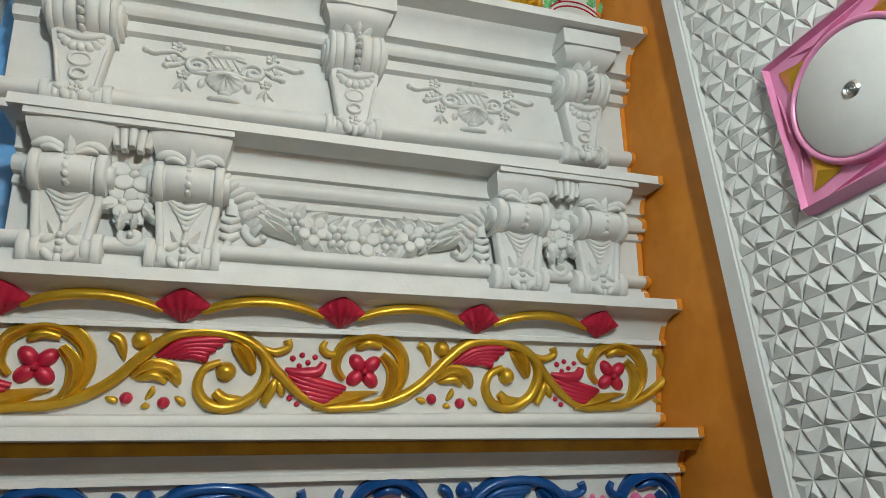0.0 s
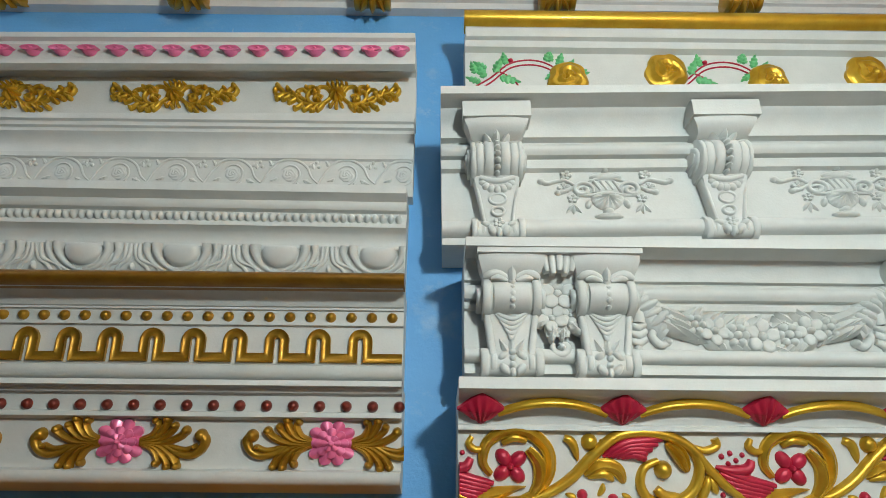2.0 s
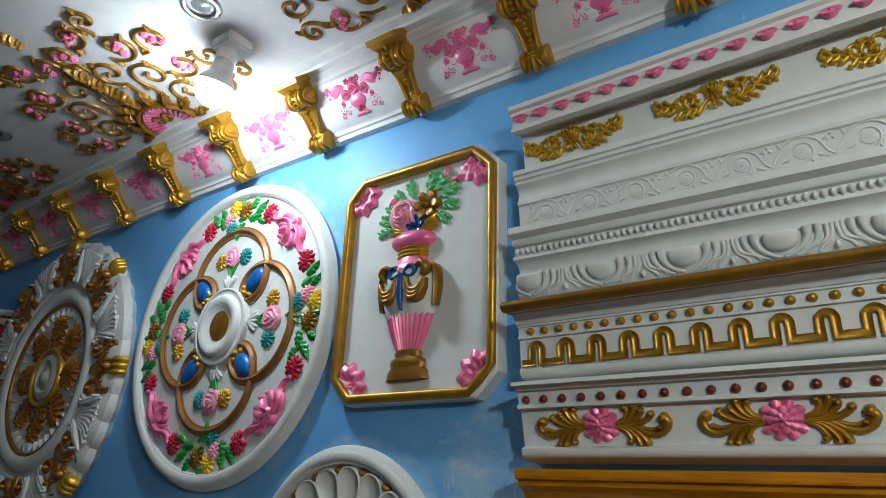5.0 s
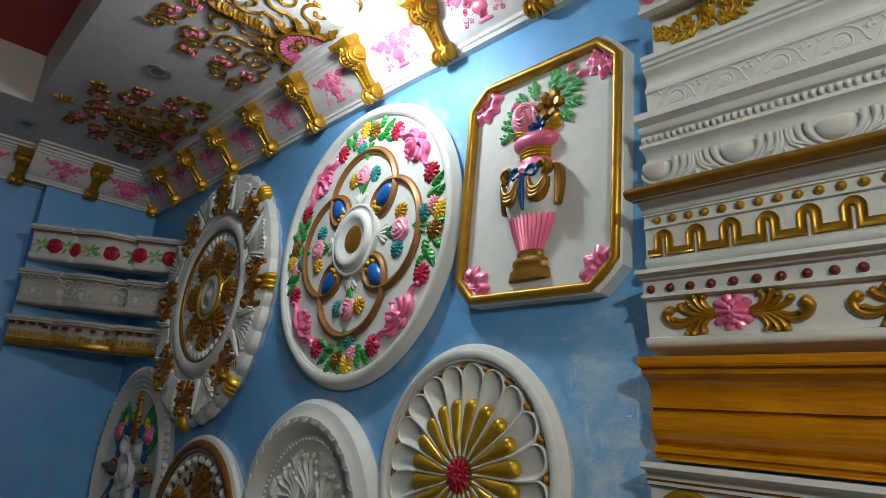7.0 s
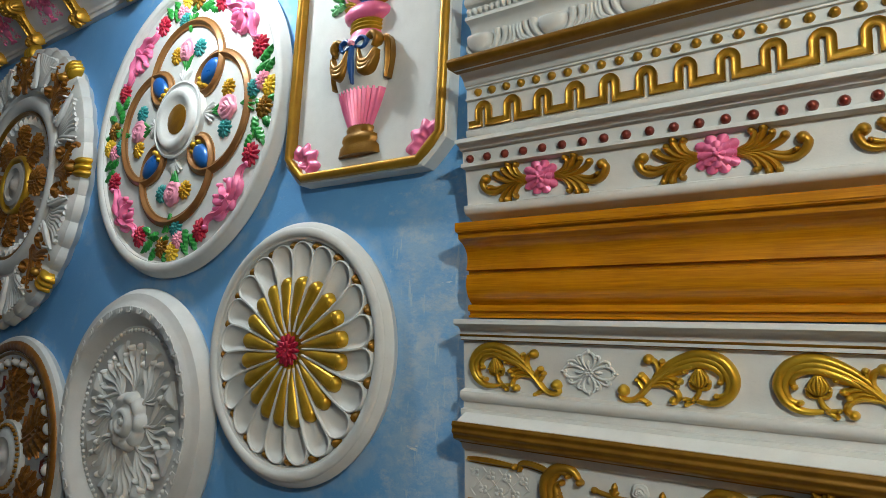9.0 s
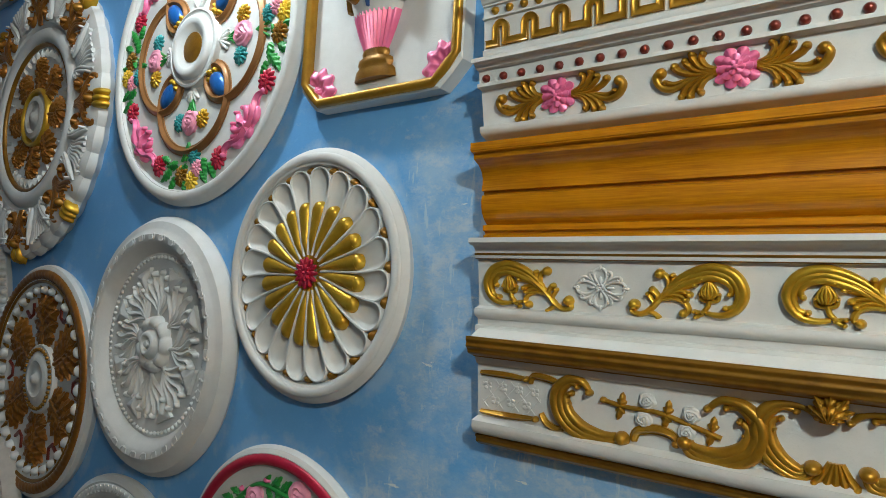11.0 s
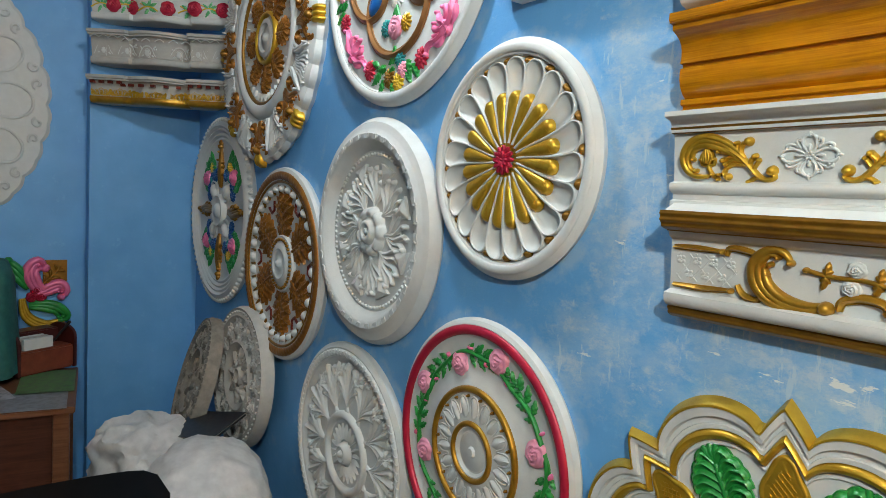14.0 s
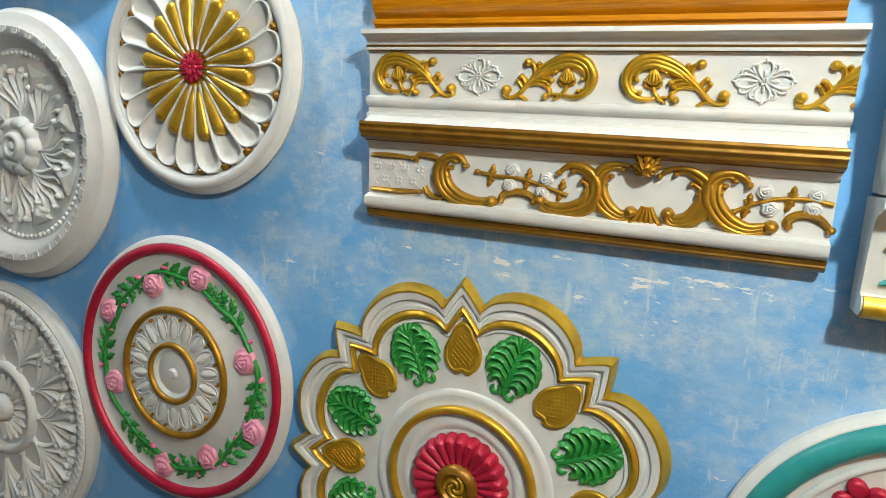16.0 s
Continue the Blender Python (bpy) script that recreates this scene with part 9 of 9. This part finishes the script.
caddy = thing("desk_box", "brown leather-covered card box with rounded side flaps", "box", (-3.36, -0.775, 0.803))
caddy.matrix_basis = pose(-3.36, -0.765, 0.803, 0, 0, 28) @ Matrix.Scale(1.15, 4)
LEATHER = paint("brown_leather", (0.22, 0.055, 0.025), 0.4, second=(0.14, 0.03, 0.014), relief=0.4)
DARK_LEATHER = paint("dark_leather", (0.07, 0.012, 0.010), 0.4, second=(0.04, 0.008, 0.007), relief=0.4)
tray = part("tray", block(0.0, 0.10, -0.13, 0.10, 0, 0.10, 0.008), LEATHER, caddy)
for y in (-0.135, 0.10):
    bm = bmesh.new()
    pts = [(-0.08, 0), (0.10, 0)] + [(0.10 - 0.18 * (1 - math.cos(t)) / 2, 0.13 + 0.05 * math.sin(t)) for t in [math.pi * i / 10 for i in range(11)]]
    a = [bm.verts.new((x, y, z)) for x, z in pts]
    b = [bm.verts.new((x, y + 0.012, z)) for x, z in pts]
    for k in range(len(pts)):
        j = (k + 1) % len(pts)
        bm.faces.new((a[k], a[j], b[j], b[k]))
    bm.faces.new(a)
    bm.faces.new(b[::-1])
    part("side_flap", bm, DARK_LEATHER, caddy)
part("back", block(-0.08, 0.0, -0.13, 0.10, 0, 0.16, 0.006), DARK_LEATHER, caddy)
for k, material in enumerate((WHITE, OLD_PLASTER, WHITE)):
    part("card", block(0.010 + 0.028 * k, 0.026 + 0.028 * k, -0.10, 0.02, 0.09, 0.145, 0.002), material, tray)

corner_piece = thing("corner_ornament", "painted plaster corner ornament with pink green and gold leaves", "ornament")
corner_piece.matrix_basis = west_face(-0.745, 1.130, 0.004, X_WEST - 0.1)
bm = bmesh.new()
slab(bm, 0.02, 0.125, 0.07, 0.18, -0.004, 0.014)
part("corner_block", bm, BRONZE, corner_piece, "bronze square corner")
for name, material, draw in (("pink_leaf", PINK, lambda bm: plume(bm, smooth([(0.03, 0.00), (-0.02, 0.07), (-0.03, 0.13), (0.00, 0.17), (0.03, 0.14)]), 0.030, 0.030, 3)),
                             ("pink_leaf", PINK, lambda bm: plume(bm, smooth([(-0.02, 0.00), (0.04, 0.03), (0.09, 0.05), (0.115, 0.02), (0.10, -0.01)]), 0.026, 0.030, 3)),
                             ("green_leaf", GREEN, lambda bm: plume(bm, smooth([(-0.04, 0.04), (-0.075, 0.10), (-0.11, 0.15), (-0.125, 0.18)]), 0.026, 0.026, 3)),
                             ("green_leaf", GREEN, lambda bm: plume(bm, smooth([(-0.04, -0.05), (0.02, -0.05), (0.08, -0.07), (0.12, -0.11), (0.10, -0.13)]), 0.026, 0.026, 3)),
                             ("gilt_scroll", GOLD, lambda bm: plume(bm, smooth([(-0.07, -0.01), (-0.05, -0.10), (0.02, -0.15), (0.085, -0.15), (0.10, -0.18), (0.07, -0.20)]), 0.022, 0.028, 3)),
                             ("gilt_leaf", YELLOW, lambda bm: frond(bm, smooth([(0.02, -0.18), (0.03, -0.22), (0.03, -0.26)]), 0.035, 0.02, 3)),
                             ("bronze_leaf", BRONZE, lambda bm: frond(bm, smooth([(0.02, 0.06), (0.06, 0.10), (0.10, 0.15)]), 0.035, 0.026, 3)),
                             ("red_bud", RED, lambda bm: [rose(bm, u, v, 0.026, 0.03) for u, v in ((-0.01, 0.03), (0.01, -0.005), (-0.03, -0.005))])):
    stamp(meshes((name, material, draw)), corner_piece, Matrix.Translation((0, 0, 0.012)))
pen = part("pen", lathe(bmesh.new(), [(0.001, 0.0), (0.005, 0.002), (0.006, 0.09), (0.008, 0.095), (0.008, 0.12), (0.001, 0.125)], 12), paint("black_pen_plastic", (0.015, 0.015, 0.016), 0.3, relief=0.05))
pen.matrix_basis = pose(-3.33, -0.70, 0.93, -38, 0, 0)
tagged(pen, "black ballpoint pen stuck in the card box", "pen")

# green cloth over something box-shaped on the desk
CLOTH = paint("green_cloth", (0.025, 0.14, 0.12), 0.8, second=(0.015, 0.09, 0.08), fine=420, relief=0.6)
bm = bmesh.new()
n, mrows = 72, 14
last = None
for j in range(mrows + 1):
    s = j / mrows
    ring = []
    for k in range(n):
        a = TAU * k / n
        c, d = math.cos(a), math.sin(a)
        power = 0.55
        ex, ey = math.copysign(abs(c) ** power, c), math.copysign(abs(d) ** power, d)
        flare = 1.0 + 0.10 * s * s + 0.035 * s * math.sin(9 * a + 1.2 * math.sin(3 * a))
        top = min(1.0, 0.86 + 0.14 * min(1, s * 5))
        ring.append(bm.verts.new((0.15 * ex * flare * top, 0.27 * ey * flare * top, 0.60 - 0.595 * max(0, s - 0.06) - 0.02 * (1 - abs(d)) * s)))
    if last:
        for k in range(n):
            q = (k + 1) % n
            bm.faces.new((last[k], ring[k], ring[q], last[q]))
    else:
        bm.faces.new(ring)
    last = ring
cloth = part("dust_cover", bm, CLOTH)
cloth.matrix_basis = pose(-3.27, -1.13, 0.792, 0, 0, -8) @ Matrix.Diagonal((0.95, 1.0, 0.92, 1))
tagged(cloth, "dark green cloth draped over equipment on the desk", "cloth")


# dusty mouldings leaning in the corner, white sacks, a black chair
def leaning(label, x, y, z, r, tip, turn, material=OLD_PLASTER):
    ob = thing("old_medallion", label, "medallion", group="leaning old medallions")
    ob.matrix_basis = Matrix.Translation((x, y, z)) @ Matrix.Rotation(radians(turn), 4, "Z") @ face(0, 0, 0, -tip)
    part("disc", lathe(bmesh.new(), [(0.001, 0.012), (r * 0.10, 0.030), (r * 0.16, 0.014), (r * 0.38, 0.010), (r * 0.42, 0.024), (r * 0.48, 0.034), (r * 0.54, 0.020), (r * 0.80, 0.018), (r * 0.86, 0.036), (r * 0.92, 0.030), (r * 0.97, 0.034), (r, 0.012), (r, -0.02)], 96), material, ob, sharp=32)
    petal = meshes(("petal_relief", material, lambda bm: (leaf(bm, 0, 0, 90, 0.085, 0.045, 0.018, 3), stroke(bm, spiral(0.026, 0.03, 0.016, 0.004, 200, 540, 14), 0.004, 0.012))))
    for k in range(8):
        a = TAU * k / 8
        stamp(petal, ob, Matrix.Translation((0.16 * r * math.cos(a), 0.16 * r * math.sin(a), 0.012)) @ Matrix.Rotation(a - math.pi / 2, 4, "Z"))
    flower = meshes(("flower_relief", material, lambda bm: (rose(bm, 0, 0, 0.036, 0.022), [leaf(bm, 0, 0, a, 0.062, 0.032, 0.014, 3) for a in (20, 90, 160, 200, 270, 340)])))
    for k in range(14):
        a = TAU * k / 14
        stamp(flower, ob, Matrix.Translation((0.67 * r * math.cos(a), 0.67 * r * math.sin(a), 0.018)) @ Matrix.Rotation(a, 4, "Z"))
    beads = meshes(("bead", material, draw_round_bead))
    for k in range(60):
        a = TAU * k / 60
        stamp(beads, ob, Matrix.Translation((0.92 * r * math.cos(a), 0.92 * r * math.sin(a), 0.030)))
    return ob


leaning("dusty grey-white relief medallion leaning against the wall", -2.46, -0.065, 0.905, 0.305, 4, 0)
leaning("dusty brownish relief medallion leaning in the corner", -2.72, -0.185, 0.825, 0.300, 16, -9, DUSTY)

SACK = paint("white_woven_sack", (0.62, 0.60, 0.58), 0.6, second=(0.46, 0.44, 0.43), fine=380, relief=0.5)


def sack(label, x, y, z, sx, sy, sz, turn, seed, creased=1.0):
    rng = random.Random(seed)
    off = Vector((rng.uniform(0, 9), rng.uniform(0, 9), rng.uniform(0, 9)))
    bm = bmesh.new()
    bmesh.ops.create_icosphere(bm, subdivisions=5, radius=1.0)
    for v in bm.verts:
        p = v.co.copy()
        p.z = math.copysign(abs(p.z) ** 0.7, p.z)
        p.x = math.copysign(abs(p.x) ** 0.8, p.x)
        fold = 0.14 - 0.42 * abs(noise.noise(p * 1.5 + off)) - 0.16 * abs(noise.noise(p * 3.4 + off * 2)) - 0.05 * abs(noise.noise(p * 8.0 + off))
        p *= 1 + fold * creased
        v.co = (p.x * sx, p.y * sy, max(0.0, (p.z + 0.92) * sz))
    ob = part("plaster_sack", bm, SACK)
    ob.matrix_basis = pose(x, y, z, 0, 0, turn)
    tagged(ob, label, "sack", "white sacks")
    return ob


sack("full white woven sack of plaster standing on the floor", -2.60, -0.42, 0, 0.30, 0.26, 0.29, 10, 1)
sack("full white woven sack of plaster standing on the floor", -1.94, -0.40, 0, 0.30, 0.24, 0.30, -14, 2)
sack("crumpled white sack lying on another sack", -2.50, -0.43, 0.44, 0.23, 0.19, 0.165, 30, 3)
sack("smooth white sack with faint printing lying on top", -1.90, -0.38, 0.50, 0.30, 0.20, 0.170, -12, 4, 0.45)
sack("small torn white sack beside the wall", -1.60, -0.20, 0, 0.10, 0.09, 0.37, 0, 5, 0.7)
folder = thing("black_folder", "black-edged printed folder lying on the sacks", "folder")
folder.matrix_basis = pose(-2.34, -0.26, 0.745, 14, -10, 28)
INK = paint("black_card", (0.02, 0.02, 0.022), 0.4, relief=0.1)
part("cover", block(-0.14, 0.14, -0.10, 0.10, 0, 0.006, 0.002), INK, folder)
part("page_block", block(-0.135, 0.135, -0.095, 0.095, 0.006, 0.012, 0.002), OLD_PLASTER, folder)
part("cover", block(-0.14, 0.14, -0.10, 0.10, 0.012, 0.015, 0.001), INK, folder)

BLACK = paint("black_plastic", (0.012, 0.012, 0.014), 0.35, second=(0.008, 0.008, 0.009), relief=0.05)
chair = thing("plastic_chair", "black moulded plastic chair with a curved back", "chair")
chair.matrix_basis = pose(-1.17, -0.918, 0, 0, 0, -90)
bm = bmesh.new()
cells = []
for i in range(17):
    t = i / 8 - 1
    row = []
    for j in range(9):
        s = j / 8
        z = 0.70 + (0.46 - 0.030 * t ** 2 - 0.060 * t ** 10) * s
        row.append(bm.verts.new((0.235 * t * (1 - 0.04 * s), 0.045 * (1 - t * t) + 0.05 * s, z)))
    cells.append(row)
for p, q in zip(cells, cells[1:]):
    for j in range(8):
        bm.faces.new((p[j], p[j + 1], q[j + 1], q[j]))
bmesh.ops.solidify(bm, geom=bm.faces[:], thickness=0.022)
part("backrest", bm, BLACK, chair)
part("seat", block(-0.23, 0.23, -0.42, 0.02, 0.42, 0.46, 0.018), BLACK, chair)
for x in (-0.20, 0.20):
    for y in (-0.38, 0.0):
        part("leg", lathe(bmesh.new(), [(0.001, 0.0), (0.016, 0.0), (0.020, 0.42 if y else 0.74), (0.001, 0.42 if y else 0.74)], 16), BLACK, chair, m=Matrix.Translation((x, y, 0)))
